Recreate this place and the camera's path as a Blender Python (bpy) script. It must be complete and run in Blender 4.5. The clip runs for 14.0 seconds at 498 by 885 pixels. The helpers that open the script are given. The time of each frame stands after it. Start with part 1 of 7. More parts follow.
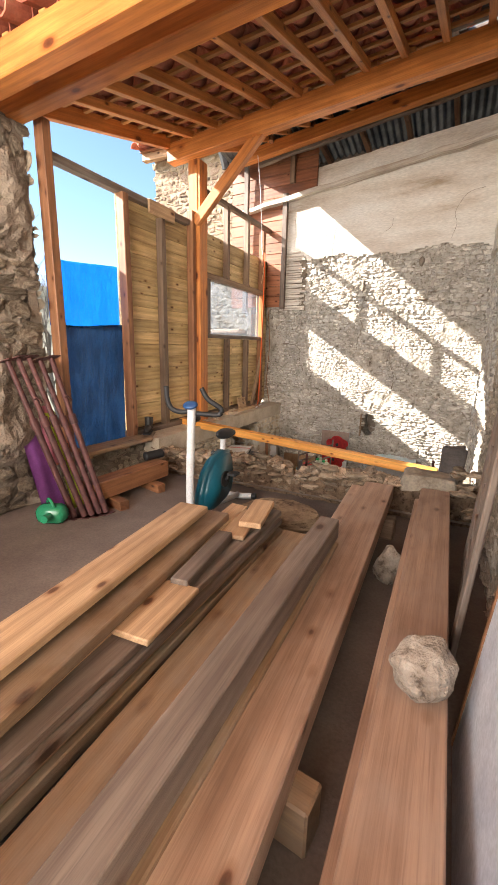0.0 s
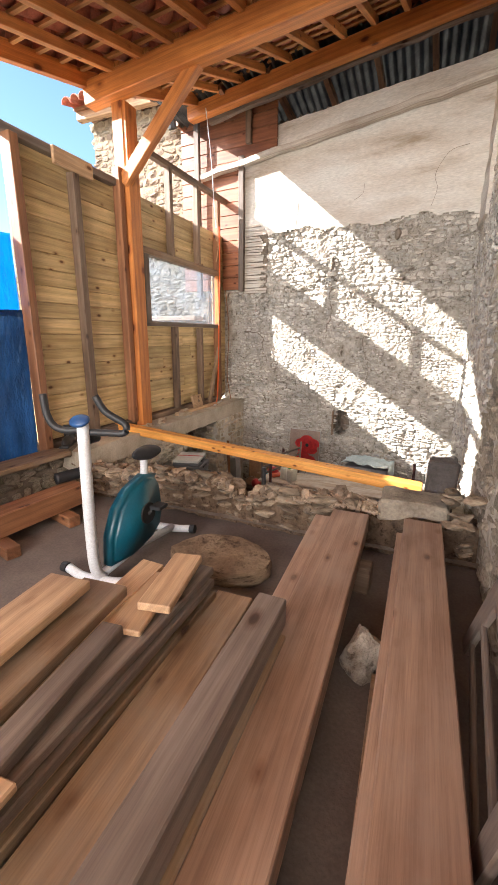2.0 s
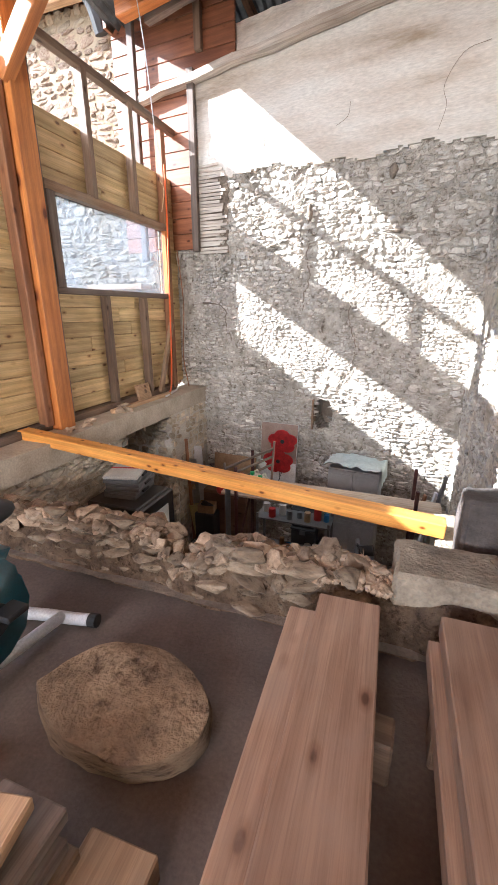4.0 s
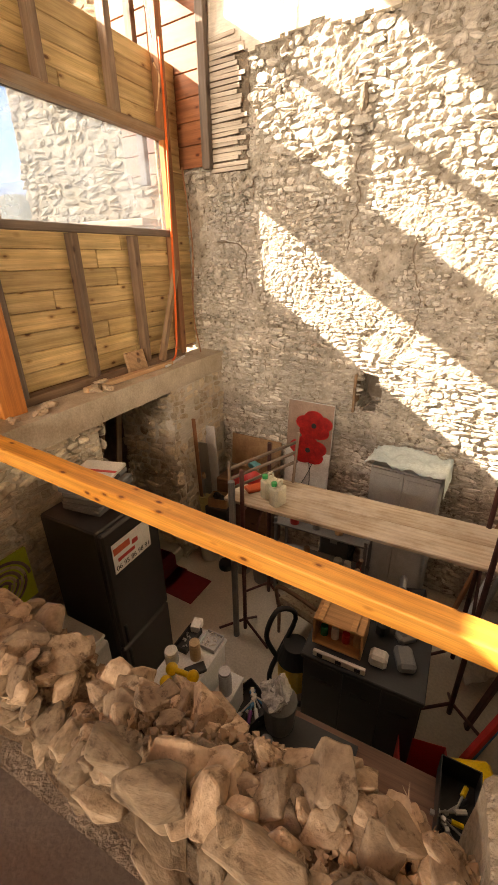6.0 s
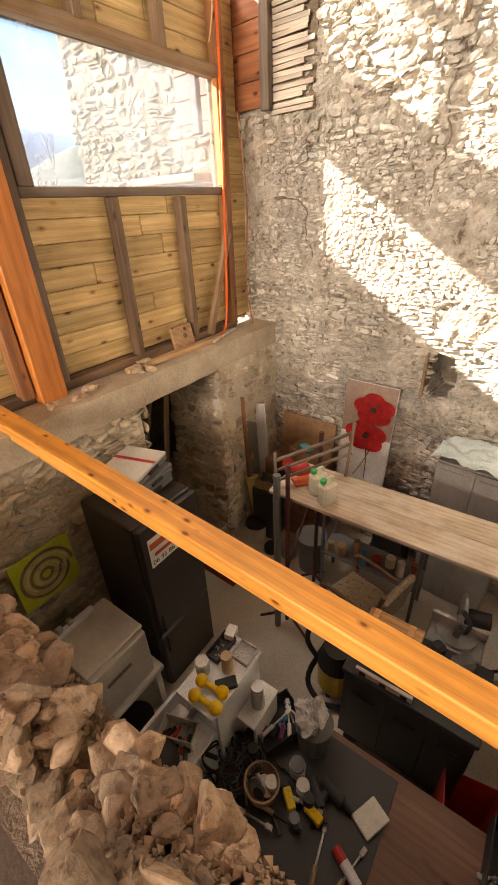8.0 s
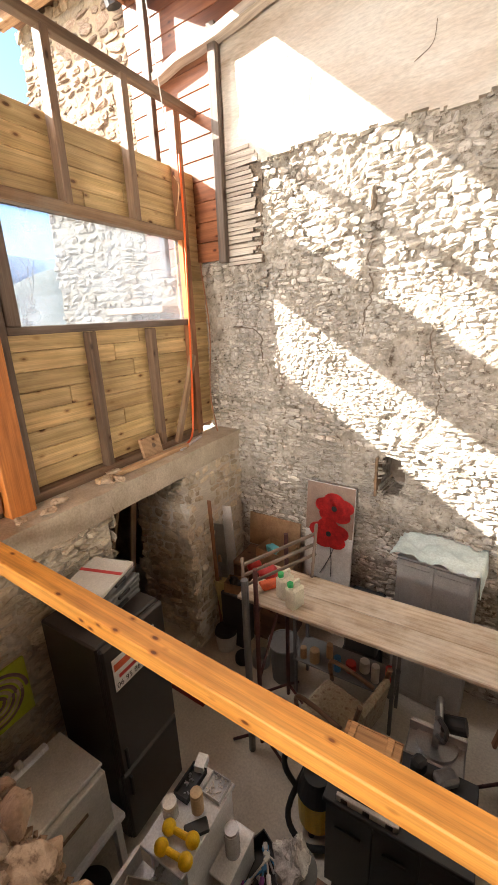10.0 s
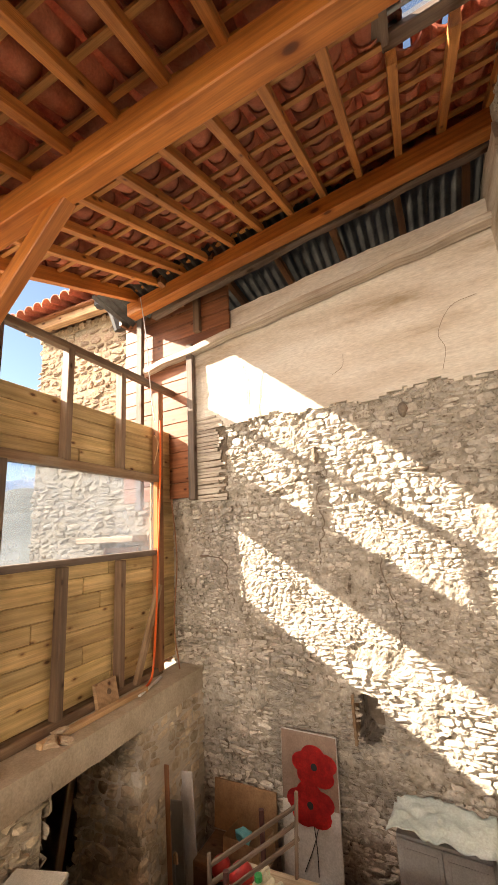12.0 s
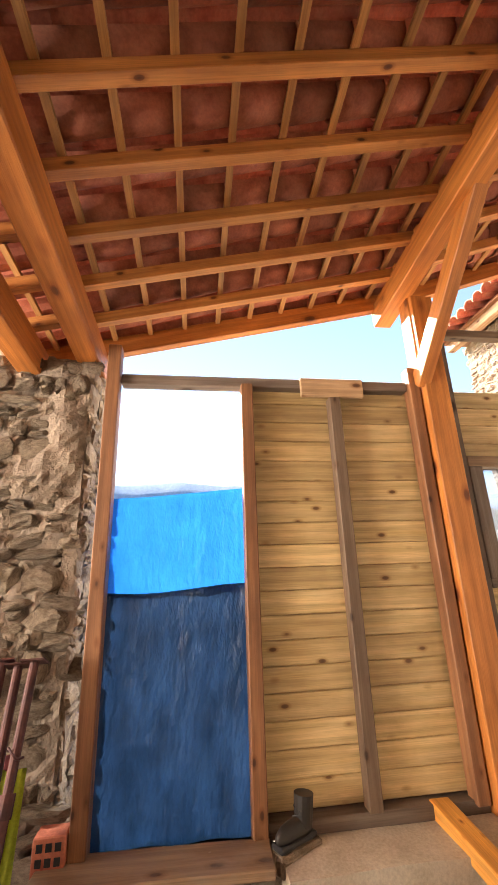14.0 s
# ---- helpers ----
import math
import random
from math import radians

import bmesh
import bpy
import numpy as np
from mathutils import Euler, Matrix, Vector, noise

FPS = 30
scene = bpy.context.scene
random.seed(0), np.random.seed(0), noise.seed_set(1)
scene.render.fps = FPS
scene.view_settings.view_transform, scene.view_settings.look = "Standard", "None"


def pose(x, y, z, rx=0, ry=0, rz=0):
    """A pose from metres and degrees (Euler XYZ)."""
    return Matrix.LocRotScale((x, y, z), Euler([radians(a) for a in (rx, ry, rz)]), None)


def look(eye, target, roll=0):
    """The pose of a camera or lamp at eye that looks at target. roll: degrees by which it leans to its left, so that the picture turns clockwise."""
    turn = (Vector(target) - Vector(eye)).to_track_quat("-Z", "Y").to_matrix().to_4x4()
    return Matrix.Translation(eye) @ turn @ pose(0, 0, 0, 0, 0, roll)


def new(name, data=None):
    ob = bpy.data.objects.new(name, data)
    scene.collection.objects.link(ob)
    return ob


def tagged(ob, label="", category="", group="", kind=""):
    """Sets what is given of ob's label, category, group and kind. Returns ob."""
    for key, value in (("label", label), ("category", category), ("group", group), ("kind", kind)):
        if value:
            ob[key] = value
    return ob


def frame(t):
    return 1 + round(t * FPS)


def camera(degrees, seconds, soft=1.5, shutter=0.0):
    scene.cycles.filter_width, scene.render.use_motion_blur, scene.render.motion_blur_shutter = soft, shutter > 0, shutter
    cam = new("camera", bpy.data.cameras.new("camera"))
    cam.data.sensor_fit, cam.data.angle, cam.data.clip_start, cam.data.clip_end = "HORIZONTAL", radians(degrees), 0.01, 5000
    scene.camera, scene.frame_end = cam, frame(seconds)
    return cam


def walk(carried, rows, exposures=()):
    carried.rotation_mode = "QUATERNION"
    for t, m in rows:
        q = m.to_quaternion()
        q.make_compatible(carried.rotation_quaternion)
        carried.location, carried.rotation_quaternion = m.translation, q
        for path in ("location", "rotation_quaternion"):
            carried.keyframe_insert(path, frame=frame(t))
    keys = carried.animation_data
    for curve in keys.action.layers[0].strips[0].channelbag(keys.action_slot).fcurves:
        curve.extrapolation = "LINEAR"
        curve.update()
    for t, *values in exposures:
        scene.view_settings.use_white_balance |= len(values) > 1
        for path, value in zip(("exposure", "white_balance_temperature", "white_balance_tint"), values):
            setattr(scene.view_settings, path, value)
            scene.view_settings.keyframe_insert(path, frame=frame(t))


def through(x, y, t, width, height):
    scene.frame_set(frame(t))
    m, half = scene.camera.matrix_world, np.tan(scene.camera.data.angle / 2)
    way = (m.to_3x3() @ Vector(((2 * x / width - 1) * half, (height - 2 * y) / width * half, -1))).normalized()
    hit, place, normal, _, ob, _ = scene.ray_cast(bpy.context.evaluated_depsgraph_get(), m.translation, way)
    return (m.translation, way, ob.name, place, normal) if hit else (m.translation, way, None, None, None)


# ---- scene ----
cam = camera(63.2, 14.0)
METRES, EYE, TILT, LEAN, TURN = 5.0, 1.53, 0.0, 0.0, 26.2
ROWS = [
    (0.0, 0.0, 0.0, 0.0, 0.29, -13.22, -1.22),
    (0.5, 0.013, 0.0305, 0.0046, -2.98, -13.44, -0.96),
    (1.0, 0.0255, 0.0729, 0.0048, -3.11, -13.88, -0.78),
    (1.5, 0.0482, 0.1277, 0.0047, -2.7, -14.34, -0.66),
    (2.0, 0.0697, 0.1898, 0.0005, -2.89, -14.64, -0.49),
    (2.5, 0.0798, 0.2504, 0.0004, -4.14, -15.09, -0.34),
    (3.0, 0.0883, 0.3141, -0.007, -6.21, -15.9, -0.26),
    (5.5, 0.2028, 0.626, -0.0082, -2.83, -22.31, 0.65),
    (6.0, 0.2154, 0.6834, -0.015, 1.04, -24.5, 0.84),
    (6.5, 0.2237, 0.7288, -0.0174, 5.06, -27.44, 1.04),
    (7.0, 0.2211, 0.7491, -0.0111, 8.57, -30.79, 1.27),
    (9.5, 0.2325, 0.758, 0.0266, 9.16, -25.8, 2.31),
    (10.0, 0.2338, 0.7333, 0.0365, 4.29, -17.1, 2.35),
    (10.5, 0.2339, 0.7122, 0.0448, -0.07, -8.89, 2.51),
    (11.0, 0.2332, 0.6955, 0.0525, -2.92, -1.69, 2.71),
    (11.5, 0.2333, 0.6808, 0.0642, -4.21, 5.66, 2.92),
    (12.0, 0.2219, 0.6745, 0.07, -1.43, 12.34, 2.96),
    (12.5, 0.2076, 0.676, 0.0694, 9.61, 16.65, 2.86),
    (13.0, 0.1912, 0.6778, 0.0655, 25.93, 18.69, 2.7),
    (13.5, 0.1777, 0.6749, 0.0627, 42.04, 18.94, 2.3),
    (14.0, 0.168, 0.6706, 0.0603, 56.23, 17.46, 1.79),
]
walk(cam, [(t, pose(0, 0, EYE, TILT, LEAN, TURN) @ pose(METRES * x, METRES * y, METRES * z, 90 + pitch, roll, yaw)) for t, x, y, z, yaw, pitch, roll in ROWS],
     exposures=[(0.0, 3.22, 6500, 10), (2.5, 3.42, 5800, 10), (3.0, 3.52, 5500, 10), (5.5, 3.4, 7000, 12), (6.0, 3.5, 8700, 14), (7.0, 3.6, 8900, 14), (9.5, 3.95, 6000, 9), (10.5, 3.4, 7600, 12), (12.0, 3.25, 8000, 14), (14.0, 3.7, 7300, 15)])

# ---- world, sun ----
world = bpy.data.worlds.new("sky")
scene.world = world
world.use_nodes = True
wn = world.node_tree.nodes
sky = wn.new("ShaderNodeTexSky")
sky.sky_type, sky.sun_disc = "NISHITA", False
SUN = Vector((2.2, 1.0, -1.41)).normalized()
sky.sun_elevation = math.asin(-SUN.z)
sky.sun_rotation = math.atan2(-SUN.x, -SUN.y)
sky.air_density, sky.dust_density, sky.ozone_density = 1.0, 0.0, 2.2
world.node_tree.links.new(sky.outputs[0], wn["Background"].inputs[0])
wn["Background"].inputs[1].default_value = 0.034
sun = new("sun", bpy.data.lights.new("sun", "SUN"))
sun.data.energy, sun.data.angle, sun.data.color = 2.5, radians(0.6), (1.0, 0.94, 0.86)
sun.rotation_euler = SUN.to_track_quat("-Z", "Y").to_euler()
# added fill lamp standing in for sky light from the building's assumed open end
fill_end = new("fill_open_end", bpy.data.lights.new("fill_open_end", "AREA"))
fill_end.data.shape, fill_end.data.size, fill_end.data.size_y = "RECTANGLE", 4.0, 2.1
fill_end.data.energy, fill_end.data.color = 125.0, (1.0, 0.92, 0.82)
fill_end.matrix_basis = look((-1.6, -3.0, 2.3), (-1.6, 0.2, 6.1))
# added fill lamp, hidden above the eaves, for sky light through the open strip between the timber wall and the eaves
side = new("fill_side_opening", bpy.data.lights.new("fill_side_opening", "AREA"))
side.data.shape, side.data.size, side.data.size_y = "RECTANGLE", 4.0, 1.4
side.data.energy, side.data.color = 60.0, (1.0, 0.95, 0.89)
side.matrix_basis = look((-5.7, 5.4, 6.8), (-1.2, 5.4, 0.2))


# ---- materials ----
def material(name, rough=0.6, metal=0.0):
    m = bpy.data.materials.new(name)
    m.use_nodes = True
    nt = m.node_tree
    b = nt.nodes["Principled BSDF"]
    b.inputs["Roughness"].default_value, b.inputs["Metallic"].default_value = rough, metal
    return m, nt, b


def ramp(nt, fac, stops):
    r = nt.nodes.new("ShaderNodeValToRGB")
    e = r.color_ramp.elements
    while len(e) < len(stops):
        e.new(0.5)
    for k, (p, c) in zip(e, stops):
        k.position, k.color = p, (*c, 1)
    nt.links.new(fac, r.inputs[0])
    return r.outputs[0]


def noise_node(nt, vec, scale, detail=4.0, rough=0.55):
    n = nt.nodes.new("ShaderNodeTexNoise")
    n.inputs["Scale"].default_value, n.inputs["Detail"].default_value, n.inputs["Roughness"].default_value = scale, detail, rough
    nt.links.new(vec, n.inputs["Vector"])
    return n.outputs["Fac"]


def coords(nt, scale=(1, 1, 1), shift=True, kind="Object"):
    """Texture space, moved about from object to object."""
    c = nt.nodes.new("ShaderNodeTexCoord")
    mp = nt.nodes.new("ShaderNodeMapping")
    mp.inputs["Scale"].default_value = scale
    nt.links.new(c.outputs[kind], mp.inputs["Vector"])
    if shift:
        info = nt.nodes.new("ShaderNodeObjectInfo")
        mul = nt.nodes.new("ShaderNodeMath")
        mul.operation = "MULTIPLY"
        mul.inputs[1].default_value = 37.0
        nt.links.new(info.outputs["Random"], mul.inputs[0])
        nt.links.new(mul.outputs[0], mp.inputs["Location"])
    return mp.outputs[0]


def mixc(nt, fac, a, b, mode="MIX"):
    m = nt.nodes.new("ShaderNodeMix")
    m.data_type, m.blend_type = "RGBA", mode
    for v, k in ((fac, 0), (a, 6), (b, 7)):
        if isinstance(v, (int, float)):
            m.inputs[k].default_value = v
        elif isinstance(v, tuple):
            m.inputs[k].default_value = (*v, 1)
        else:
            nt.links.new(v, m.inputs[k])
    return m.outputs[2]


def bump(nt, b, height, strength=0.3, dist=0.01):
    n = nt.nodes.new("ShaderNodeBump")
    n.inputs["Strength"].default_value, n.inputs["Distance"].default_value = strength, dist
    nt.links.new(height, n.inputs["Height"])
    nt.links.new(n.outputs[0], b.inputs["Normal"])


def vary(nt, colour, amount=0.25):
    """Each object a little lighter or darker than the next."""
    info = nt.nodes.new("ShaderNodeObjectInfo")
    k = ramp(nt, info.outputs["Random"], [(0, (1 - amount,) * 3), (1, (1 + amount * 0.4,) * 3)])
    return mixc(nt, 1.0, colour, k, "MULTIPLY")


def wood(name, light, dark, rough=0.6, knots=True, amount=0.2, grime=None):
    """Sawn timber whose grain runs along x: growth rings, fine fibres, knots, long soft stains."""
    m, nt, b = material(name, rough)
    soft = noise_node(nt, coords(nt, (0.9, 7, 7)), 2.0, 3, 0.5)
    fibre = noise_node(nt, coords(nt, (1.6, 70, 70)), 2.4, 5, 0.65)
    w = nt.nodes.new("ShaderNodeTexWave")
    w.wave_type, w.rings_direction = "RINGS", "X"
    w.inputs["Scale"].default_value, w.inputs["Distortion"].default_value = 0.75, 7.0
    w.inputs["Detail"].default_value, w.inputs["Detail Scale"].default_value, w.inputs["Detail Roughness"].default_value = 3.0, 0.9, 0.55
    nt.links.new(coords(nt, (0.55, 9, 9)), w.inputs["Vector"])
    c = ramp(nt, soft, [(0.18, dark), (0.72, light)])
    c = mixc(nt, 0.3, c, mixc(nt, 1.0, c, ramp(nt, w.outputs["Fac"], [(0.05, (0.60, 0.52, 0.46)), (0.5, (1.0, 1.0, 1.0)), (0.95, (1.22, 1.2, 1.16))]), "MULTIPLY"))
    c = mixc(nt, 0.55, c, mixc(nt, 1.0, c, ramp(nt, fibre, [(0.32, (0.58, 0.53, 0.5)), (0.55, (1.02, 1.02, 1.02)), (0.75, (1.2, 1.2, 1.2))]), "MULTIPLY"))
    c = mixc(nt, 1.0, c, ramp(nt, noise_node(nt, coords(nt, (1, 2.2, 2.2)), 1.3, 4, 0.6), [(0.3, (0.72, 0.66, 0.62)), (0.62, (1.08, 1.08, 1.08))]), "MULTIPLY")
    if knots:
        vo = nt.nodes.new("ShaderNodeTexVoronoi")
        vo.inputs["Scale"].default_value = 4.6 if knots is True else knots
        nt.links.new(coords(nt, (1.0, 2.0, 2.0)), vo.inputs["Vector"])
        k = ramp(nt, vo.outputs["Distance"], [(0.0, (0.12, 0.07, 0.05)), (0.09, (0.28, 0.18, 0.12)), (0.125, (0.70, 0.60, 0.52)), (0.22, (1, 1, 1))])
        c = mixc(nt, 1.0, c, k, "MULTIPLY")
    c = vary(nt, c, amount)
    if grime:
        s = noise_node(nt, coords(nt, (1, 1.5, 1.5)), 2.6, 6, 0.65)
        c = mixc(nt, ramp(nt, s, [(0.45, (0, 0, 0)), (0.7, (0.7,) * 3)]), c, grime)
    nt.links.new(c, b.inputs["Base Color"])
    bump(nt, b, fibre, 0.35, 0.004)
    return m


def mottled(name, colours, scale=6.0, rough=0.85, bump_d=0.01, strength=0.5, fine=60.0, amount=0.0, metal=0.0, kind="Object", island=0.0, stretch=(1, 1, 1), pits=0.0):
    m, nt, b = material(name, rough, metal)
    v = coords(nt, stretch, amount > 0, kind)
    n1 = noise_node(nt, v, scale, 5, 0.6)
    n2 = noise_node(nt, v, fine, 4, 0.6)
    c = ramp(nt, n1, [(0.3 + 0.4 * i / max(1, len(colours) - 1), q) for i, q in enumerate(colours)])
    c = mixc(nt, 0.35, c, mixc(nt, 1.0, c, ramp(nt, n2, [(0.3, (0.45,) * 3), (0.7, (1.25,) * 3)]), "MULTIPLY"))
    if pits:
        n3 = noise_node(nt, v, pits, 6, 0.7)
        c = mixc(nt, 1.0, c, ramp(nt, n3, [(0.35, (0.36, 0.31, 0.27)), (0.455, (0.93, 0.92, 0.91)), (0.7, (1.06, 1.06, 1.06))]), "MULTIPLY")
        n1 = n3
    if amount:
        c = vary(nt, c, amount)
    if island:
        gn = nt.nodes.new("ShaderNodeNewGeometry")
        c = mixc(nt, 1.0, c, ramp(nt, gn.outputs["Random Per Island"], [(0, (1 - island,) * 3), (1, (1 + island * 0.4,) * 3)]), "MULTIPLY")
    nt.links.new(c, b.inputs["Base Color"])
    if strength:
        add = nt.nodes.new("ShaderNodeMath")
        add.operation = "ADD"
        nt.links.new(n1, add.inputs[0])
        nt.links.new(n2, add.inputs[1])
        bump(nt, b, add.outputs[0], strength, bump_d)
    return m


def plain(name, colour, rough=0.5, metal=0.0, amount=0.08, scale=9.0):
    d = tuple(x * (1 - 2.2 * amount) for x in colour)
    return mottled(name, [d, colour], scale, rough, 0.002, 0.15, 90.0, 0.0, metal)


ORANGE = wood("stained_orange_timber", (0.66, 0.26, 0.065), (0.44, 0.145, 0.03), 0.5, 2.2, 0.18)
RAFTER = wood("rafter_timber", (0.66, 0.30, 0.09), (0.44, 0.17, 0.045), 0.55, True, 0.2)
BATTEN = wood("batten_timber", (0.60, 0.32, 0.11), (0.36, 0.17, 0.055), 0.6, False, 0.25)
YELLOW = wood("yellow_timber", (0.84, 0.42, 0.10), (0.72, 0.31, 0.055), 0.5, 6.5, 0.05)
PINE = wood("green_treated_pine", (0.80, 0.63, 0.34), (0.56, 0.40, 0.17), 0.6, 4.4, 0.25)
STUD = wood("dark_stud_timber", (0.26, 0.18, 0.12), (0.13, 0.085, 0.06), 0.65, True, 0.25)
BROWN = wood("brown_post_timber", (0.34, 0.16, 0.075), (0.19, 0.085, 0.04), 0.55, True, 0.2)
GREYWOOD = wood("weathered_grey_timber", (0.25, 0.20, 0.165), (0.12, 0.09, 0.072), 0.7, 2.6, 0.2)
LARCH = wood("larch_plank", (0.44, 0.29, 0.20), (0.28, 0.168, 0.112), 0.6, 3.6, 0.14, (0.31, 0.215, 0.16))
PALE = wood("pale_pine_board", (0.62, 0.43, 0.26), (0.42, 0.26, 0.14), 0.6, 3.4, 0.15)
TANWOOD = wood("old_tan_plank", (0.36, 0.24, 0.14), (0.19, 0.115, 0.065), 0.65, 3.0, 0.15, (0.27, 0.215, 0.165))
LIMEWOOD = wood("whitewashed_wood", (0.62, 0.57, 0.50), (0.42, 0.37, 0.31), 0.8, False, 0.15)
REDWOOD = wood("red_brown_planks", (0.38, 0.15, 0.07), (0.20, 0.075, 0.035), 0.6, True, 0.25)
STONE = mottled("rubble_stone", [(0.27, 0.215, 0.16), (0.47, 0.395, 0.30), (0.58, 0.49, 0.37)], 5.0, 0.9, 0.02, 0.7, 40.0, 0.35)
STONEJ = mottled("rubble_stone_far", [(0.30, 0.245, 0.19), (0.50, 0.43, 0.34), (0.61, 0.53, 0.42)], 5.0, 0.9, 0.02, 0.7, 40.0, 0.0, island=0.35)
WARM = mottled("warm_rubble_stone", [(0.22, 0.148, 0.095), (0.38, 0.275, 0.188), (0.52, 0.40, 0.29)], 1.2, 0.95, 0.008, 0.45, 7.0, 0.5, pits=2.0)
WHITESTONE = mottled("limewashed_stone", [(0.42, 0.37, 0.31), (0.64, 0.595, 0.53), (0.76, 0.73, 0.675)], 4.5, 0.95, 0.012, 0.9, 45.0, 0.25, pits=2.2)
WHITESTONEJ = mottled("limewashed_stone_far", [(0.44, 0.39, 0.33), (0.66, 0.615, 0.55), (0.78, 0.75, 0.695)], 4.5, 0.95, 0.012, 0.9, 45.0, 0.0, island=0.3, pits=14.0)
LEFTSTONE = mottled("brown_rubble_stone", [(0.17, 0.125, 0.09), (0.31, 0.245, 0.175), (0.42, 0.35, 0.26)], 6.0, 0.95, 0.03, 0.9, 40.0, 0.35)
LEFTSTONEJ = mottled("brown_rubble_stone_far", [(0.17, 0.125, 0.09), (0.31, 0.245, 0.175), (0.42, 0.35, 0.26)], 6.0, 0.95, 0.03, 0.9, 40.0, 0.0, island=0.35)
HOUSESTONE = mottled("sunny_house_stone", [(0.19, 0.115, 0.075), (0.31, 0.215, 0.145), (0.41, 0.33, 0.25)], 6.0, 0.9, 0.02, 0.6, 40.0, 0.35)
FARMORTAR = mottled("crumbling_lime_mortar", [(0.30, 0.26, 0.21), (0.50, 0.455, 0.39), (0.66, 0.62, 0.555)], 6.0, 0.95, 0.03, 1.0, 30.0, pits=14.0)
MORTAR = mottled("lime_mortar", [(0.38, 0.32, 0.24), (0.62, 0.55, 0.45), (0.72, 0.66, 0.56)], 5.0, 0.95, 0.05, 1.0, 26.0)
# earth mortar, also the dark colour that paints shade in hollows and passage
MORTARSHADE = mottled("earth_mortar_and_shade", [(0.18, 0.14, 0.11), (0.32, 0.26, 0.20)], 7.0, 0.95, 0.02, 0.9, 50.0)
PLASTER = mottled("old_plaster", [(0.40, 0.31, 0.22), (0.62, 0.55, 0.47), (0.70, 0.65, 0.58), (0.73, 0.70, 0.64)], 1.5, 0.9, 0.004, 0.3, 30.0, stretch=(0.5, 1, 2.2))
CREAMSTONE = mottled("cream_rubble_stone", [(0.46, 0.36, 0.25), (0.68, 0.57, 0.43), (0.78, 0.70, 0.57)], 6.0, 0.9, 0.02, 0.7, 40.0, 0.3)
CREAMSTONEJ = mottled("cream_rubble_stone_far", [(0.46, 0.36, 0.25), (0.68, 0.57, 0.43), (0.78, 0.70, 0.57)], 6.0, 0.9, 0.02, 0.7, 40.0, 0.0, island=0.3)
CONCRETE = mottled("concrete", [(0.44, 0.37, 0.28), (0.62, 0.55, 0.45)], 5.0, 0.85, 0.006, 0.5, 55.0)
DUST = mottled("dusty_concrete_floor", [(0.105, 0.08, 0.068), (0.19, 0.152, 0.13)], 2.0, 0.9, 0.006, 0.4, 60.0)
LOWFLOOR = mottled("worn_concrete_floor", [(0.46, 0.41, 0.34), (0.64, 0.59, 0.51)], 1.6, 0.8, 0.004, 0.3, 50.0)
TILE = mottled("terracotta_tile", [(0.36, 0.09, 0.055), (0.55, 0.17, 0.10), (0.62, 0.24, 0.15)], 8.0, 0.75, 0.004, 0.4, 60.0, 0.0, island=0.35)
ZINC = mottled("corrugated_zinc", [(0.05, 0.05, 0.048), (0.15, 0.145, 0.135)], 4.0, 0.7, 0.003, 0.3, 60.0, 0.0, 0.1)
GRASS = mottled("dry_ground", [(0.13, 0.12, 0.08), (0.24, 0.22, 0.15)], 0.3, 0.95, 0.05, 0.5, 9.0)


# ---- building blocks ----
def place(ob):
    m = ob.matrix_basis.copy()
    while ob.parent:
        ob = ob.parent
        m = ob.matrix_basis @ m
    return m


def mesh_of(name, bm, mat, smooth=False):
    me = bpy.data.meshes.new(name)
    bmesh.ops.recalc_face_normals(bm, faces=bm.faces)
    bm.to_mesh(me)
    bm.free()
    for k in (mat if isinstance(mat, (list, tuple)) else [mat]):
        me.materials.append(k)
    if smooth:
        for p in me.polygons:
            p.use_smooth = True
    return me


def hang(ob, parent, m):
    if parent is not None:
        ob.parent = parent
        ob.matrix_basis = place(parent).inverted() @ m
    else:
        ob.matrix_basis = m
    return ob


def part(name, bm, mat, parent, label="", m=Matrix(), smooth=False):
    """Link a bmesh, given in world places (or in the frame m), as one mesh under a thing or part."""
    return tagged(hang(new(name, mesh_of(name, bm, mat, smooth)), parent, m), label)


def thing(name, at, label, category, group="", kind="", rz=0.0):
    ob = new(name)
    ob.empty_display_size = 0.05
    ob.matrix_basis = pose(*at, 0, 0, rz)
    return tagged(ob, label, category, group, kind)


def solid(name, bm, mat, label, category, kind="", m=Matrix(), smooth=False, group=""):
    return tagged(part(name, bm, mat, None, "", m, smooth), label, category, group, kind)


def box(x0, x1, y0, y1, z0, z1, bevel=0.0, bm=None):
    b = bm or bmesh.new()
    vs = [b.verts.new((x, y, z)) for x in (x0, x1) for y in (y0, y1) for z in (z0, z1)]
    fs = [b.faces.new([vs[i] for i in q]) for q in ((0, 1, 3, 2), (4, 6, 7, 5), (0, 4, 5, 1), (2, 3, 7, 6), (0, 2, 6, 4), (1, 5, 7, 3))]
    if bevel:
        es = list({e for f in fs for e in f.edges})
        bmesh.ops.bevel(b, geom=es, offset=bevel, segments=1, affect="EDGES")
    return b


def axis(a, b, up=(0, 0, 1)):
    """A frame at a whose x points to b and whose z is as near up as can be."""
    a, b = Vector(a), Vector(b)
    x = (b - a).normalized()
    y = Vector(up).cross(x)
    y = y.normalized() if y.length > 1e-4 else Vector((0, 1, 0))
    z = x.cross(y)
    m = Matrix((x, y, z)).transposed().to_4x4()
    m.translation = a
    return m


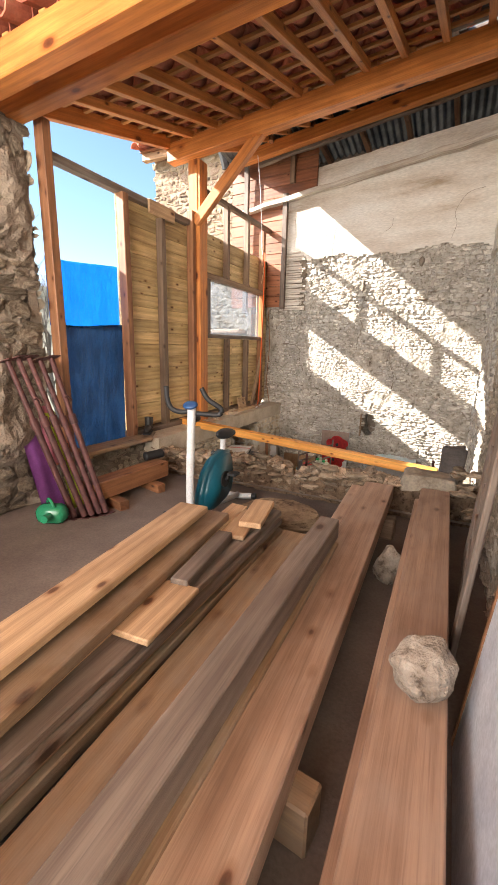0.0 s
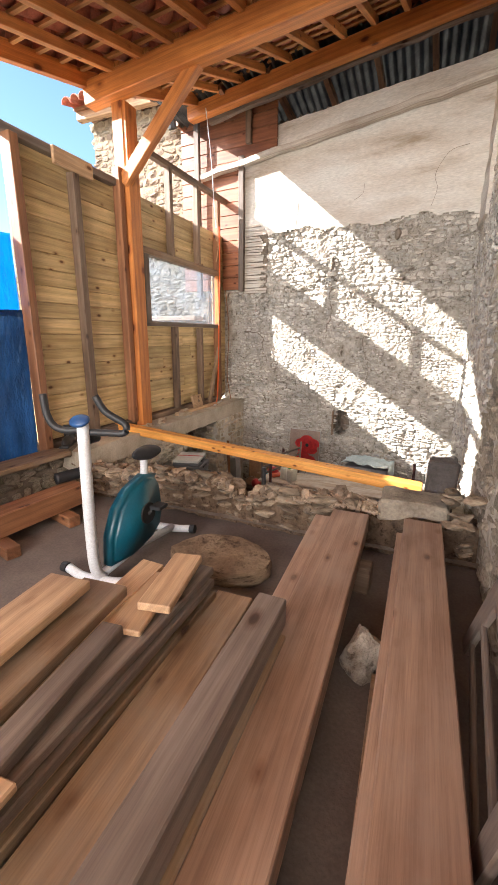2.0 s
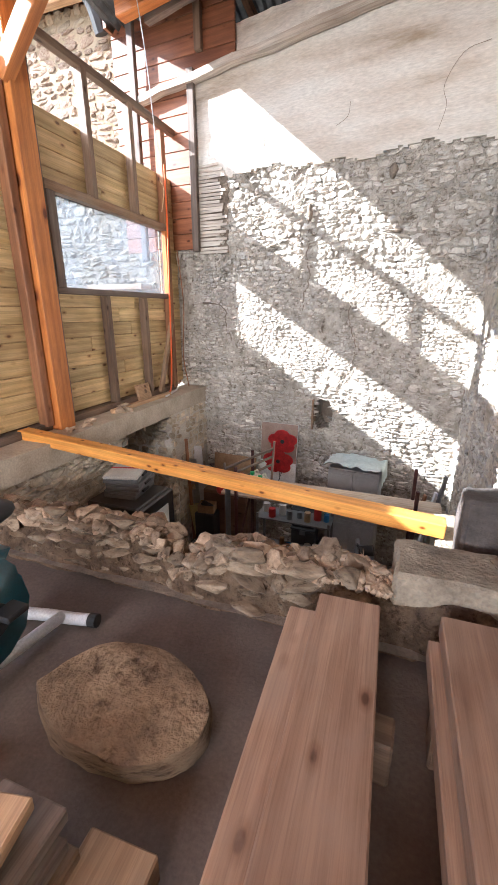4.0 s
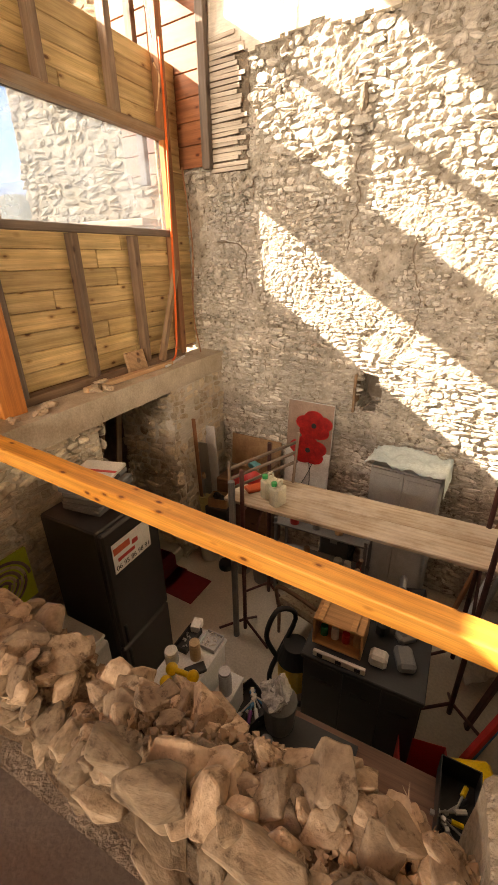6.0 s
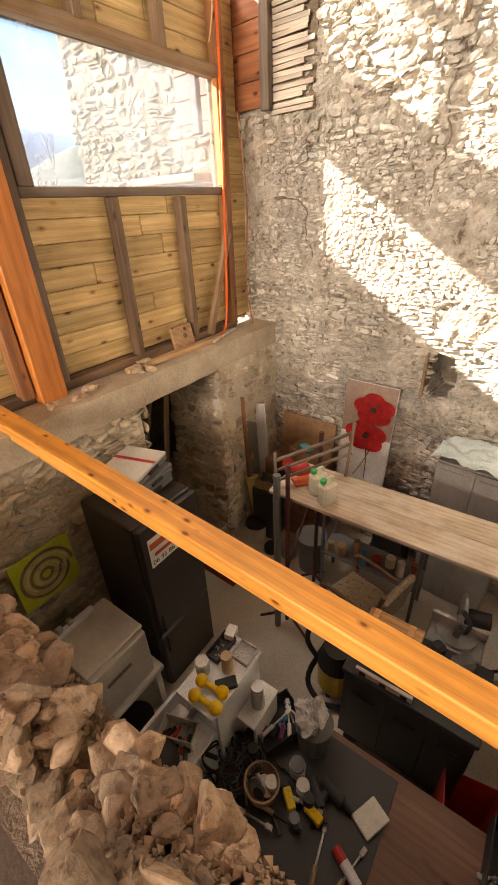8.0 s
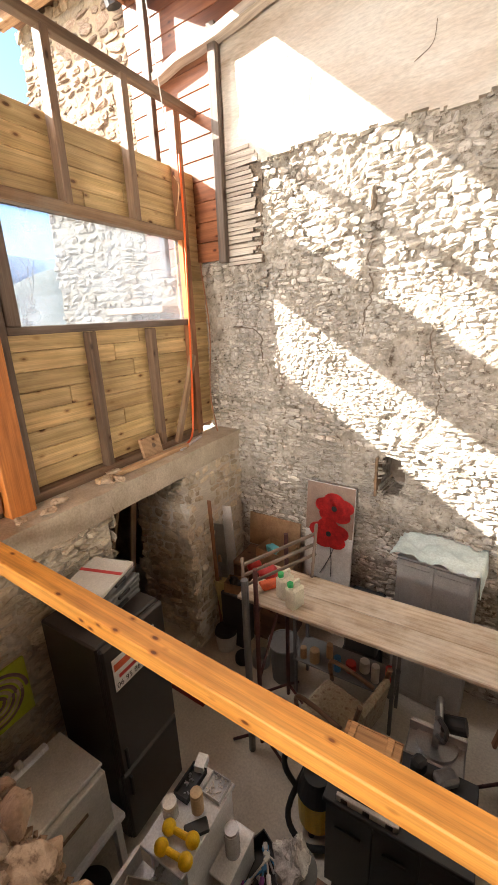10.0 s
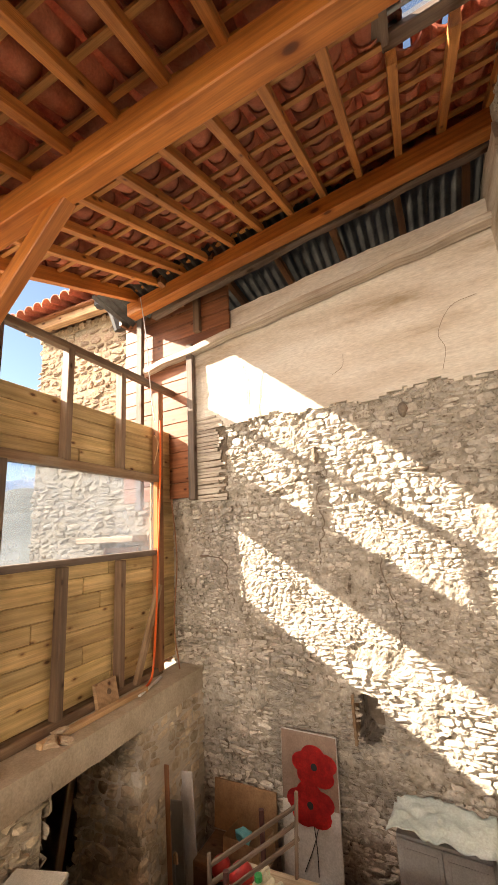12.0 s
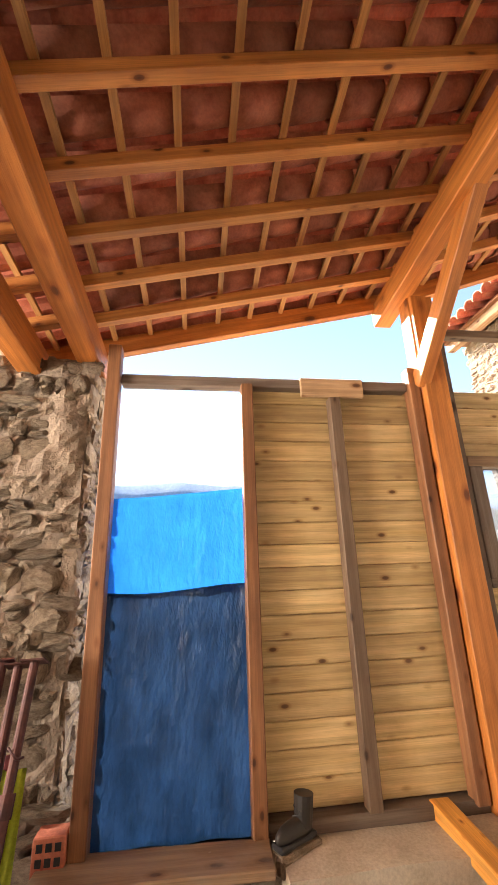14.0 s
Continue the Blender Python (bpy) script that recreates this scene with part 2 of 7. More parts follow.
def beam(name, a, b, w, h, mat, parent, label="", up=(0, 0, 1), bevel=0.006, bow=0.0, wobble=0.0):
    """A squared timber from a to b (middle of its section), w across and h along up."""
    length = (Vector(b) - Vector(a)).length
    bm = box(0, length, -w / 2, w / 2, -h / 2, h / 2)
    if bow or wobble:
        n = max(2, int(length / 0.25))
        bmesh.ops.bisect_plane(bm, geom=bm.verts[:] + bm.edges[:] + bm.faces[:], plane_co=(length / 2, 0, 0), plane_no=(1, 0, 0))
        for i in range(1, n):
            if abs(i / n - 0.5) > 0.01:
                bmesh.ops.bisect_plane(bm, geom=bm.verts[:] + bm.edges[:] + bm.faces[:], plane_co=(length * i / n, 0, 0), plane_no=(1, 0, 0))
        for v in bm.verts:
            s = v.co.x / length
            v.co.z += bow * 4 * s * (1 - s)
            if wobble:
                v.co += noise.noise_vector(v.co * 3 + Vector(a)) * wobble
    elif bevel:
        bmesh.ops.bevel(bm, geom=bm.edges[:], offset=bevel, segments=1, affect="EDGES")
    ob = part(name, bm, mat, parent, label, axis(a, b, up))
    return ob


def rod(bm, a, b, r, seg=10, r2=None):
    m = axis(a, b) @ pose(0, 0, 0, 0, 90, 0)
    length = (Vector(b) - Vector(a)).length
    bmesh.ops.create_cone(bm, cap_ends=True, segments=seg, radius1=r, radius2=r if r2 is None else r2, depth=length, matrix=m @ pose(0, 0, length / 2))
    return bm


def tube(bm, pts, r, seg=8):
    """A bent tube along points."""
    rings = []
    pts = [Vector(p) for p in pts]
    n = len(pts)
    ref = Vector((0.31, 0.2, 1)).normalized()
    for i, p in enumerate(pts):
        d = (pts[min(i + 1, n - 1)] - pts[max(i - 1, 0)]).normalized()
        u = d.cross(ref)
        if u.length < 0.05:
            u = d.cross(Vector((1, 0, 0)))
        u.normalize()
        v = d.cross(u)
        rings.append([bm.verts.new(p + (u * math.cos(k * math.tau / seg) + v * math.sin(k * math.tau / seg)) * r) for k in range(seg)])
    for q, w in zip(rings, rings[1:]):
        for k in range(seg):
            bm.faces.new((q[k], q[(k + 1) % seg], w[(k + 1) % seg], w[k]))
    bm.faces.new(rings[0][::-1])
    bm.faces.new(rings[-1])
    return bm


def smoothpath(pts, n=6):
    """Points of a soft curve through the given ones."""
    p = [Vector(q) for q in pts]
    p = [2 * p[0] - p[1], *p, 2 * p[-1] - p[-2]]
    out = []
    for i in range(1, len(p) - 2):
        for k in range(n):
            t = k / n
            a, b, c, d = p[i - 1:i + 3]
            out.append(0.5 * ((2 * b) + (c - a) * t + (2 * a - 5 * b + 4 * c - d) * t * t + (3 * b - a - 3 * c + d) * t ** 3))
    return out + [p[-2]]


def blob(seed, size, rough=0.25, subdiv=2, cuts=5):
    """A broken stone: a ball cut by flat faces and roughened."""
    rnd = random.Random(seed)
    bm = bmesh.new()
    bmesh.ops.create_icosphere(bm, subdivisions=subdiv, radius=1.0)
    planes = []
    for _ in range(cuts):
        n = Vector((rnd.uniform(-1, 1), rnd.uniform(-1, 1), rnd.uniform(-1, 1))).normalized()
        planes.append((n, rnd.uniform(0.42, 0.78)))
    off = Vector((rnd.uniform(0, 50), rnd.uniform(0, 50), 0))
    for v in bm.verts:
        for n, d in planes:
            e = v.co.dot(n) - d
            if e > 0:
                v.co -= n * e
        v.co *= 1 + rough * noise.fractal(v.co * 1.7 + off, 0.8, 2.0, 3) + rough * 0.3 * noise.fractal(v.co * 5 + off, 0.8, 2.0, 2)
        v.co = Vector((v.co.x * size[0], v.co.y * size[1], v.co.z * size[2]))
    return bm


def shard(seed, points=15):
    """An angular broken stone: a hull over scattered points, its faces slightly uneven."""
    rnd = random.Random(seed)
    bm = bmesh.new()
    for _ in range(points):
        d = Vector((rnd.gauss(0, 1), rnd.gauss(0, 1), rnd.gauss(0, 1))).normalized()
        bm.verts.new(d * rnd.uniform(0.8, 1.12))
    bmesh.ops.convex_hull(bm, input=bm.verts[:])
    bmesh.ops.delete(bm, geom=[v for v in bm.verts if not v.link_faces], context="VERTS")
    bmesh.ops.bevel(bm, geom=bm.edges[:], offset=0.045, segments=1, affect="EDGES")
    bmesh.ops.triangulate(bm, faces=bm.faces[:])
    bmesh.ops.subdivide_edges(bm, edges=[e for e in bm.edges if e.calc_length() > 0.3], cuts=2, use_grid_fill=True)
    bmesh.ops.triangulate(bm, faces=bm.faces[:])
    off = Vector((seed * 1.7, 0, 0))
    for v in bm.verts:
        v.co += noise.noise_vector(v.co * 2.2 + off) * 0.05 + noise.noise_vector(v.co * 6.0 + off) * 0.014
        v.co *= 0.74
    return bm


def unit_stones(count, seed):
    """Rough faced stones, one wide, one high and one deep, to be stretched to their place in a wall."""
    out = []
    rnd = random.Random(seed)
    for k in range(count):
        bm = bmesh.new()
        n = 4
        off = rnd.uniform(0, 90)
        grid = {}
        for i in range(n + 1):
            for j in range(n + 1):
                u, v = i / n, j / n
                e = min(u, 1 - u, v, 1 - v)
                edge = 0 if e == 0 else (1 if min(i, j, n - i, n - j) == 1 else 2)
                d = (0.0, 0.62, 0.95)[edge] + (0.45 * noise.noise((u * 2 + off, v * 2, off)) if edge else 0.0)
                ju = 0.24 * noise.noise((v * 2.5 + off, 7.0, u * 2))
                jv = 0.28 * noise.noise((u * 2.5 + off, 3.0, v * 2))
                cu = (-0.5, -0.36, 0.0, 0.36, 0.5)[i]
                cv = (-0.5, -0.35, 0.0, 0.35, 0.5)[j]
                k2 = 1 - 0.65 * max(0, abs(cu) + abs(cv) - 0.62)
                grid[i, j] = bm.verts.new((cu * k2 + ju, -d, cv * k2 + jv))
        for i in range(n):
            for j in range(n):
                bm.faces.new((grid[i, j], grid[i + 1, j], grid[i + 1, j + 1], grid[i, j + 1]))
        out.append(bm)
    return out


def stone_layout(seed, u0, u1, v0, v1, height, width, skip):
    """Courses of uneven stones over a stretch of wall: middle, size and place of each."""
    rnd = random.Random(seed)
    v = v0
    while v < v1:
        h = rnd.uniform(*height)
        u = u0 - rnd.uniform(0, width[0])
        while u < u1:
            w = rnd.uniform(*width)
            if rnd.random() < 0.2:
                hh, n = h / 2, 2
            else:
                hh, n = h, 1
            for k in range(n):
                cu, cv = u + w / 2, v + hh * (k + 0.5) + rnd.uniform(-0.012, 0.012) + 0.02 * math.sin(u * 2.1 + v)
                if u0 - 0.02 < cu < u1 + 0.02 and not skip(cu, cv):
                    yield cu, cv, w * rnd.uniform(0.72, 1.08), hh * rnd.uniform(0.7, 1.12), rnd.uniform(-16, 16), rnd.randrange(12), rnd.uniform(0.35, 1.4)
            u += w
        v += h


STONES = [mesh_of("stone", b, STONE) for b in unit_stones(12, 5)]


def stone_face(wall, m, seed, u0, u1, v0, v1, height, width, depth, mat, matj, near=None, skip=lambda u, v: False, parts=300):
    """Stones over a wall's face (m: x along, z up, -y outwards): those in the near stretch singly, the rest in one mesh."""
    meshes = []
    for me in STONES:
        k = me.copy()
        k.materials.clear()
        k.materials.append(mat)
        meshes.append(k)
    vs, fs, made = [], [], 0
    for cu, cv, w, h, tilt, kind, proud in stone_layout(seed, u0, u1, v0, v1, height, width, skip):
        mm = m @ pose(cu, 0, cv, 0, tilt, 0) @ Matrix.Diagonal((w, depth * proud, h, 1))
        if near and made < parts and near(cu, cv):
            hang(new("stone", meshes[kind]), wall, mm)
            made += 1
        else:
            base = len(vs)
            vs += [mm @ v.co for v in STONES[kind].vertices]
            fs += [[base + i for i in p.vertices] for p in STONES[kind].polygons]
    if fs:
        me = bpy.data.meshes.new("stonework")
        me.from_pydata(vs, [], fs)
        me.materials.append(matj)
        tagged(hang(new("stonework", me), wall, Matrix()), kind="stuff")


def rough_panel(u0, u1, v0, v1, step, amp, seed, hole=None, thick=0.3, smoothness=0.75):
    """A wall's lumpy face in its own frame (x along, z up, -y outwards) with thickness behind; hole(u, v) leaves it open."""
    bm = bmesh.new()
    nu, nv = max(1, round((u1 - u0) / step)), max(1, round((v1 - v0) / step))
    g = {}
    for i in range(nu + 1):
        for j in range(nv + 1):
            u, v = u0 + (u1 - u0) * i / nu, v0 + (v1 - v0) * j / nv
            d = amp * (noise.fractal((u * 2.2 + seed, v * 2.2, seed), smoothness, 2.1, 6))
            g[i, j] = bm.verts.new((u, -d, v))
    for i in range(nu):
        for j in range(nv):
            u, v = u0 + (u1 - u0) * (i + 0.5) / nu, v0 + (v1 - v0) * (j + 0.5) / nv
            if hole and hole(u, v):
                continue
            bm.faces.new((g[i, j], g[i + 1, j], g[i + 1, j + 1], g[i, j + 1]))
    bm.verts.ensure_lookup_table()
    edges = [e for e in bm.edges if e.is_boundary]
    r = bmesh.ops.extrude_edge_only(bm, edges=edges)
    for e in r["geom"]:
        if isinstance(e, bmesh.types.BMVert):
            e.co.y = thick
    loose = [v for v in bm.verts if not v.link_faces]
    bmesh.ops.delete(bm, geom=loose, context="VERTS")
    return bm


# ---- plan ----
XL, XR = -3.52, 0.37          # inner faces of the side walls
FLOOR2 = -2.0                 # the lower room's floor
# purlins' undersides at the timber wall and at the other end
PURLINS = [((-3.8, 2.20, 3.21), (0.9, 2.20, 3.53)), ((-3.8, 2.60, 3.31), (0.9, 2.60, 3.63)),
           ((-3.8, 5.10, 3.93), (0.9, 5.01, 4.32)), ((-3.95, 7.50, 4.80), (0.9, 6.95, 5.14))]
FAR = axis((-3.6, 7.86, 0), (0.4, 7.50, 0))      # the far wall's face, x along it


def far_u(x):
    return (x + 3.6) / 0.996


def lerp(a, b, t):
    return Vector(a) + (Vector(b) - Vector(a)) * t


# ---- floors and ground ----
def lumpy_slab(x0, x1, y0, y1, z, thick, step, amp):
    bm = bmesh.new()
    nx, ny = int((x1 - x0) / step), int((y1 - y0) / step)
    g = {}
    for i in range(nx + 1):
        for j in range(ny + 1):
            x, y = x0 + (x1 - x0) * i / nx, y0 + (y1 - y0) * j / ny
            g[i, j] = bm.verts.new((x, y, z + amp * noise.fractal((x * 1.3, y * 1.3, z), 0.9, 2.0, 3)))
    for i in range(nx):
        for j in range(ny):
            bm.faces.new((g[i, j], g[i + 1, j], g[i + 1, j + 1], g[i, j + 1]))
    r = bmesh.ops.extrude_edge_only(bm, edges=[e for e in bm.edges if e.is_boundary])
    for v in r["geom"]:
        if isinstance(v, bmesh.types.BMVert):
            v.co.z = z - thick
    return bm


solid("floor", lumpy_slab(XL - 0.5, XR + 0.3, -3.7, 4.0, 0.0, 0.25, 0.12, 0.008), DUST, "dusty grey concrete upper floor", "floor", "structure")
solid("floor_lower", lumpy_slab(-6.0, 0.9, 3.7, 8.3, FLOOR2, 0.2, 0.15, 0.006), LOWFLOOR, "worn pale concrete floor of the lower room", "floor", "structure")
b = bmesh.new()
bmesh.ops.create_grid(b, x_segments=90, y_segments=90, size=420)
for v in b.verts:
    d = math.hypot(v.co.x, v.co.y)
    rise = max(0.0, min(1.0, (d - 60) / 200))
    v.co.z = -2.3 - 0.004 * d + rise * (20 + 30 * noise.fractal(v.co * 0.008, 0.9, 2.0, 3))
solid("ground", b, GRASS, "dry winter ground rising to wooded hills", "ground", "structure", smooth=True)

# assumed yard, made pale to bounce sunlight up under the roof
solid("pavement", lumpy_slab(-13.0, -4.05, -4.0, 8.0, -2.25, 0.1, 0.5, 0.03), mottled("sun_bounce_gravel", [(0.42, 0.37, 0.29), (0.62, 0.57, 0.48)], 1.2, 0.95, 0.02, 0.6, 40.0), "pale gravel yard added outside to bounce sun onto the roof", "yard", "structure")
# far hills with the distance haze painted into their blue-grey colour
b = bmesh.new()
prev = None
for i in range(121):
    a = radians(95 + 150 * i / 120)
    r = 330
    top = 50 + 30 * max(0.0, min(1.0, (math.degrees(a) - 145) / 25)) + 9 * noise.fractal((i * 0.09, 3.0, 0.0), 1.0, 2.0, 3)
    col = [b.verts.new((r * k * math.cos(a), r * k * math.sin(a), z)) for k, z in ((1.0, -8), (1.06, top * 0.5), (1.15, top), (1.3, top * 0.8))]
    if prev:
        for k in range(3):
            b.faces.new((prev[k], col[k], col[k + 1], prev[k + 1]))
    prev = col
solid("backdrop", b, mottled("haze_tinted_hills", [(0.20, 0.28, 0.40), (0.32, 0.40, 0.52)], 0.03, 1.0, 0.5, 0.3, 0.3), "wooded hills far off, tinted blue for distance haze", "hills", "structure", smooth=True)

# ---- far wall ----
hole = lambda u, v: abs((u - 3.6 - -1.29) / 0.13) ** 2 + abs((v - 0.17) / 0.21) ** 3 < 1
wall_far = solid("wall_far", rough_panel(0.0, 4.3, FLOOR2, 3.2, 0.022, 0.03, 3.0, hole, 0.45, 0.4), FARMORTAR, "limewashed rubble stone wall in streaks of sun", "wall", "structure", FAR)
part("niche_back", box(2.0, 2.6, 0.42, 0.45, -0.1, 0.5), MORTARSHADE, wall_far, "dark back of the niche", FAR)
part("niche_jamb", box(2.165, 2.19, -0.05, 0.10, -0.05, 0.36, 0.004), TANWOOD, wall_far, "old wooden jamb", FAR)


def plaster_edge(u0, u1, v0, v1, seed):
    """Plaster with a ragged lower edge."""
    bm = rough_panel(u0, u1, v0, v1, 0.025, 0.014, seed, lambda u, v: v < v0 + 0.12 + 0.10 * noise.fractal((u * 1.7, seed, 0.0), 0.8, 2.0, 5) or v > 4.15 + 0.11 * u, 0.05)
    return bm


part("plaster", plaster_edge(0.45, 4.3, 3.02, 4.64, 9.0), PLASTER, wall_far, "smooth stained old plaster", FAR @ pose(0, -0.05, 0))
part("plaster", rough_panel(1.10, 4.3, 4.05, 4.57, 0.04, 0.03, 21.0, lambda u, v: (u - 1.22) ** 2 + (v - 4.45) ** 2 > 0.0144 and u < 1.22 and v > 4.45, 0.3), PLASTER, wall_far, "rounded plaster cap under the roof", FAR @ pose(0, -0.01, 0, 0, -4.0, 0))
part("backing", box(0.45, 4.3, 0.05, 0.4, 3.05, 4.2), MORTAR, wall_far, "", FAR)
# added dark wall that blocks the sky in the gap under the old roof
solid("wall_far_top", box(-4.3, 0.9, 8.35, 8.5, 4.6, 6.2), MORTARSHADE, "dark wall added to block the sky above the far wall", "wall", "structure")
beam("ledge_log", (-4.05, 7.76, 4.08), (0.45, 7.36, 4.56), 0.12, 0.075, LIMEWOOD, wall_far, "whitewashed rough log along the plaster", wobble=0.03)
far_skip = lambda u, v: hole(u, v) or (0.4 < u < 0.92 and v > 2.25)
# thin flat stones below, mortar-smeared rubble in the middle, larger blocks under the plaster
for seed, v0, v1, height, width, depth, bare in ((7, FLOOR2, 0.75, (0.025, 0.075), (0.05, 0.20), 0.024, 0.42), (8, 0.78, 2.0, (0.025, 0.06), (0.035, 0.11), 0.02, 0.30), (9, 2.03, 3.17, (0.035, 0.10), (0.05, 0.18), 0.03, 0.45)):
    stone_face(wall_far, FAR @ pose(0, -0.005, 0), seed, 0.02, 4.3, v0, v1, height, width, depth, WHITESTONE, WHITESTONEJ,
               near=(lambda u, v: 1.3 < u < 2.9 and -0.5 < v) if v0 < 0 else None, skip=lambda u, v, bare=bare: far_skip(u, v) or noise.noise((u * 2.4, v * 2.4, 4.0)) > bare, parts=260)
# cracks and joists' pockets: dark solids on the face paint their shade
for u, v, w, h in ((2.02, 2.62, 0.07, 0.22), (2.95, 2.95, 0.10, 0.16), (3.02, 2.36, 0.16, 0.05), (1.55, 2.30, 0.09, 0.06), (0.55, 1.62, 0.14, 0.03)):
    part("pocket", blob(int(u * 91), (w / 2, 0.05, h / 2), 0.2, 2, 3), MORTARSHADE, wall_far, "dark lump painting the shade of a lost stone's hollow", FAR @ pose(u, -0.03, v))
for pts in (((2.03, 2.52), (2.0, 2.2), (2.05, 1.9), (1.98, 1.6), (2.02, 1.25)), ((2.55, 2.05), (2.62, 1.75), (2.58, 1.45), (2.68, 1.1), (2.66, 0.85)), ((0.5, 1.62), (0.68, 1.60), (0.80, 1.55), (0.92, 1.10))):
    path = [(u + 0.05 * noise.noise((u * 9, v * 9, 1.0)) + 0.03 * noise.noise((u * 31, v * 31, 5.0)), -0.012, v) for u, v in ((q.x, q.z) for q in smoothpath([(u, 0, v) for u, v in pts], 9))]
    part("crack", tube(bmesh.new(), path, 0.007, 5), MORTARSHADE, wall_far, "dark tube painting an open crack's shade", FAR)
for pts in (((3.35, 3.25), (3.40, 3.45), (3.36, 3.62), (3.5, 3.85), (3.72, 3.9)), ((1.25, 3.32), (1.27, 3.6), (1.22, 3.85)), ((2.3, 3.45), (2.42, 3.52), (2.44, 3.65))):
    part("crack", tube(bmesh.new(), [(q.x, -0.062, q.z) for q in smoothpath([(u, 0, v) for u, v in pts], 5)], 0.0022, 5), MORTARSHADE, wall_far, "fine crack in the plaster", FAR)
# red-brown planks and laths in the corner
old_panel = thing("plank_panel", (-3.6, 7.8, 2.3), "red-brown old planks closing the wall's corner", "panel", kind="structure")
for i in range(14):
    z = 2.32 + 0.195 * i
    beam("plank", (-4.35, 7.87, z + 0.095), (-3.12 if i < 10 else -2.55, 7.745 if i < 10 else 7.71, z + 0.095), 0.03, 0.19, REDWOOD, old_panel)
for x, z0, z1 in ((-3.14, 2.28, 4.3), (-3.95, 2.2, 5.0), (-3.02, 4.45, 4.98)):
    beam("upright", (x, 7.70, z0), (x, 7.70, z1), 0.09, 0.07, STUD if x > -3.1 else GREYWOOD, old_panel, up=(0, 1, 0))
lath = thing("lath_panel", (-2.95, 7.74, 2.25), "broken grey split laths nailed across", "laths", kind="structure")
rnd = random.Random(4)
part("backing", box(-3.14, -2.70, 7.775, 7.80, 2.25, 3.28), MORTARSHADE, lath)
for i in range(26):
    z = 2.27 + 0.04 * i
    beam("lath", (-3.12, 7.755, z + rnd.uniform(-0.006, 0.006)), (-2.68 - rnd.uniform(0, 0.14), 7.72, z + rnd.uniform(-0.012, 0.012)), 0.012, 0.033, LIMEWOOD, lath, bevel=0.002)

# ---- side walls ----
RIGHT = axis((XR, 8.0, 0), (XR, -3.6, 0))
wall_right = solid("wall_right", rough_panel(0.0, 11.6, FLOOR2, 5.3, 0.09, 0.035, 5.0, None, 0.4), MORTAR, "rough rubble side wall with worn limewash, far end paled as sunlit", "wall", "structure", RIGHT)
# paler stones at the far end paint its sunlight and bounce it below
stone_face(wall_right, RIGHT, 11, 0.3, 3.4, -1.9, 5.2, (0.04, 0.12), (0.07, 0.22), 0.025, WHITESTONE, WHITESTONEJ, skip=lambda u, v: v > 3.2 and u < 1.2)
stone_face(wall_right, RIGHT, 16, 3.4, 8.2, -0.6, 5.2, (0.05, 0.14), (0.08, 0.26), 0.035, STONE, STONEJ, near=lambda u, v: u < 5.6 and -0.1 < v < 2.2)
part("plaster", rough_panel(0.0, 1.6, 2.9, 5.0, 0.08, 0.02, 33.0, lambda u, v: u > 1.25 + 0.25 * noise.noise((v * 2, 1.0, 0.0)), 0.05), PLASTER, wall_right, "flaking plaster", RIGHT @ pose(0, -0.05, 0))
LEFT = axis((XL, -1.3, 0), (XL, 2.66, 0))
wall_left = solid("wall_left", rough_panel(0.0, 3.94, -0.2, 3.34, 0.04, 0.10, 12.0, None, 0.5), MORTARSHADE, "thick rough rubble stone wall ending at the tarpaulin", "wall", "structure", LEFT)
stone_face(wall_left, LEFT, 13, 0.7, 3.96, 0.0, 3.3, (0.07, 0.2), (0.10, 0.34), 0.045, LEFTSTONE, LEFTSTONEJ, near=lambda u, v: u > 2.6, skip=lambda u, v: noise.noise((u * 1.6, v * 1.6, 9.0)) > 0.3)
LEFT_END = axis((XL, 2.66, 0), (XL - 0.5, 2.66, 0))
part("reveal", rough_panel(0.0, 0.5, 0.4, 3.34, 0.07, 0.05, 15.0, None, 0.1), MORTARSHADE, wall_left, "", LEFT_END)
stone_face(wall_left, LEFT_END, 14, 0.0, 0.48, 0.4, 3.3, (0.07, 0.2), (0.10, 0.3), 0.03, LEFTSTONE, LEFTSTONEJ)
# unseen extra height, added to keep the sun off the side wall
solid("wall_left_upper", box(XL - 0.5, XL - 0.02, -1.3, 2.15, 3.3, 5.8), MORTAR, "unseen taller masonry added to block the sun", "wall", "structure")
# unseen parapet, added to keep low lamp light out of the plank gaps
solid("wall_end", box(XL - 0.5, XR + 0.35, -3.45, -3.2, -0.25, 1.15), MORTAR, "unseen parapet added to block low light from the open end", "wall", "structure")
# unseen ceiling, added to cut the sky light falling on the planks
solid("ceiling_rear", box(XL - 0.5, XR + 0.35, -3.45, 2.05, 4.4, 4.54), BROWN, "unseen boarded ceiling added to block overhead sky light", "ceiling", "structure")
# low sill under the tarpaulin
wall_sill = solid("wall_sill", rough_panel(0.0, 2.0, -0.1, 0.36, 0.06, 0.03, 17.0, None, 0.45), MORTARSHADE, "low rubble sill wall under the tarpaulin", "wall", "structure", axis((-3.36, 2.6, 0), (-3.36, 4.6, 0)))
part("sill_top", box(-3.9, -3.38, 2.6, 4.4, 0.26, 0.36), MORTARSHADE, wall_sill)
stone_face(wall_sill, axis((-3.36, 2.6, 0), (-3.36, 4.6, 0)), 18, 0, 2.0, 0.0, 0.36, (0.06, 0.12), (0.1, 0.26), 0.06, STONE, STONEJ, near=lambda u, v: True)

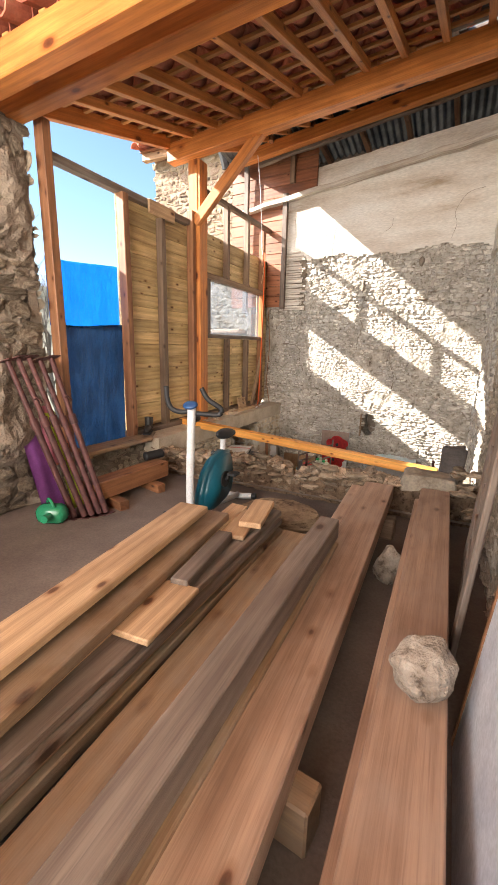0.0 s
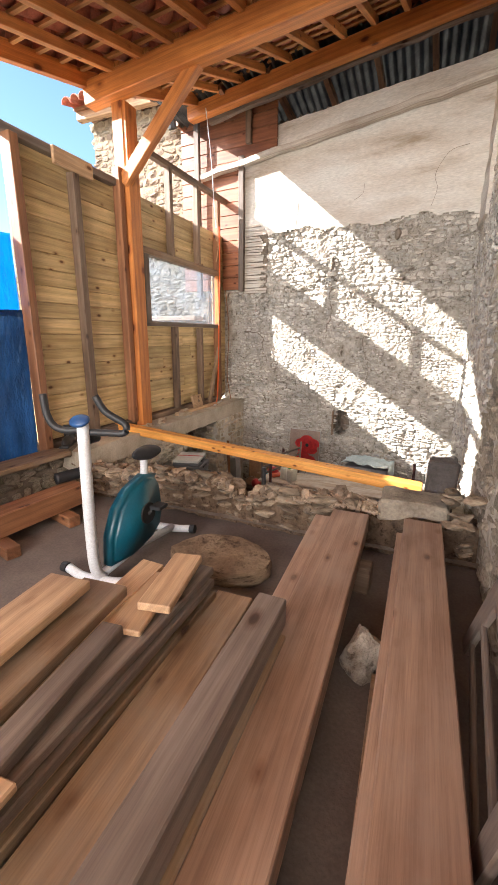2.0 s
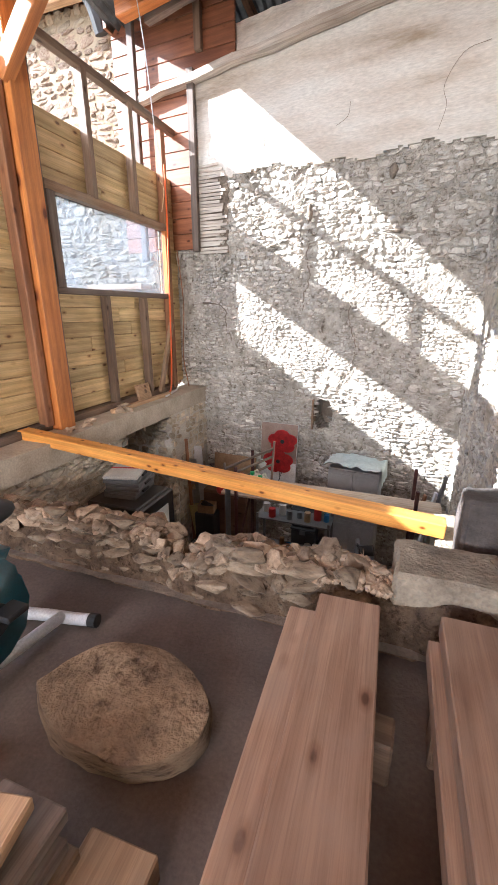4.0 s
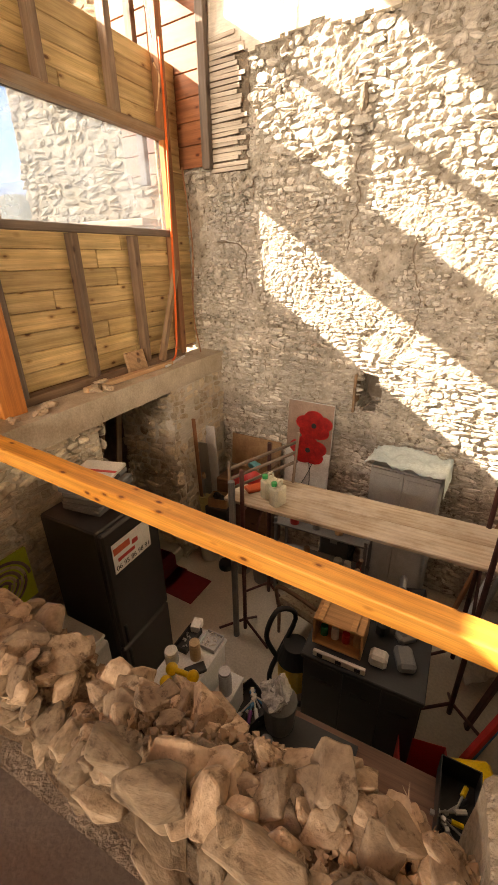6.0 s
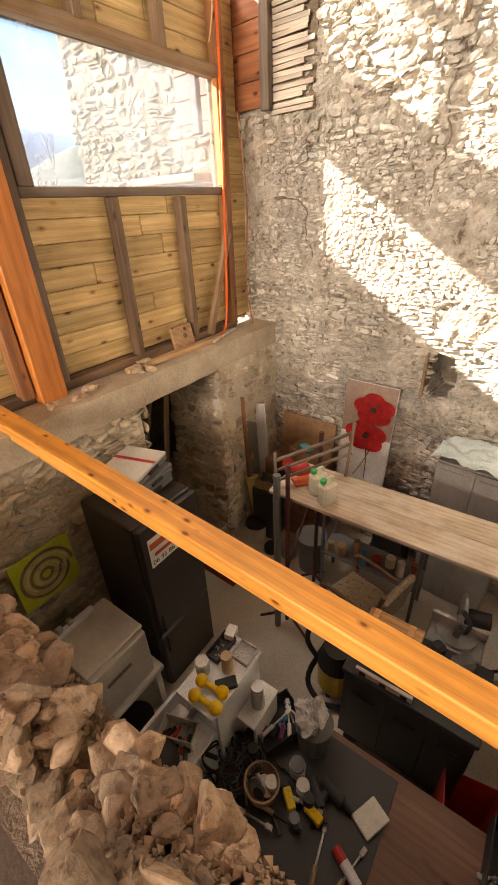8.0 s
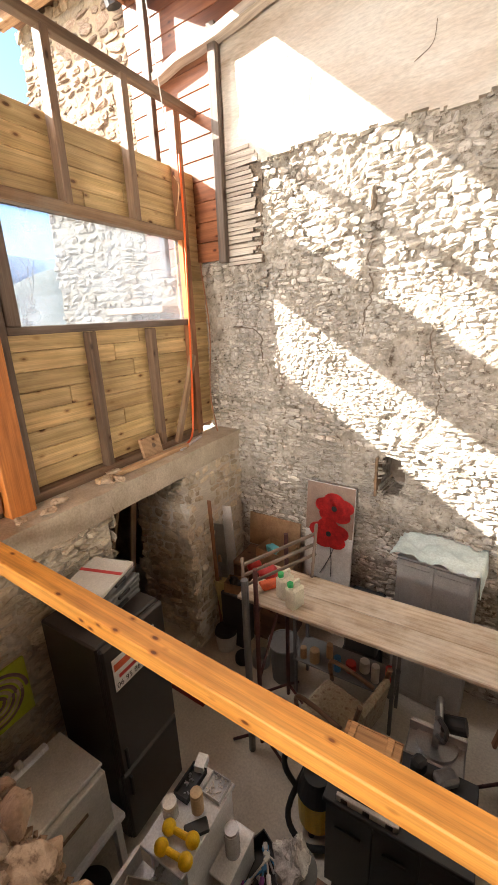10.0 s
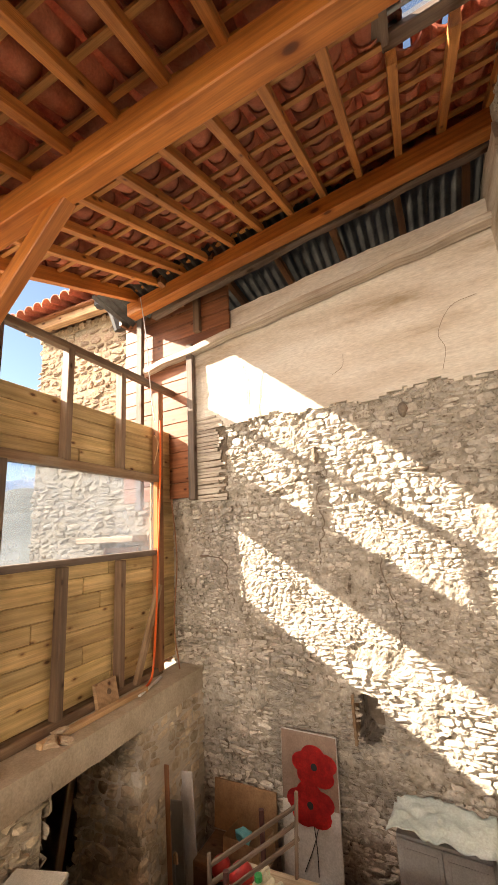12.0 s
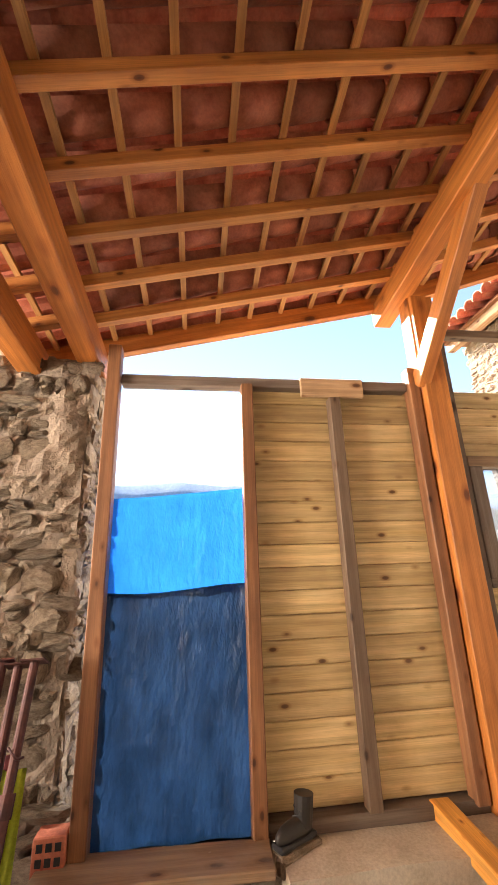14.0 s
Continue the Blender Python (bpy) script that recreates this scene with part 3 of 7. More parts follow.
# ---- lower room ----
LOWL = axis((-3.2, 4.1, 0), (-3.2, 5.8, 0))
wall_lower_left = solid("wall_lower_left", rough_panel(0.0, 1.7, FLOOR2, 0.2, 0.07, 0.02, 19.0, None, 0.7), MORTAR, "pale rubble stone wall under the concrete lintel", "wall", "structure", LOWL)
stone_face(wall_lower_left, LOWL, 20, 0.0, 1.68, FLOOR2, 0.2, (0.035, 0.085), (0.08, 0.26), 0.04, CREAMSTONE, CREAMSTONEJ, near=lambda u, v: v > -1.3)
DOORL = axis((-3.2, 5.8, 0), (-3.9, 5.8, 0))
stone_face(wall_lower_left, DOORL @ pose(0, -0.01, 0), 22, 0.0, 0.68, FLOOR2, 0.2, (0.07, 0.16), (0.12, 0.3), 0.05, STONE, STONEJ)
part("reveal", rough_panel(0.0, 0.7, FLOOR2, 0.2, 0.08, 0.02, 23.0, None, 0.1), MORTAR, wall_lower_left, "", DOORL)
PIERL = axis((-3.15, 6.78, 0), (-3.15, 7.9, 0))
pier = solid("pier", rough_panel(0.0, 1.1, FLOOR2, 0.2, 0.07, 0.015, 25.0, None, 0.7), PLASTER, "plastered stone pier beside the low doorway", "wall", "structure", PIERL)
stone_face(pier, PIERL, 28, 0.0, 1.0, FLOOR2, 0.18, (0.05, 0.13), (0.08, 0.22), 0.025, CREAMSTONE, CREAMSTONEJ, skip=lambda u, v: noise.noise((u * 2.2, v * 2.2, 5.0)) > 0.25)
PIERF = axis((-3.9, 6.78, 0), (-3.15, 6.78, 0))
part("side", rough_panel(0.0, 0.75, FLOOR2, 0.2, 0.07, 0.03, 26.0, None, 0.1), MORTAR, pier, "", PIERF)
stone_face(pier, PIERF, 27, 0.0, 0.74, FLOOR2, 0.18, (0.05, 0.13), (0.10, 0.26), 0.045, CREAMSTONE, CREAMSTONEJ)
# assumed passage behind the doorway, its walls coloured dark for the shade inside
solid("wall_passage", box(-6.0, -5.9, 5.0, 7.9, FLOOR2, 0.5), MORTARSHADE, "assumed end wall of the passage, coloured dark as shade", "wall", "structure")
solid("wall_passage_side", box(-5.9, -3.9, 5.55, 5.65, FLOOR2, 0.5), MORTARSHADE, "assumed side wall of the passage, coloured dark as shade", "wall", "structure")
solid("wall_passage_far", box(-5.9, -3.9, 7.7, 7.8, FLOOR2, 0.5), MORTARSHADE, "assumed far wall of the passage, coloured dark as shade", "wall", "structure")
solid("ceiling_passage", box(-6.0, -3.95, 5.0, 7.95, 0.3, 0.42), MORTARSHADE, "assumed slab over the passage, coloured dark as shade", "ceiling", "structure")
for y0, y1, z0, z1, w in ((5.95, 6.15, -1.98, -0.05, 0.18), (6.1, 6.45, -1.95, 0.15, 0.06), (6.55, 6.62, -1.98, 0.1, 0.1)):
    tagged(beam("leaning_board", (-4.05, y0, z0), (-3.75, y1, z1), w, 0.03, TANWOOD, None), "old brown board leaning inside the low doorway", "board")
solid("door_step", box(-4.2, -3.2, 6.05, 6.8, FLOOR2, -1.82, 0.02), CONCRETE, "worn concrete step in the low doorway", "step", "structure")
b = box(-3.97, -3.13, 3.85, 7.84, 0.2, 0.42)
bmesh.ops.subdivide_edges(b, edges=[e for e in b.edges if abs(e.verts[0].co.y - e.verts[1].co.y) > 1], cuts=40)
bmesh.ops.subdivide_edges(b, edges=[e for e in b.edges if abs(e.verts[0].co.x - e.verts[1].co.x) > 0.3], cuts=4)
for v in b.verts:
    v.co += noise.noise_vector(v.co * 4) * 0.008
solid("lintel", b, CONCRETE, "rough concrete lintel carrying the timber wall", "lintel", "structure")
wall_retaining = solid("wall_retaining", rough_panel(0.0, 4.3, FLOOR2, 0.05, 0.09, 0.03, 29.0, None, 0.35), MORTARSHADE, "rubble retaining wall under the upper floor", "wall", "structure", axis((0.6, 4.17, 0), (-3.7, 4.17, 0)))

# ---- rubble wall along the floor's edge ----
rubble = thing("rubble_wall", (-1.6, 4.05, 0.0), "broken dry rubble wall along the upper floor's edge", "wall", kind="structure")


def rub_top(x):
    """The ruin's height along it: a low notch between two higher stretches."""
    notch = max(0.0, 1 - abs(x + 1.40) / 0.20)
    return 0.35 - 0.15 * notch - (0.05 if x < -2.4 else 0.0) + 0.015 * math.sin(x * 7)


bm = bmesh.new()
g = {}
NX, NY = 70, 12
for i in range(NX + 1):
    for j in range(NY + 1):
        x = -3.6 + 3.95 * i / NX
        y = 3.86 + 0.32 * j / NY
        e = min(1.0, j / 2.0, (NY - j) / 2.0)
        z = (rub_top(x) - 0.085) * e + 0.06 * noise.fractal((x * 4, y * 4, 2.0), 0.8, 2.0, 4)
        g[i, j] = bm.verts.new((x, y + 0.03 * noise.noise((x * 5, y * 5, z)), max(z, -0.05)))
for i in range(NX):
    for j in range(NY):
        bm.faces.new((g[i, j], g[i + 1, j], g[i + 1, j + 1], g[i, j + 1]))
# earth colour darkened to paint the shade in crevices between stones
part("core", bm, mottled("rubble_earth_and_shade", [(0.11, 0.07, 0.045), (0.22, 0.145, 0.09), (0.32, 0.22, 0.145)], 9.0, 0.95, 0.06, 1.0, 60.0, pits=22.0), rubble, "earth and crumbs between the stones, darkened as crevice shade")
FLATSTONE = mottled("tan_flat_stone", [(0.15, 0.108, 0.072), (0.29, 0.215, 0.145), (0.39, 0.31, 0.225)], 1.6, 0.9, 0.006, 0.5, 6.0, 0.4, pits=2.2)
ROCKS = [mesh_of("rock", shard(40 + k, 12 + k % 5), WARM) for k in range(14)]
FLATS = [mesh_of("flat_stone", shard(70 + k, 14 + k % 4), FLATSTONE) for k in range(10)]
rnd = random.Random(8)
count = 0
x = -3.5
while x < -0.36:                      # coursed flat stones of the side that faces the planks
    z = 0.03
    w = rnd.uniform(0.10, 0.26)
    while z < rub_top(x) - 0.02:
        h = rnd.uniform(0.022, 0.05)
        hang(new("stone", rnd.choice(FLATS)), rubble, pose(x + rnd.uniform(-0.03, 0.03), 3.90 + rnd.uniform(-0.02, 0.03), z + h, rnd.uniform(-6, 6), rnd.uniform(-6, 6), rnd.uniform(-20, 20)) @ Matrix.Diagonal((w * rnd.uniform(0.5, 0.75), 0.09, h * 1.25, 1)))
        z += h * 1.9
        count += 1
    x += w * 0.8
while count < 680:                     # tumbled stones on top and down the lower room's side
    x, y = rnd.uniform(-3.45, -0.35), rnd.uniform(3.90, 4.15)
    s = rnd.choice((0.025, 0.03, 0.035, 0.045, 0.05, 0.06, 0.07, 0.085, 0.10)) * rnd.uniform(0.8, 1.2)
    z = rub_top(x) - 0.07 - max(0, y - 4.10) * 1.2
    hang(new("stone", rnd.choice(ROCKS)), rubble, pose(x, y, z + s * 0.2, rnd.uniform(-35, 35), rnd.uniform(-35, 35), rnd.uniform(0, 360)) @ Matrix.Diagonal((s * 1.2, s, s * rnd.uniform(0.55, 0.9), 1)))
    count += 1
vs, fs = [], []
for _ in range(5200):                  # crumbs and grit
    x, y = rnd.uniform(-3.45, -0.3), rnd.uniform(3.89, 4.16)
    s = rnd.uniform(0.005, 0.02)
    mm = pose(x, y, rub_top(x) - 0.055 - max(0, y - 4.10) * 1.2, rnd.uniform(0, 90), rnd.uniform(0, 90), 0) @ Matrix.Diagonal((s, s, s * 0.7, 1))
    bb = len(vs)
    vs += [mm @ Vector(p) for p in ((1, 0, 0), (-1, 0.2, 0), (0, 1, 0.1), (0.1, -1, 0), (0, 0, 1), (0, 0, -1))]
    fs += [[bb + k for k in q] for q in ((0, 2, 4), (2, 1, 4), (1, 3, 4), (3, 0, 4), (2, 0, 5), (1, 2, 5), (3, 1, 5), (0, 3, 5))]
me = bpy.data.meshes.new("grit")
me.from_pydata(vs, [], fs)
me.materials.append(WARM)
tagged(hang(new("grit", me), rubble, Matrix()), kind="stuff")


def dressed(name, x0, x1, y0, y1, z0, z1, mat, label, seed):
    bm = box(x0, x1, y0, y1, z0, z1, 0.02)
    bmesh.ops.subdivide_edges(bm, edges=bm.edges[:], cuts=5, use_grid_fill=True)
    for v in bm.verts:
        v.co += noise.noise_vector(v.co * 6 + Vector((seed, 0, 0))) * 0.018
    return solid(name, bm, mat, label, "stone")


dressed("step_stone", -0.32, 0.16, 3.92, 4.26, 0.02, 0.39, STONE, "large squared grey stone at the floor's edge", 1)
dressed("ledge_stone", -0.06, 0.32, 4.3, 5.1, -0.3, 0.16, STONE, "stone ledge built against the side wall", 3)
dressed("dark_stone", 0.0, 0.22, 4.36, 4.60, 0.16, 0.60, mottled("dark_stone", [(0.06, 0.05, 0.045), (0.13, 0.11, 0.10)], 6.0, 0.9, 0.02, 0.6), "upright dark squared stone standing on the ledge", 5)
side_stones = thing("side_rubble", (0.2, 4.0, 0.0), "dark rubble stones stacked against the side wall", "rubble", kind="structure")
for k in range(22):
    hang(new("stone", FLATS[k % 10]), side_stones, pose(rnd.uniform(0.14, 0.3), rnd.uniform(3.86, 4.2), 0.04 + 0.022 * k, rnd.uniform(-8, 8), rnd.uniform(-8, 8), rnd.uniform(0, 90)) @ Matrix.Diagonal((0.13, 0.11, 0.045, 1)))

# ---- roof ----
roof = thing("roof", (-1.6, 2.5, 3.6), "orange timber roof with battens and terracotta tiles seen from below", "roof", kind="structure")
for k, (a, c) in enumerate(PURLINS):
    hh = 0.22 if k != 3 else 0.19
    beam("purlin", Vector(a) + Vector((0, 0, hh / 2)), Vector(c) + Vector((0, 0, hh / 2)), 0.16, hh, ORANGE, roof, bevel=0.008)
a, c = PURLINS[3]
beam("old_purlin", Vector(a) + Vector((0.3, 0.13, 0.04)), Vector(c) + Vector((0, 0.13, 0.04)), 0.09, 0.09, GREYWOOD, roof, "old grey purlin beside the new one", wobble=0.03)


# added dark board that stops sky light leaking in over the purlin
for a, c in (((-3.95, 7.62, 5.02), (0.9, 7.07, 5.36)),):
    beam("wind_board", Vector(a) + Vector((0, 0, 0.22)), Vector(c) + Vector((0, 0, 0.22)), 0.03, 0.50, BROWN, roof, "dark board added to block light in the gap over the purlin")
# added boxes that keep sun and sky out of the old roof's ends
part("verge_board", box(0.5, 0.6, 6.9, 8.5, 4.9, 6.4), MORTARSHADE, roof, "dark box added to block light at the old roof's right end")
part("verge_board", box(-4.34, -4.30, 7.7, 8.5, 4.9, 6.0), BROWN, roof, "dark box added to block light at the old roof's left end")


def roof_at(k, x, s, up=0.21):
    """A place over the purlins: bay k, at x along the purlin, s up the slope, up above their undersides."""
    a, c = PURLINS[k]
    d, e = PURLINS[k + 1]
    p = lerp(a, c, (x - a[0]) / (c[0] - a[0]))
    q = lerp(d, e, (x - d[0]) / (e[0] - d[0]))
    return p + (q - p) * s + Vector((0, 0, up))


SKY_X, SKY_S = (-0.42, 0.10), (0.02, 0.33)      # the skylight, in the bay over the lower room
for k in range(3):
    for i in range(13):
        x = -3.78 + 0.372 * i + (0.0 if k == 1 else 0.06) * (i > 0)
        s0 = -0.02
        if k == 2 and SKY_X[0] + 0.03 < x < SKY_X[1] - 0.03:
            s0 = SKY_S[1] + 0.02
        beam("rafter", roof_at(k, x, s0, 0.255), roof_at(k, x, 1.02, 0.255), 0.065 if i else 0.08, 0.085 if i else 0.15, RAFTER if i else ORANGE, roof, bevel=0.004)
    n = round((roof_at(k, 0, 1) - roof_at(k, 0, 0)).length / 0.27)
    for j in range(n):
        s = (j + 0.5) / n
        ends = [(-3.86, 0.9)]
        if k == 2 and SKY_S[0] < s < SKY_S[1]:
            ends = [(-3.86, SKY_X[0]), (SKY_X[1], 0.9)]
        for x0, x1 in ends:
            beam("batten", roof_at(k, x0, s, 0.312), roof_at(k, x1, s, 0.312), 0.038, 0.028, BATTEN, roof, bevel=0.0)


def tile_mesh(flip):
    """A hollow clay tile, one pitch long, narrower at one end; flip: hollow side down."""
    bm = bmesh.new()
    rows = []
    for t, r in ((0.0, 0.098), (1.0, 0.086)):
        for thick in (0.0, 0.012):
            rows.append([bm.verts.new(((r - thick) * math.cos(math.pi * k / 7), t * 0.34 - 0.02, (1 if flip else -1) * (r - thick) * 0.95 * math.sin(math.pi * k / 7))) for k in range(8)])
    o0, i0, o1, i1 = rows
    for p, q in ((o0, o1), (i1, i0), (i0, o0), (o1, i1)):
        for k in range(7):
            bm.faces.new((p[k], p[k + 1], q[k + 1], q[k]))
    return mesh_of("tile", bm, TILE_ONE, True)


TILE_ONE = mottled("terracotta", [(0.30, 0.085, 0.05), (0.47, 0.155, 0.09), (0.52, 0.20, 0.12)], 8.0, 0.75, 0.004, 0.4, 60.0, 0.4)
CHANNEL, COVER = tile_mesh(False), tile_mesh(True)
vs, fs, made = [], [], 0
for k in (1, 2, 0):
    slope = roof_at(k, -1.5, 1) - roof_at(k, -1.5, 0)
    n = round(slope.length / 0.27)
    for i in range(20):
        x = -3.86 + 0.24 * i
        for j in range(-1 if k == 0 else 0, n):
            s = (j + 0.5) / n
            if k == 2 and SKY_X[0] - 0.02 < x < SKY_X[1] + 0.02 and SKY_S[0] < s < SKY_S[1] + 0.03:
                continue
            p, q = roof_at(k, x, s, 0.42), roof_at(k, x, s + 0.1, 0.42)
            m = axis(p, q) @ pose(0, 0, 0, 0, 0, -90) @ pose(0, 0, 0, 2.5, 0, rnd.uniform(-2, 2))
            if made < 300 and k in (1, 2):
                hang(new("tile", CHANNEL), roof, m)
                made += 1
            else:
                bb = len(vs)
                vs += [m @ v.co for v in CHANNEL.vertices]
                fs += [[bb + v for v in f.vertices] for f in CHANNEL.polygons]
            m = axis(p + Vector((0.12, 0, 0.0)), q + Vector((0.12, 0, 0.0))) @ pose(0, 0, 0, 0, 0, -90)
            bb = len(vs)
            vs += [m @ v.co for v in COVER.vertices]
            fs += [[bb + v for v in f.vertices] for f in COVER.polygons]
me = bpy.data.meshes.new("tiling")
me.from_pydata(vs, [], fs)
me.materials.append(TILE)
tagged(hang(new("tiling", me), roof, Matrix()), kind="stuff")
# skylight
GLASS, nt, bs = material("clear_glass", 0.05)
tr = nt.nodes.new("ShaderNodeBsdfTransparent")
mx = nt.nodes.new("ShaderNodeMixShader")
mx.inputs[0].default_value = 0.08
nt.links.new(tr.outputs[0], mx.inputs[1])
nt.links.new(bs.outputs[0], mx.inputs[2])
nt.links.new(mx.outputs[0], nt.nodes["Material Output"].inputs[0])
bs.inputs["Base Color"].default_value = (0.8, 0.85, 0.9, 1)
ALU = plain("grey_aluminium", (0.35, 0.36, 0.37), 0.4, 0.8)
skylight = thing("skylight", tuple(roof_at(2, -0.15, 0.2, 0.3)), "small roof window with a grey metal frame and zinc flashing", "skylight")
p00, p10, p01, p11 = (roof_at(2, x, s, 0.42) for s in SKY_S for x in SKY_X)
for a, c in ((p00, p10), (p01, p11), (p00, p01), (p10, p11)):
    beam("frame", a, c, 0.05, 0.07, ALU, skylight, bevel=0.004)
    beam("flashing", a - Vector((0, 0, 0.06)), c - Vector((0, 0, 0.06)), 0.10, 0.05, GREYWOOD, skylight, "weathered trimmer board")
beam("glazing_bar", lerp(p00, p01, 0.75), lerp(p10, p11, 0.75), 0.03, 0.05, ALU, skylight)
bm = bmesh.new()
bm.faces.new([bm.verts.new(q) for q in (p00, p10, p11, p01)])
bmesh.ops.solidify(bm, geom=bm.faces[:], thickness=0.006)
part("pane", bm, GLASS, skylight).visible_shadow = False
# old corrugated roof over the far wall
bm = bmesh.new()
g = []
for i in range(420):
    x = -4.3 + 5.3 * i / 419
    z = 0.022 * math.sin(x * math.tau / 0.11)
    g.append([bm.verts.new((x, y, zz + 0.07 * (x + 3.95) + z)) for y, zz in ((7.12, 5.06), (8.5, 4.86))])
for p, q in zip(g, g[1:]):
    bm.faces.new((p[0], q[0], q[1], p[1]))
bmesh.ops.solidify(bm, geom=bm.faces[:], thickness=0.003)
old_roof = solid("roof_old", bm, ZINC, "dark corrugated sheet roof over the far wall", "roof", "structure")
for x in (-3.3, -2.55, -1.85, -1.15, -0.45, 0.2):
    beam("old_rafter", (x, 7.25, 5.01 + 0.07 * (x + 3.95)), (x + 0.05, 8.4, 4.81 + 0.07 * (x + 3.95)), 0.07, 0.10, BROWN, old_roof, wobble=0.01)

# ---- timber wall ----
timber_wall = thing("wall_timber", (-3.55, 5.0, 0.42), "timber framed wall clad with green-treated pine boards", "wall", kind="structure")


def upright(name, x, y, z0, z1, dx, dy, mat, label=""):
    return beam(name, (x, y, z0), (x, y, z1), dx, dy, mat, timber_wall, label, up=(0, 1, 0))


upright("post", -3.44, 5.235, 0.42, 3.96, 0.18, 0.19, ORANGE, "stout orange stained post")
upright("post_block", -3.46, 5.16, 3.25, 3.98, 0.14, 0.06, ORANGE)
upright("stud", -3.46, 5.085, 0.47, 3.32, 0.10, 0.085, BROWN)
upright("stud", -3.46, 3.76, 0.40, 3.14, 0.11, 0.085, BROWN)
upright("stud", -3.47, 4.43, 0.49, 3.06, 0.09, 0.085, STUD)
upright("post", -3.46, 2.81, 0.38, 3.42, 0.11, 0.09, BROWN)
beam("top_plate", (-3.50, 2.86, 3.17), (-3.50, 5.04, 3.17), 0.10, 0.075, GREYWOOD, timber_wall)
beam("packing_block", (-3.435, 4.17, 3.13), (-3.435, 4.66, 3.13), 0.035, 0.15, PALE, timber_wall, "short pale board nailed over the plate")
beam("bottom_plate", (-3.50, 3.72, 0.455), (-3.50, 5.14, 0.455), 0.11, 0.075, GREYWOOD, timber_wall)
beam("bottom_plate", (-3.50, 5.34, 0.455), (-3.50, 7.5, 0.455), 0.11, 0.075, STUD, timber_wall)
beam("brace", (-3.42, 5.14, 3.18), (-2.44, 5.12, 4.10), 0.13, 0.10, ORANGE, timber_wall, "slanting knee brace", up=(0, 1, 0))
upright("stud", -3.47, 5.385, 0.49, 3.62, 0.09, 0.07, GREYWOOD)
upright("window_stud", -3.46, 5.475, 1.72, 2.52, 0.08, 0.11, GREYWOOD)
for y in (6.12, 6.83):
    upright("stud", -3.47, y, 0.49, 1.66, 0.09, 0.07, STUD)
for y in (6.09, 6.80):
    upright("stud", -3.47, y, 2.58, 3.66, 0.09, 0.07, STUD)
upright("stud", -3.48, 7.46, 0.45, 3.62, 0.10, 0.09, BROWN)
upright("stud", -3.45, 7.40, 1.74, 2.5, 0.06, 0.05, ORANGE, "fresh orange jamb beside the glass")
beam("rail", (-3.47, 5.34, 3.67), (-3.47, 8.0, 3.70), 0.08, 0.07, STUD, timber_wall)
beam("header", (-3.47, 5.42, 2.56), (-3.47, 7.42, 2.54), 0.08, 0.085, TANWOOD, timber_wall)
beam("window_sill", (-3.47, 5.42, 1.69), (-3.47, 7.42, 1.70), 0.09, 0.06, GREYWOOD, timber_wall)
beam("strut", (-3.42, 7.02, 0.45), (-3.42, 7.40, 1.35), 0.05, 0.07, TANWOOD, timber_wall, "loose slanting strut", up=(0, 1, 0))
# added dark sheets block light slits and paint the board grooves' shade
for y0, y1, z0, z1 in ((3.75, 5.2, 0.46, 3.17), (5.3, 7.85, 0.46, 1.7), (5.3, 7.85, 2.52, 3.17), (7.42, 7.85, 1.7, 2.52)):
    part("building_paper", box(-3.563, -3.560, y0, y1, z0, z1), BROWN, timber_wall, "dark backing added to stop light between the boards")
rnd = random.Random(6)
for i in range(18):
    z = 0.5 + 0.149 * i
    zc = z + 0.0735
    beam("board", (-3.545, 3.74, zc), (-3.545, 5.13, zc), 0.024, 0.1465, PINE, timber_wall, bevel=0.006)
    if 1.68 < zc < 2.52:
        spans = [(5.33, 5.49), (7.40, 7.86)]
    else:
        cut = rnd.uniform(5.9, 7.0)
        spans = [(5.33, cut), (cut + 0.003, 7.86)]
    for y0, y1 in spans:
        beam("board", (-3.545, y0, zc), (-3.545, y1, zc), 0.024, 0.1465, PINE, timber_wall, bevel=0.006)
# glazing
WINDOW, nt, bs = material("dusty_glass", 0.15)
tr = nt.nodes.new("ShaderNodeBsdfTransparent")
mx = nt.nodes.new("ShaderNodeMixShader")
f = noise_node(nt, coords(nt, shift=False), 2.5, 5, 0.6)
mr = nt.nodes.new("ShaderNodeMapRange")
mr.inputs[1].default_value, mr.inputs[2].default_value, mr.inputs[3].default_value, mr.inputs[4].default_value = 0.35, 0.7, 0.10, 0.30
nt.links.new(f, mr.inputs[0])
nt.links.new(mr.outputs[0], mx.inputs[0])
dust = nt.nodes.new("ShaderNodeBsdfTranslucent")
dust.inputs[0].default_value = (0.72, 0.78, 0.86, 1)
film = nt.nodes.new("ShaderNodeMixShader")
film.inputs[0].default_value = 0.07
nt.links.new(bs.outputs[0], film.inputs[1])
nt.links.new(dust.outputs[0], film.inputs[2])
nt.links.new(tr.outputs[0], mx.inputs[1])
nt.links.new(film.outputs[0], mx.inputs[2])
nt.links.new(mx.outputs[0], nt.nodes["Material Output"].inputs[0])
bs.inputs["Base Color"].default_value = (0.75, 0.8, 0.85, 1)
tr.inputs[0].default_value = (0.72, 0.80, 0.90, 1)
window_1 = thing("window_1", (-3.5, 6.45, 1.73), "wide fixed pane of dusty glass in the timber wall", "window", kind="structure")
part("pane", box(-3.515, -3.509, 5.53, 7.41, 1.71, 2.53), WINDOW, window_1).visible_shadow = False

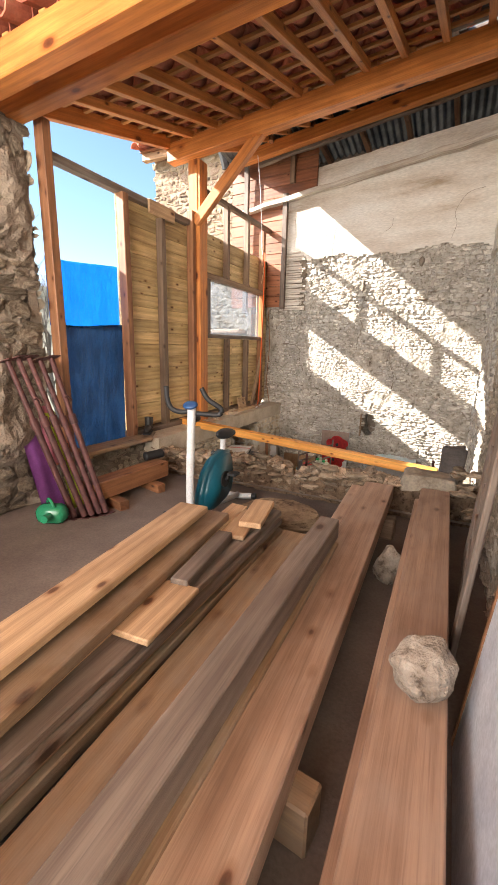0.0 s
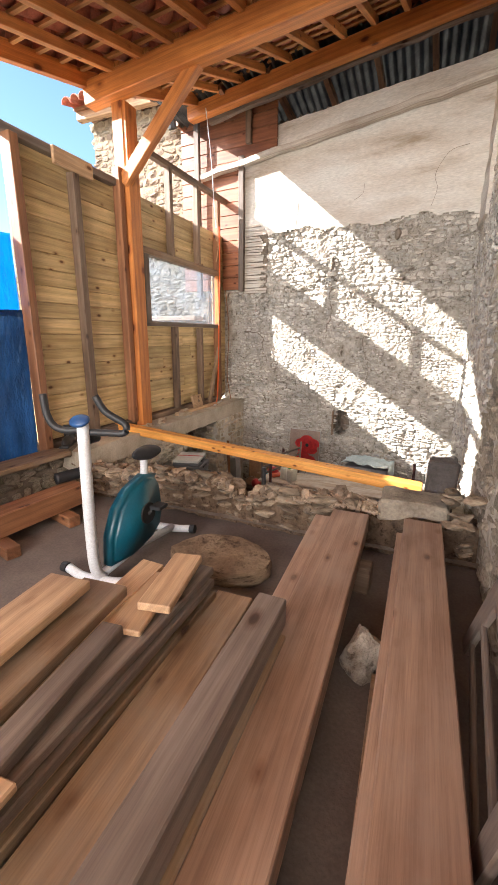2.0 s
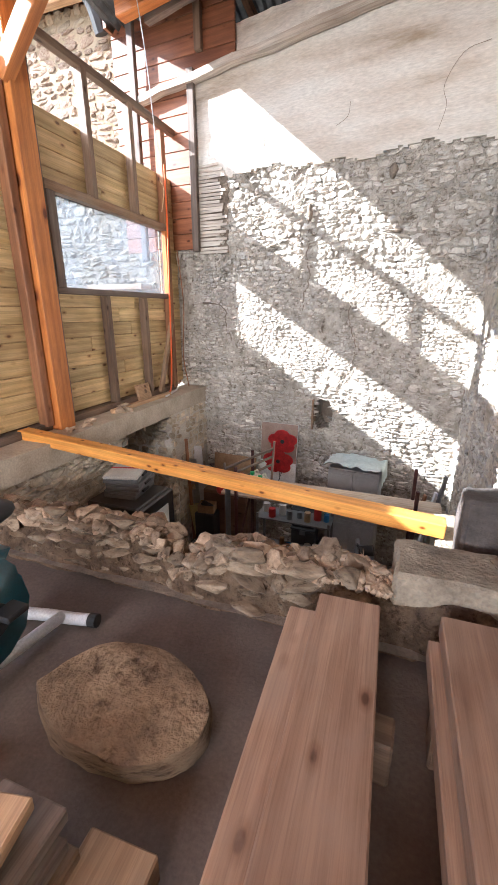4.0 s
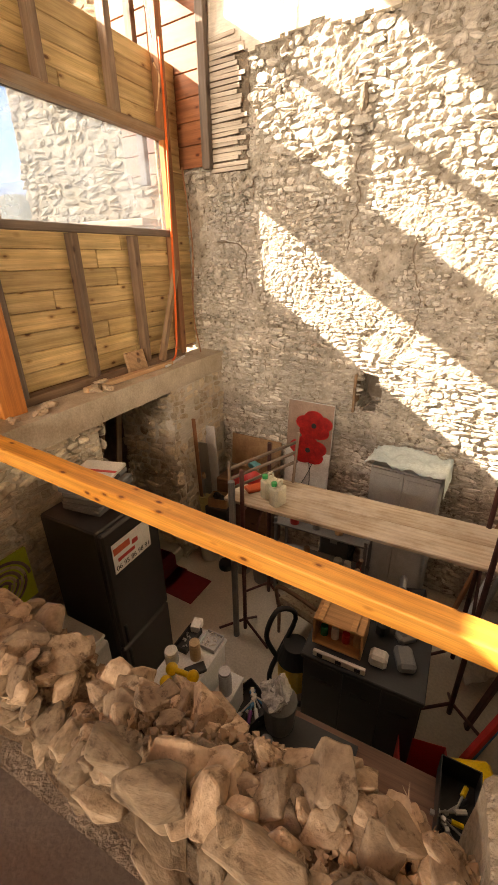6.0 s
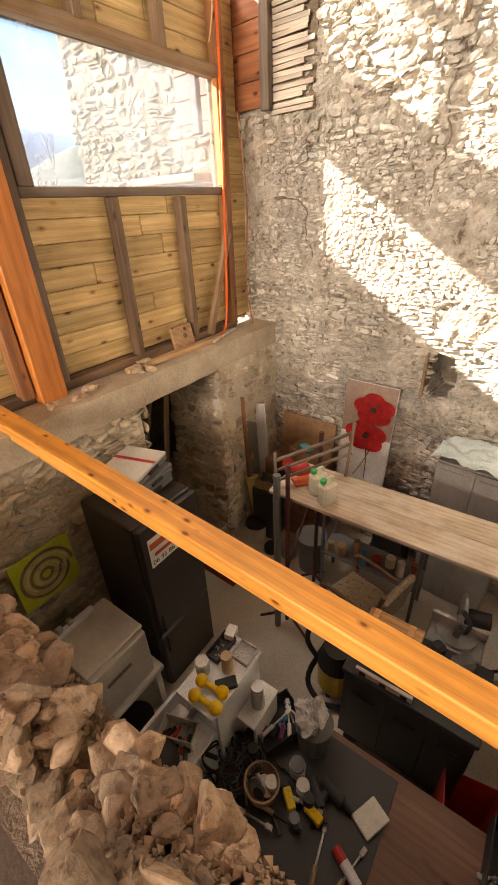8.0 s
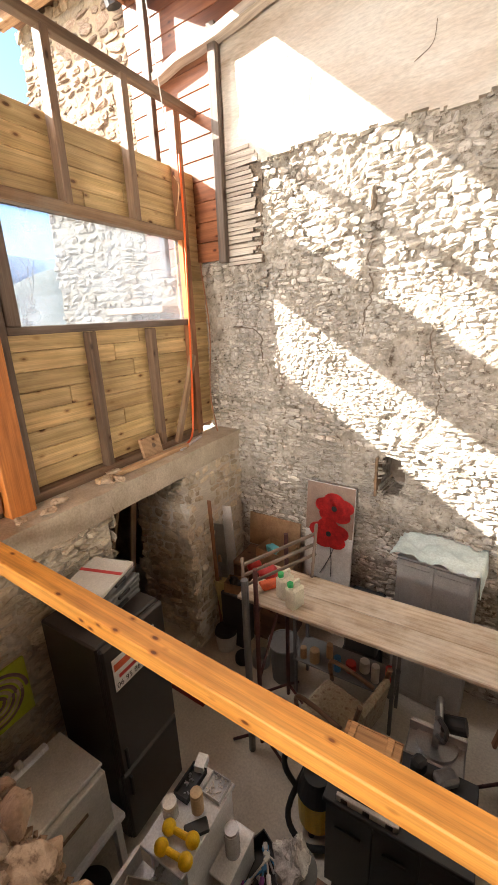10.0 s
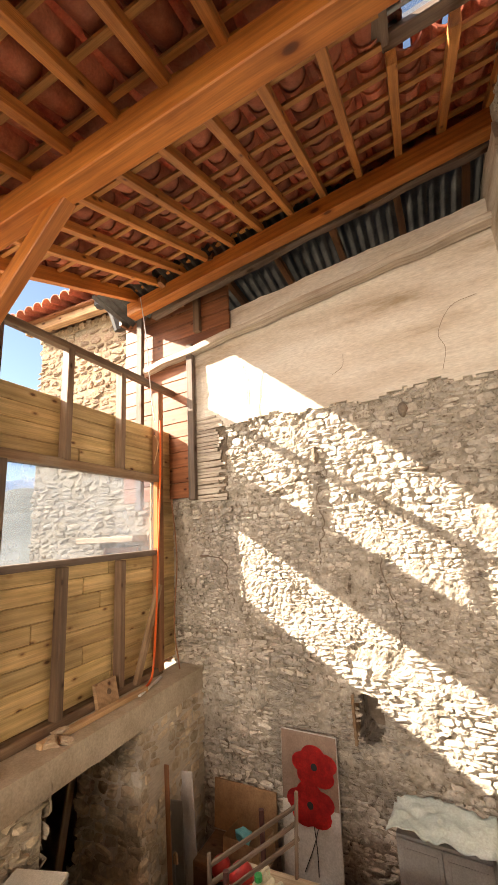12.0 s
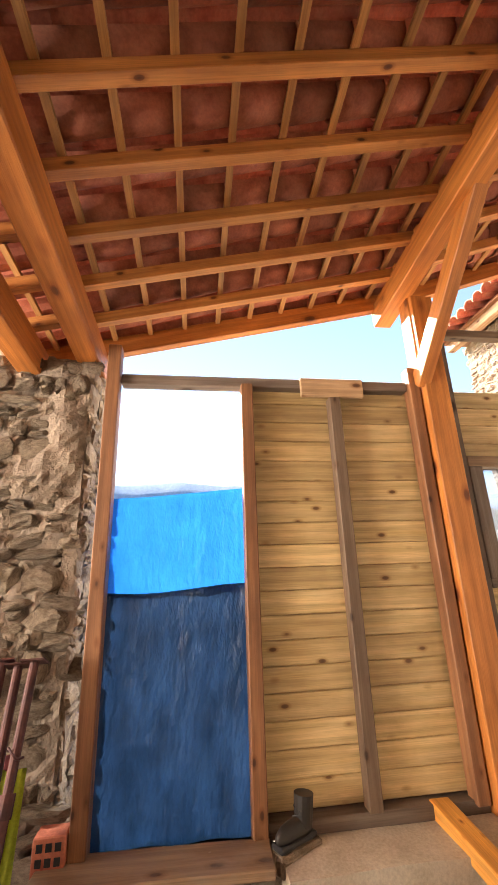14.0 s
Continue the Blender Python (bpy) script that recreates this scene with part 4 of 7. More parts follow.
# ---- outside: house, trees ----
house = thing("house", (-6.0, 9.5, -2.3), "neighbouring stone house with a low tiled roof in full sun", "house")
part("wall", box(-6.45, -4.0, 8.1, 12.0, -2.3, 5.45), mottled("ochre_render", [(0.20, 0.14, 0.08), (0.31, 0.235, 0.15), (0.36, 0.29, 0.20)], 3.0, 0.95, 0.02, 0.7, 30.0), house, "ochre rendered rubble wall")
stone_face(house, axis((-6.45, 8.1, 0), (-4.0, 8.1, 0)), 41, 0.0, 2.42, 0.0, 5.4, (0.06, 0.15), (0.10, 0.30), 0.025, HOUSESTONE, mottled("house_stone", [(0.20, 0.145, 0.09), (0.32, 0.25, 0.165), (0.40, 0.33, 0.24)], 5.0, 0.9, 0.02, 0.6, 40.0, 0.0, island=0.3), near=lambda u, v: v > 3.2)
part("fascia", box(-6.62, -3.95, 7.86, 8.0, 5.42, 5.56, 0.01), PALE, house, "bare pale fascia board")
bm = bmesh.new()
for i in range(13):
    mm = pose(-6.55 + 0.2 * i, 7.8, 5.62 + 0.01 * i, 15, 0, 0)
    for v in (COVER,):
        bb = [bm.verts.new(mm @ Matrix.Diagonal((1.1, 12, 1.1, 1)) @ q.co) for q in v.vertices]
        for fc in v.polygons:
            bm.faces.new([bb[k] for k in fc.vertices])
tagged(part("roof_tiles", bm, TILE, house, "terracotta tiles"), kind="stuff")
part("roof_deck", box(-6.62, -3.95, 7.8, 12.2, -0.02, 0.02), BROWN, house, "", Matrix.Translation((0, 0, 5.58)))
part("downpipe", tube(bmesh.new(), smoothpath([(-4.9, 7.85, 5.5), (-4.75, 7.82, 5.45), (-4.6, 7.85, 5.3), (-4.55, 7.95, 5.0)]), 0.09), plain("black_pipe", (0.03, 0.03, 0.03)), house, "black gutter elbow")
win = part("window", box(-4.85, -4.25, 8.02, 8.06, 1.15, 1.75, 0.005), REDWOOD, house, "small red-framed window")
part("pane", box(-4.78, -4.32, 8.0, 8.012, 1.22, 1.68), plain("dark_pane", (0.05, 0.06, 0.07), 0.1), win)
part("canopy", box(-5.1, -4.1, 7.75, 8.05, 1.82, 1.9, 0.01), PALE, house, "pale boarded canopy over the window")
BARK = mottled("pale_bark", [(0.12, 0.10, 0.08), (0.24, 0.21, 0.18)], 9.0, 0.9, 0.01, 0.5)


def bare_tree(seed, at, height):
    rnd = random.Random(seed)
    tree = thing("tree", at, "bare winter tree with fine upright twigs", "tree", "bare trees outside")
    trunk, twigs = bmesh.new(), bmesh.new()

    def grow(bm, p, d, length, r, depth):
        pts = [p]
        for _ in range(4):
            d = (d + Vector((rnd.uniform(-1, 1), rnd.uniform(-1, 1), rnd.uniform(-0.3, 0.7))) * 0.13).normalized()
            pts.append(pts[-1] + d * length / 4)
        tube(bm, pts, r, 5)
        if depth:
            for k in range(5 if depth > 1 else 4):
                q = pts[rnd.randrange(1, 5)]
                dd = (d + Vector((rnd.uniform(-1, 1), rnd.uniform(-1, 1), rnd.uniform(0, 0.6))) * 0.75).normalized()
                grow(twigs, q, dd, length * rnd.uniform(0.5, 0.75), r * 0.5, depth - 1)

    grow(trunk, Vector(at), Vector((0, 0, 1)), height * 0.5, 0.09, 4)
    part("trunk", trunk, BARK, tree)
    part("crown", twigs, BARK, tree, "leafless twigs")


for k, (x, y, h) in enumerate(((-17, 8.5, 9), (-20, 5.5, 8), (-16, 12.5, 9), (-24, 10, 10))):
    bare_tree(60 + k, (x, y, -2.6), h)

# ---- yellow beam ----
tagged(beam("timber_beam", (-3.50, 4.845, 0.455), (-0.02, 4.775, 0.215), 0.125, 0.095, YELLOW, None), "freshly stained yellow timber beam laid across the drop", "beam")
# ---- things of the upper floor ----
def slab(name, a, b, w, h, mat, label, category="plank", group="", wobble=0.0):
    """A plank whose top's middle line runs from a to b."""
    ob = beam(name, Vector(a) - Vector((0, 0, h / 2)), Vector(b) - Vector((0, 0, h / 2)), w, h, mat, None, wobble=wobble)
    return tagged(ob, label, category, group)


slab("plank", (0.035, -2.6, 0.34), (-0.012, 3.78, 0.34), 0.235, 0.09, LARCH, "long reddish larch plank lying by the side wall", group="long planks")
slab("plank", (0.0, -2.6, 0.245), (-0.05, 3.74, 0.245), 0.235, 0.09, LARCH, "long larch plank under another one", group="long planks")
slab("plank", (-0.345, -2.6, 0.31), (-0.487, 3.78, 0.32), 0.255, 0.13, LARCH, "wide thick reddish larch plank with knots", group="long planks")
slab("plank", (-0.50, -0.5, 0.30), (-0.665, 3.68, 0.30), 0.115, 0.12, LARCH, "narrow larch plank beside the wide one", group="long planks")
slab("plank", (-0.555, -2.6, 0.48), (-0.60, 2.43, 0.47), 0.125, 0.13, GREYWOOD, "weathered grey beam with white paint spots", group="long planks")
slab("plank", (-0.515, -2.6, 0.345), (-0.585, 2.38, 0.335), 0.13, 0.12, TANWOOD, "brown timber under the grey beam", group="long planks")
slab("plank", (-0.74, -2.6, 0.215), (-0.965, 2.83, 0.115), 0.215, 0.10, TANWOOD, "old tan plank with dark knots", group="long planks")
for k, (z, dx) in enumerate(((0.30, 0), (0.25, 0.02), (0.20, -0.01), (0.15, 0.015), (0.10, 0.0))):
    slab("plank", (-1.13 + dx, -2.6, z + 0.02), (-1.17 + dx, 2.76 - 0.03 * (k % 3), z), 0.215, 0.045, GREYWOOD if k < 2 else TANWOOD, "weathered grey board in a low stack" if k < 2 else "old brown board in a low stack", group="stacked boards")
slab("plank", (-1.10, 1.09, 0.355), (-1.13, 1.52, 0.345), 0.235, 0.032, PALE, "short pale sawn board lying across the stack", "board")
slab("plank", (-1.12, 1.50, 0.375), (-1.20, 2.12, 0.365), 0.10, 0.06, GREYWOOD, "short grey square timber on the stack", "timber")
slab("plank", (-1.16, 2.12, 0.345), (-1.24, 2.55, 0.345), 0.17, 0.03, PALE, "short orange-tinted board end", "board")
slab("plank", (-1.09, 2.25, 0.395), (-1.185, 2.70, 0.385), 0.155, 0.04, PALE, "short pale sawn board on top of the stack", "board")
slab("plank", (-1.05, -1.6, 0.52), (-1.485, 2.18, 0.475), 0.215, 0.045, PALE, "long pale pine board on the pile", group="pale boards")
slab("plank", (-0.98, -1.6, 0.44), (-1.40, 2.30, 0.40), 0.24, 0.06, TANWOOD, "long tan board under the pale one", group="pale boards")
slab("plank", (-1.10, -1.2, 0.385), (-1.345, 2.60, 0.345), 0.13, 0.09, PALE, "rough-edged orange board in the pile", group="pale boards", wobble=0.012)
slab("plank", (-1.15, -1.4, 0.36), (-1.56, 2.0, 0.345), 0.2, 0.09, TANWOOD, "brown board at the bottom of the pile", group="pale boards")
for x, y, w in ((-0.98, -0.6, 1.1), (-1.25, 1.9, 0.8), (-0.75, 0.2, 0.7)):
    tagged(beam("bearer", (x - w / 2, y, 0.03), (x + w / 2, y, 0.03), 0.08, 0.055, STUD, None), "dark square bearer under the planks", "bearer")
for x, y in ((-0.36, 0.98), (-0.42, 3.35), (0.0, 0.3), (-0.02, 3.45), (-0.58, 2.0), (-0.5, -0.5), (-1.5, 1.2), (-1.5, -0.6)):
    z1 = 0.18 if x > -0.56 else (0.20 if x > -1 else 0.255)
    if abs(x) < 0.1:
        z1 = 0.155
    solid("wood_block", box(-0.14, 0.14, -0.06, 0.06, 0, z1, 0.008), STUD if y > 3 else TANWOOD, "short timber offcut propping up a plank", "block", m=pose(x, y, 0.0, 0, 0, 8 * math.sin(x * 9 + y)), group="propping blocks")
solid("stick", box(-0.012, 0.012, -0.7, 0.7, -0.012, 0.012, 0.003), TANWOOD, "thin brown lath leaning beside the plank", "lath", m=pose(-0.145, 1.9, 0.12, -4, 0, 2))


def rock(name, at, size, seed, mat, label, rz=0.0, sub=4, rough=0.22):
    bm = blob(seed, size, rough, sub, 9)
    low = min(v.co.z for v in bm.verts)
    off = Vector((seed, 0, 0))
    for v in bm.verts:
        v.co += noise.noise_vector(v.co * 14 + off) * 0.012 + noise.noise_vector(v.co * 40 + off) * 0.004
        v.co.z = max(v.co.z, low * 0.8)
    return solid(name, bm, mat, label, "stone", m=pose(at[0], at[1], at[2] - low * 0.8, 0, 0, rz))


PALESTONE = mottled("pale_limestone", [(0.19, 0.145, 0.11), (0.33, 0.275, 0.22), (0.43, 0.375, 0.31)], 9.0, 0.9, 0.02, 0.7, 50.0, pits=16.0)
SLABSTONE = mottled("layered_brown_stone", [(0.17, 0.11, 0.07), (0.34, 0.24, 0.15), (0.46, 0.34, 0.22)], 4.0, 0.9, 0.03, 1.0, 40.0, pits=9.0, stretch=(1, 1, 4))
TANSTONE = mottled("tan_slab_stone", [(0.30, 0.21, 0.14), (0.48, 0.36, 0.25), (0.56, 0.45, 0.33)], 6.0, 0.9, 0.02, 0.8, 40.0)
rock("stone", (0.02, 1.40, 0.34), (0.115, 0.14, 0.125), 301, PALESTONE, "pale rough limestone lump resting on the plank", 20, 4, 0.1)
bm = bmesh.new()
outline = ((-1.60, 3.13), (-1.50, 3.36), (-1.20, 3.44), (-0.93, 3.30), (-0.90, 3.12), (-1.08, 2.99), (-1.42, 3.00))
rim = [q for q in smoothpath([(x, y, 0.0) for x, y in outline + outline[:1]], 7)][:-1]
rings = []
for z, k in ((0.0, 0.90), (0.035, 1.0), (0.085, 1.0), (0.125, 0.96), (0.135, 0.75), (0.14, 0.5), (0.142, 0.25)):
    rings.append([bm.verts.new(Vector((-1.23 + (q.x + 1.23) * k, 3.21 + (q.y - 3.21) * k, z))) for q in rim])
for p, q in zip(rings, rings[1:]):
    for k in range(len(p)):
        bm.faces.new((p[k - 1], p[k], q[k], q[k - 1]))
bm.faces.new(rings[0][::-1])
bm.faces.new(rings[-1])
for v in bm.verts:
    if v.co.z > 0.01:
        v.co += noise.noise_vector(v.co * 5) * 0.016 + noise.noise_vector(v.co * 17) * 0.008
solid("stone_slab", bm, SLABSTONE, "large flat tan stone slab on the floor", "stone")
rock("stone", (-0.235, 2.68, 0.0), (0.115, 0.13, 0.17), 305, PALESTONE, "rough stone lying between the planks", 0, 4, 0.1)

# exercise bike
WHITE = plain("white_enamel", (0.75, 0.76, 0.78), 0.3)
BLACK = plain("black_rubber", (0.02, 0.02, 0.022), 0.55)
TEAL = plain("teal_plastic", (0.008, 0.10, 0.15), 0.3)
NAVY = plain("navy_plastic", (0.02, 0.07, 0.20), 0.4)
bike = thing("exercise_bike", (-1.85, 3.0, 0.0), "white and teal exercise bike standing on the floor", "exercise bike")
part("front_foot", tube(bmesh.new(), smoothpath([(-2.12, 2.72, 0.05), (-1.98, 2.70, 0.035), (-1.80, 2.72, 0.035), (-1.62, 2.76, 0.05)]), 0.03, 12), WHITE, bike, smooth=True)
part("rear_foot", tube(bmesh.new(), smoothpath([(-2.02, 3.46, 0.05), (-1.92, 3.50, 0.035), (-1.80, 3.52, 0.035), (-1.69, 3.53, 0.05)]), 0.03, 12), WHITE, bike, smooth=True)
for p, q in (((-2.13, 2.72, 0.05), (-2.17, 2.72, 0.052)), ((-1.62, 2.76, 0.05), (-1.58, 2.765, 0.052)), ((-2.03, 3.455, 0.05), (-2.07, 3.44, 0.052)), ((-1.69, 3.53, 0.05), (-1.65, 3.535, 0.052))):
    part("end_cap", rod(bmesh.new(), p, q, 0.034, 12), BLACK, bike, "black rubber end cap")
part("column", tube(bmesh.new(), smoothpath([(-1.85, 2.74, 0.04), (-1.87, 2.70, 0.12), (-1.87, 2.69, 0.35), (-1.85, 2.68, 0.75), (-1.83, 2.67, 1.05)]), 0.034, 14), WHITE, bike, "white upright column with bolts", smooth=True)
part("base_tube", tube(bmesh.new(), [(-1.86, 2.74, 0.06), (-1.85, 3.1, 0.09), (-1.84, 3.5, 0.05)], 0.028, 10), WHITE, bike, smooth=True)
bm = bmesh.new()
prof = [(2.78, 0.10), (2.80, 0.28), (2.88, 0.45), (3.00, 0.55), (3.17, 0.60), (3.30, 0.57), (3.24, 0.50), (3.32, 0.42), (3.34, 0.30), (3.30, 0.18), (3.20, 0.11), (3.0, 0.07)]
lo = [bm.verts.new((-1.91, y, z)) for y, z in prof]
hi = [bm.verts.new((-1.79, y, z)) for y, z in prof]
bm.faces.new(lo)
bm.faces.new(hi[::-1])
for k in range(len(prof)):
    bm.faces.new((lo[k], lo[(k + 1) % len(prof)], hi[(k + 1) % len(prof)], hi[k]))
bmesh.ops.bevel(bm, geom=[e for e in bm.edges if abs(e.verts[0].co.x - e.verts[1].co.x) < 0.01], offset=0.03, segments=3, affect="EDGES")
part("housing", bm, TEAL, bike, "teal moulded flywheel housing", smooth=True)
part("seat_post", rod(bmesh.new(), (-1.85, 3.19, 0.48), (-1.85, 3.21, 0.70), 0.026, 14), WHITE, bike)
bm = bmesh.new()
bmesh.ops.create_uvsphere(bm, u_segments=20, v_segments=12, radius=1)
for v in bm.verts:
    w = 0.6 + 0.4 * max(0, -v.co.x) if v.co.x < 0 else 0.6 - 0.35 * v.co.x
    v.co = Vector((v.co.y * w * 0.125, -v.co.x * 0.13, v.co.z * 0.045 + 0.015 * abs(v.co.x)))
part("saddle", bm, BLACK, bike, "black moulded saddle", m=pose(-1.85, 3.22, 0.735, 0, 0, 0), smooth=True)
part("knob", rod(bmesh.new(), (-1.90, 3.18, 0.55), (-1.95, 3.17, 0.55), 0.025, 10), BLACK, bike)
part("knob", rod(bmesh.new(), (-1.85, 2.73, 0.95), (-1.85, 2.79, 0.95), 0.028, 10), BLACK, bike)
for bends in (((-0.03, 0.0), (-0.10, -0.005), (-0.17, 0.02), (-0.205, 0.09), (-0.215, 0.20)), ((0.03, -0.015), (0.13, -0.02), (0.225, -0.02), (0.235, 0.03), (0.13, 0.10), (0.075, 0.19))):
    grip = [(-1.83 + dx * 0.87, 2.68 + dx * 0.42, 1.02 + dz) for dx, dz in bends]
    part("handlebar", tube(bmesh.new(), smoothpath(grip, 6), 0.02, 10), BLACK, bike, "black foam-covered handlebar", smooth=True)
bm = bmesh.new()
bmesh.ops.create_uvsphere(bm, u_segments=16, v_segments=10, radius=1)
for v in bm.verts:
    v.co = Vector((v.co.x * 0.065, v.co.y * 0.05, v.co.z * 0.025))
part("console", bm, NAVY, bike, "navy rounded console", m=pose(-1.83, 2.65, 1.075, 30, 0, 0), smooth=True)
crank = part("crank", rod(bmesh.new(), (-1.94, 3.14, 0.33), (-1.76, 3.14, 0.33), 0.014, 10), BLACK, bike)
part("hub_plate", rod(bmesh.new(), (-1.79, 3.14, 0.33), (-1.778, 3.14, 0.33), 0.075, 20), BLACK, bike, "dark round crank cover")
for sx, dz in ((-1, -0.12), (1, 0.05)):
    part("crank_arm", rod(bmesh.new(), (-1.85 + sx * 0.085, 3.14, 0.33), (-1.85 + sx * 0.085, 3.17, 0.33 + dz), 0.012, 8), BLACK, crank)
    part("pedal", box(-1.85 + sx * 0.09 - 0.0, -1.85 + sx * 0.18, 3.12, 3.22, 0.318 + dz, 0.345 + dz, 0.006), BLACK, crank)

# steel props leaning on the left wall
RUST = mottled("rusty_red_steel", [(0.06, 0.025, 0.025), (0.14, 0.05, 0.045)], 12.0, 0.6, 0.003, 0.4, 70.0, 0.2, 0.3)
for k, (x, y, tx, ty, h) in enumerate(((-2.90, 2.36, -3.36, 2.20, 1.38), (-2.84, 2.42, -3.34, 2.28, 1.40), (-2.80, 2.47, -3.32, 2.37, 1.40), (-2.77, 2.53, -3.30, 2.46, 1.38), (-2.74, 2.58, -3.27, 2.55, 1.40))):
    prop = thing("steel_prop", (x, y, 0), "rusty dark red adjustable steel prop leaning on the wall", "prop", "steel props")
    a, c = Vector((x, y, 0.006)), Vector((tx, ty, h))
    part("outer_tube", rod(bmesh.new(), a, lerp(a, c, 0.62), 0.028, 12), RUST, prop, smooth=False)
    part("inner_tube", rod(bmesh.new(), lerp(a, c, 0.6), c, 0.023, 12), RUST, prop)
    part("collar", rod(bmesh.new(), lerp(a, c, 0.58), lerp(a, c, 0.64), 0.036, 12), RUST, prop)
    part("base_plate", box(-0.06, 0.06, -0.06, 0.06, 0, 0.008), RUST, prop, m=pose(x, y, 0, 0, 0, 20 * k))
    part("top_plate", box(-0.06, 0.06, -0.06, 0.06, -0.004, 0.004), RUST, prop, m=axis(c, c + (c - a)) @ pose(0, 0, 0, 0, 90, 0))
    if k in (1, 4):
        part("pin", tube(bmesh.new(), smoothpath([lerp(a, c, 0.75) + Vector((0.02, -0.03, 0)), lerp(a, c, 0.75) + Vector((0.05, -0.02, 0.02)), lerp(a, c, 0.75) + Vector((0.06, 0.02, -0.02)), lerp(a, c, 0.75) + Vector((0.02, 0.04, -0.03))]), 0.006, 6), RUST, prop)
# green jug
GREEN = plain("green_translucent_plastic", (0.03, 0.28, 0.14), 0.25)
jug = thing("jug", (-2.98, 2.20, 0), "green plastic jug lying on the floor", "jug")
bm = box(-0.13, 0.13, -0.085, 0.085, 0.0, 0.17, 0.045)
bmesh.ops.bevel(bm, geom=bm.edges[:], offset=0.012, segments=2, affect="EDGES")
part("body", bm, GREEN, jug, m=pose(-2.98, 2.20, 0.0, 0, 0, 25), smooth=True)
part("neck", rod(bmesh.new(), (-2.92, 2.12, 0.10), (-2.90, 2.07, 0.10), 0.03, 14), GREEN, jug)
part("cap", rod(bmesh.new(), (-2.90, 2.07, 0.10), (-2.893, 2.05, 0.10), 0.034, 14), GREEN, jug)
part("handle", tube(bmesh.new(), smoothpath([(-3.08, 2.24, 0.16), (-3.04, 2.22, 0.20), (-2.95, 2.18, 0.20), (-2.91, 2.17, 0.16)]), 0.014, 8), GREEN, jug, smooth=True)


def cloth(name, corners, mat, label, folds, depth, category, n=26, parent=None, thick=0.004):
    """A hanging sheet between four corners (top left, top right, bottom right, bottom left) with soft folds."""
    a, b_, c, d = (Vector(p) for p in corners)
    nrm = (b_ - a).cross(d - a).normalized()
    bm = bmesh.new()
    g = {}
    for i in range(n + 1):
        for j in range(n + 1):
            u, v = i / n, j / n
            p = (a * (1 - u) + b_ * u) * (1 - v) + (d * (1 - u) + c * u) * v
            f = math.sin(u * folds * math.tau + 2.5 * v) * 0.5 + noise.noise((u * folds, v * 2.2, folds)) + 0.5 * noise.noise((u * folds * 2.5 - v * 3, v * 5, 3.0))
            g[i, j] = bm.verts.new(p + nrm * depth * f * math.sqrt(max(0.0, math.sin(math.pi * u))) + (d - a) * 0.012 * math.sin(u * 5) * (1 - v))
    for i in range(n):
        for j in range(n):
            bm.faces.new((g[i, j], g[i + 1, j], g[i + 1, j + 1], g[i, j + 1]))
    bmesh.ops.solidify(bm, geom=bm.faces[:], thickness=thick)
    if parent:
        return part(name, bm, mat, parent, label, smooth=True)
    return solid(name, bm, mat, label, category, smooth=True)


def sheet_material(name, c1, c2, through):
    m, nt, bs = material(name, 0.45)
    n1 = noise_node(nt, coords(nt, (1, 1.6, 0.8), False), 4.0, 4, 0.6)
    col = ramp(nt, n1, [(0.35, c1), (0.65, c2)])
    nt.links.new(col, bs.inputs["Base Color"])
    tl = nt.nodes.new("ShaderNodeBsdfTranslucent")
    nt.links.new(col, tl.inputs[0])
    mx = nt.nodes.new("ShaderNodeMixShader")
    mx.inputs[0].default_value = through
    nt.links.new(bs.outputs[0], mx.inputs[1])
    nt.links.new(tl.outputs[0], mx.inputs[2])
    nt.links.new(mx.outputs[0], nt.nodes["Material Output"].inputs[0])
    bump(nt, bs, noise_node(nt, coords(nt, (1, 2.2, 1.0), False), 6.0, 3, 0.55), 0.9, 0.05)
    return m


tarp = thing("tarpaulin", (-3.57, 3.3, 0.45), "blue tarpaulin hung across the open doorway, a darker sheet below", "tarpaulin")
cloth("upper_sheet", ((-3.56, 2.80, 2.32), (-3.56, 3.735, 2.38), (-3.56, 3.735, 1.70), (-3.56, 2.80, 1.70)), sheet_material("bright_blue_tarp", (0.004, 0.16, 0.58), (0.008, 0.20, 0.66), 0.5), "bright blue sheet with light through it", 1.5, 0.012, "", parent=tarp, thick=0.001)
cloth("lower_sheet", ((-3.525, 2.825, 1.72), (-3.525, 3.735, 1.735), (-3.545, 3.735, 0.40), (-3.545, 2.825, 0.40)), sheet_material("dark_blue_tarp", (0.008, 0.036, 0.09), (0.022, 0.072, 0.16), 0.10), "dark grey-blue lower sheet", 2.5, 0.03, "", 48, tarp, 0.001)
# sill board, low beam, boots
slab("sill_board", (-3.36, 2.62, 0.45), (-3.30, 3.80, 0.45), 0.26, 0.045, TANWOOD, "worn brown board on the sill under the tarpaulin", "board")
for y in (2.9, 3.45):
    solid("wood_block", box(-0.05, 0.05, -0.06, 0.06, 0, 0.046, 0.004), PALE, "small wooden block under the sill board", "block", m=pose(-3.32, y, 0.36), group="sill blocks")
slab("low_beam", (-2.93, 2.55, 0.26), (-2.86, 3.56, 0.26), 0.2, 0.17, BROWN, "thick brown beam lying low before the sill", "beam")
for y in (2.75, 3.3):
    solid("wood_block", box(-0.18, 0.18, -0.05, 0.05, 0, 0.09, 0.006), BROWN, "square wooden bearer under the low beam", "block", m=pose(-2.80, y, 0.0, 0, 0, -14), group="low bearers")
LEATHER = plain("black_leather", (0.025, 0.022, 0.02), 0.5)
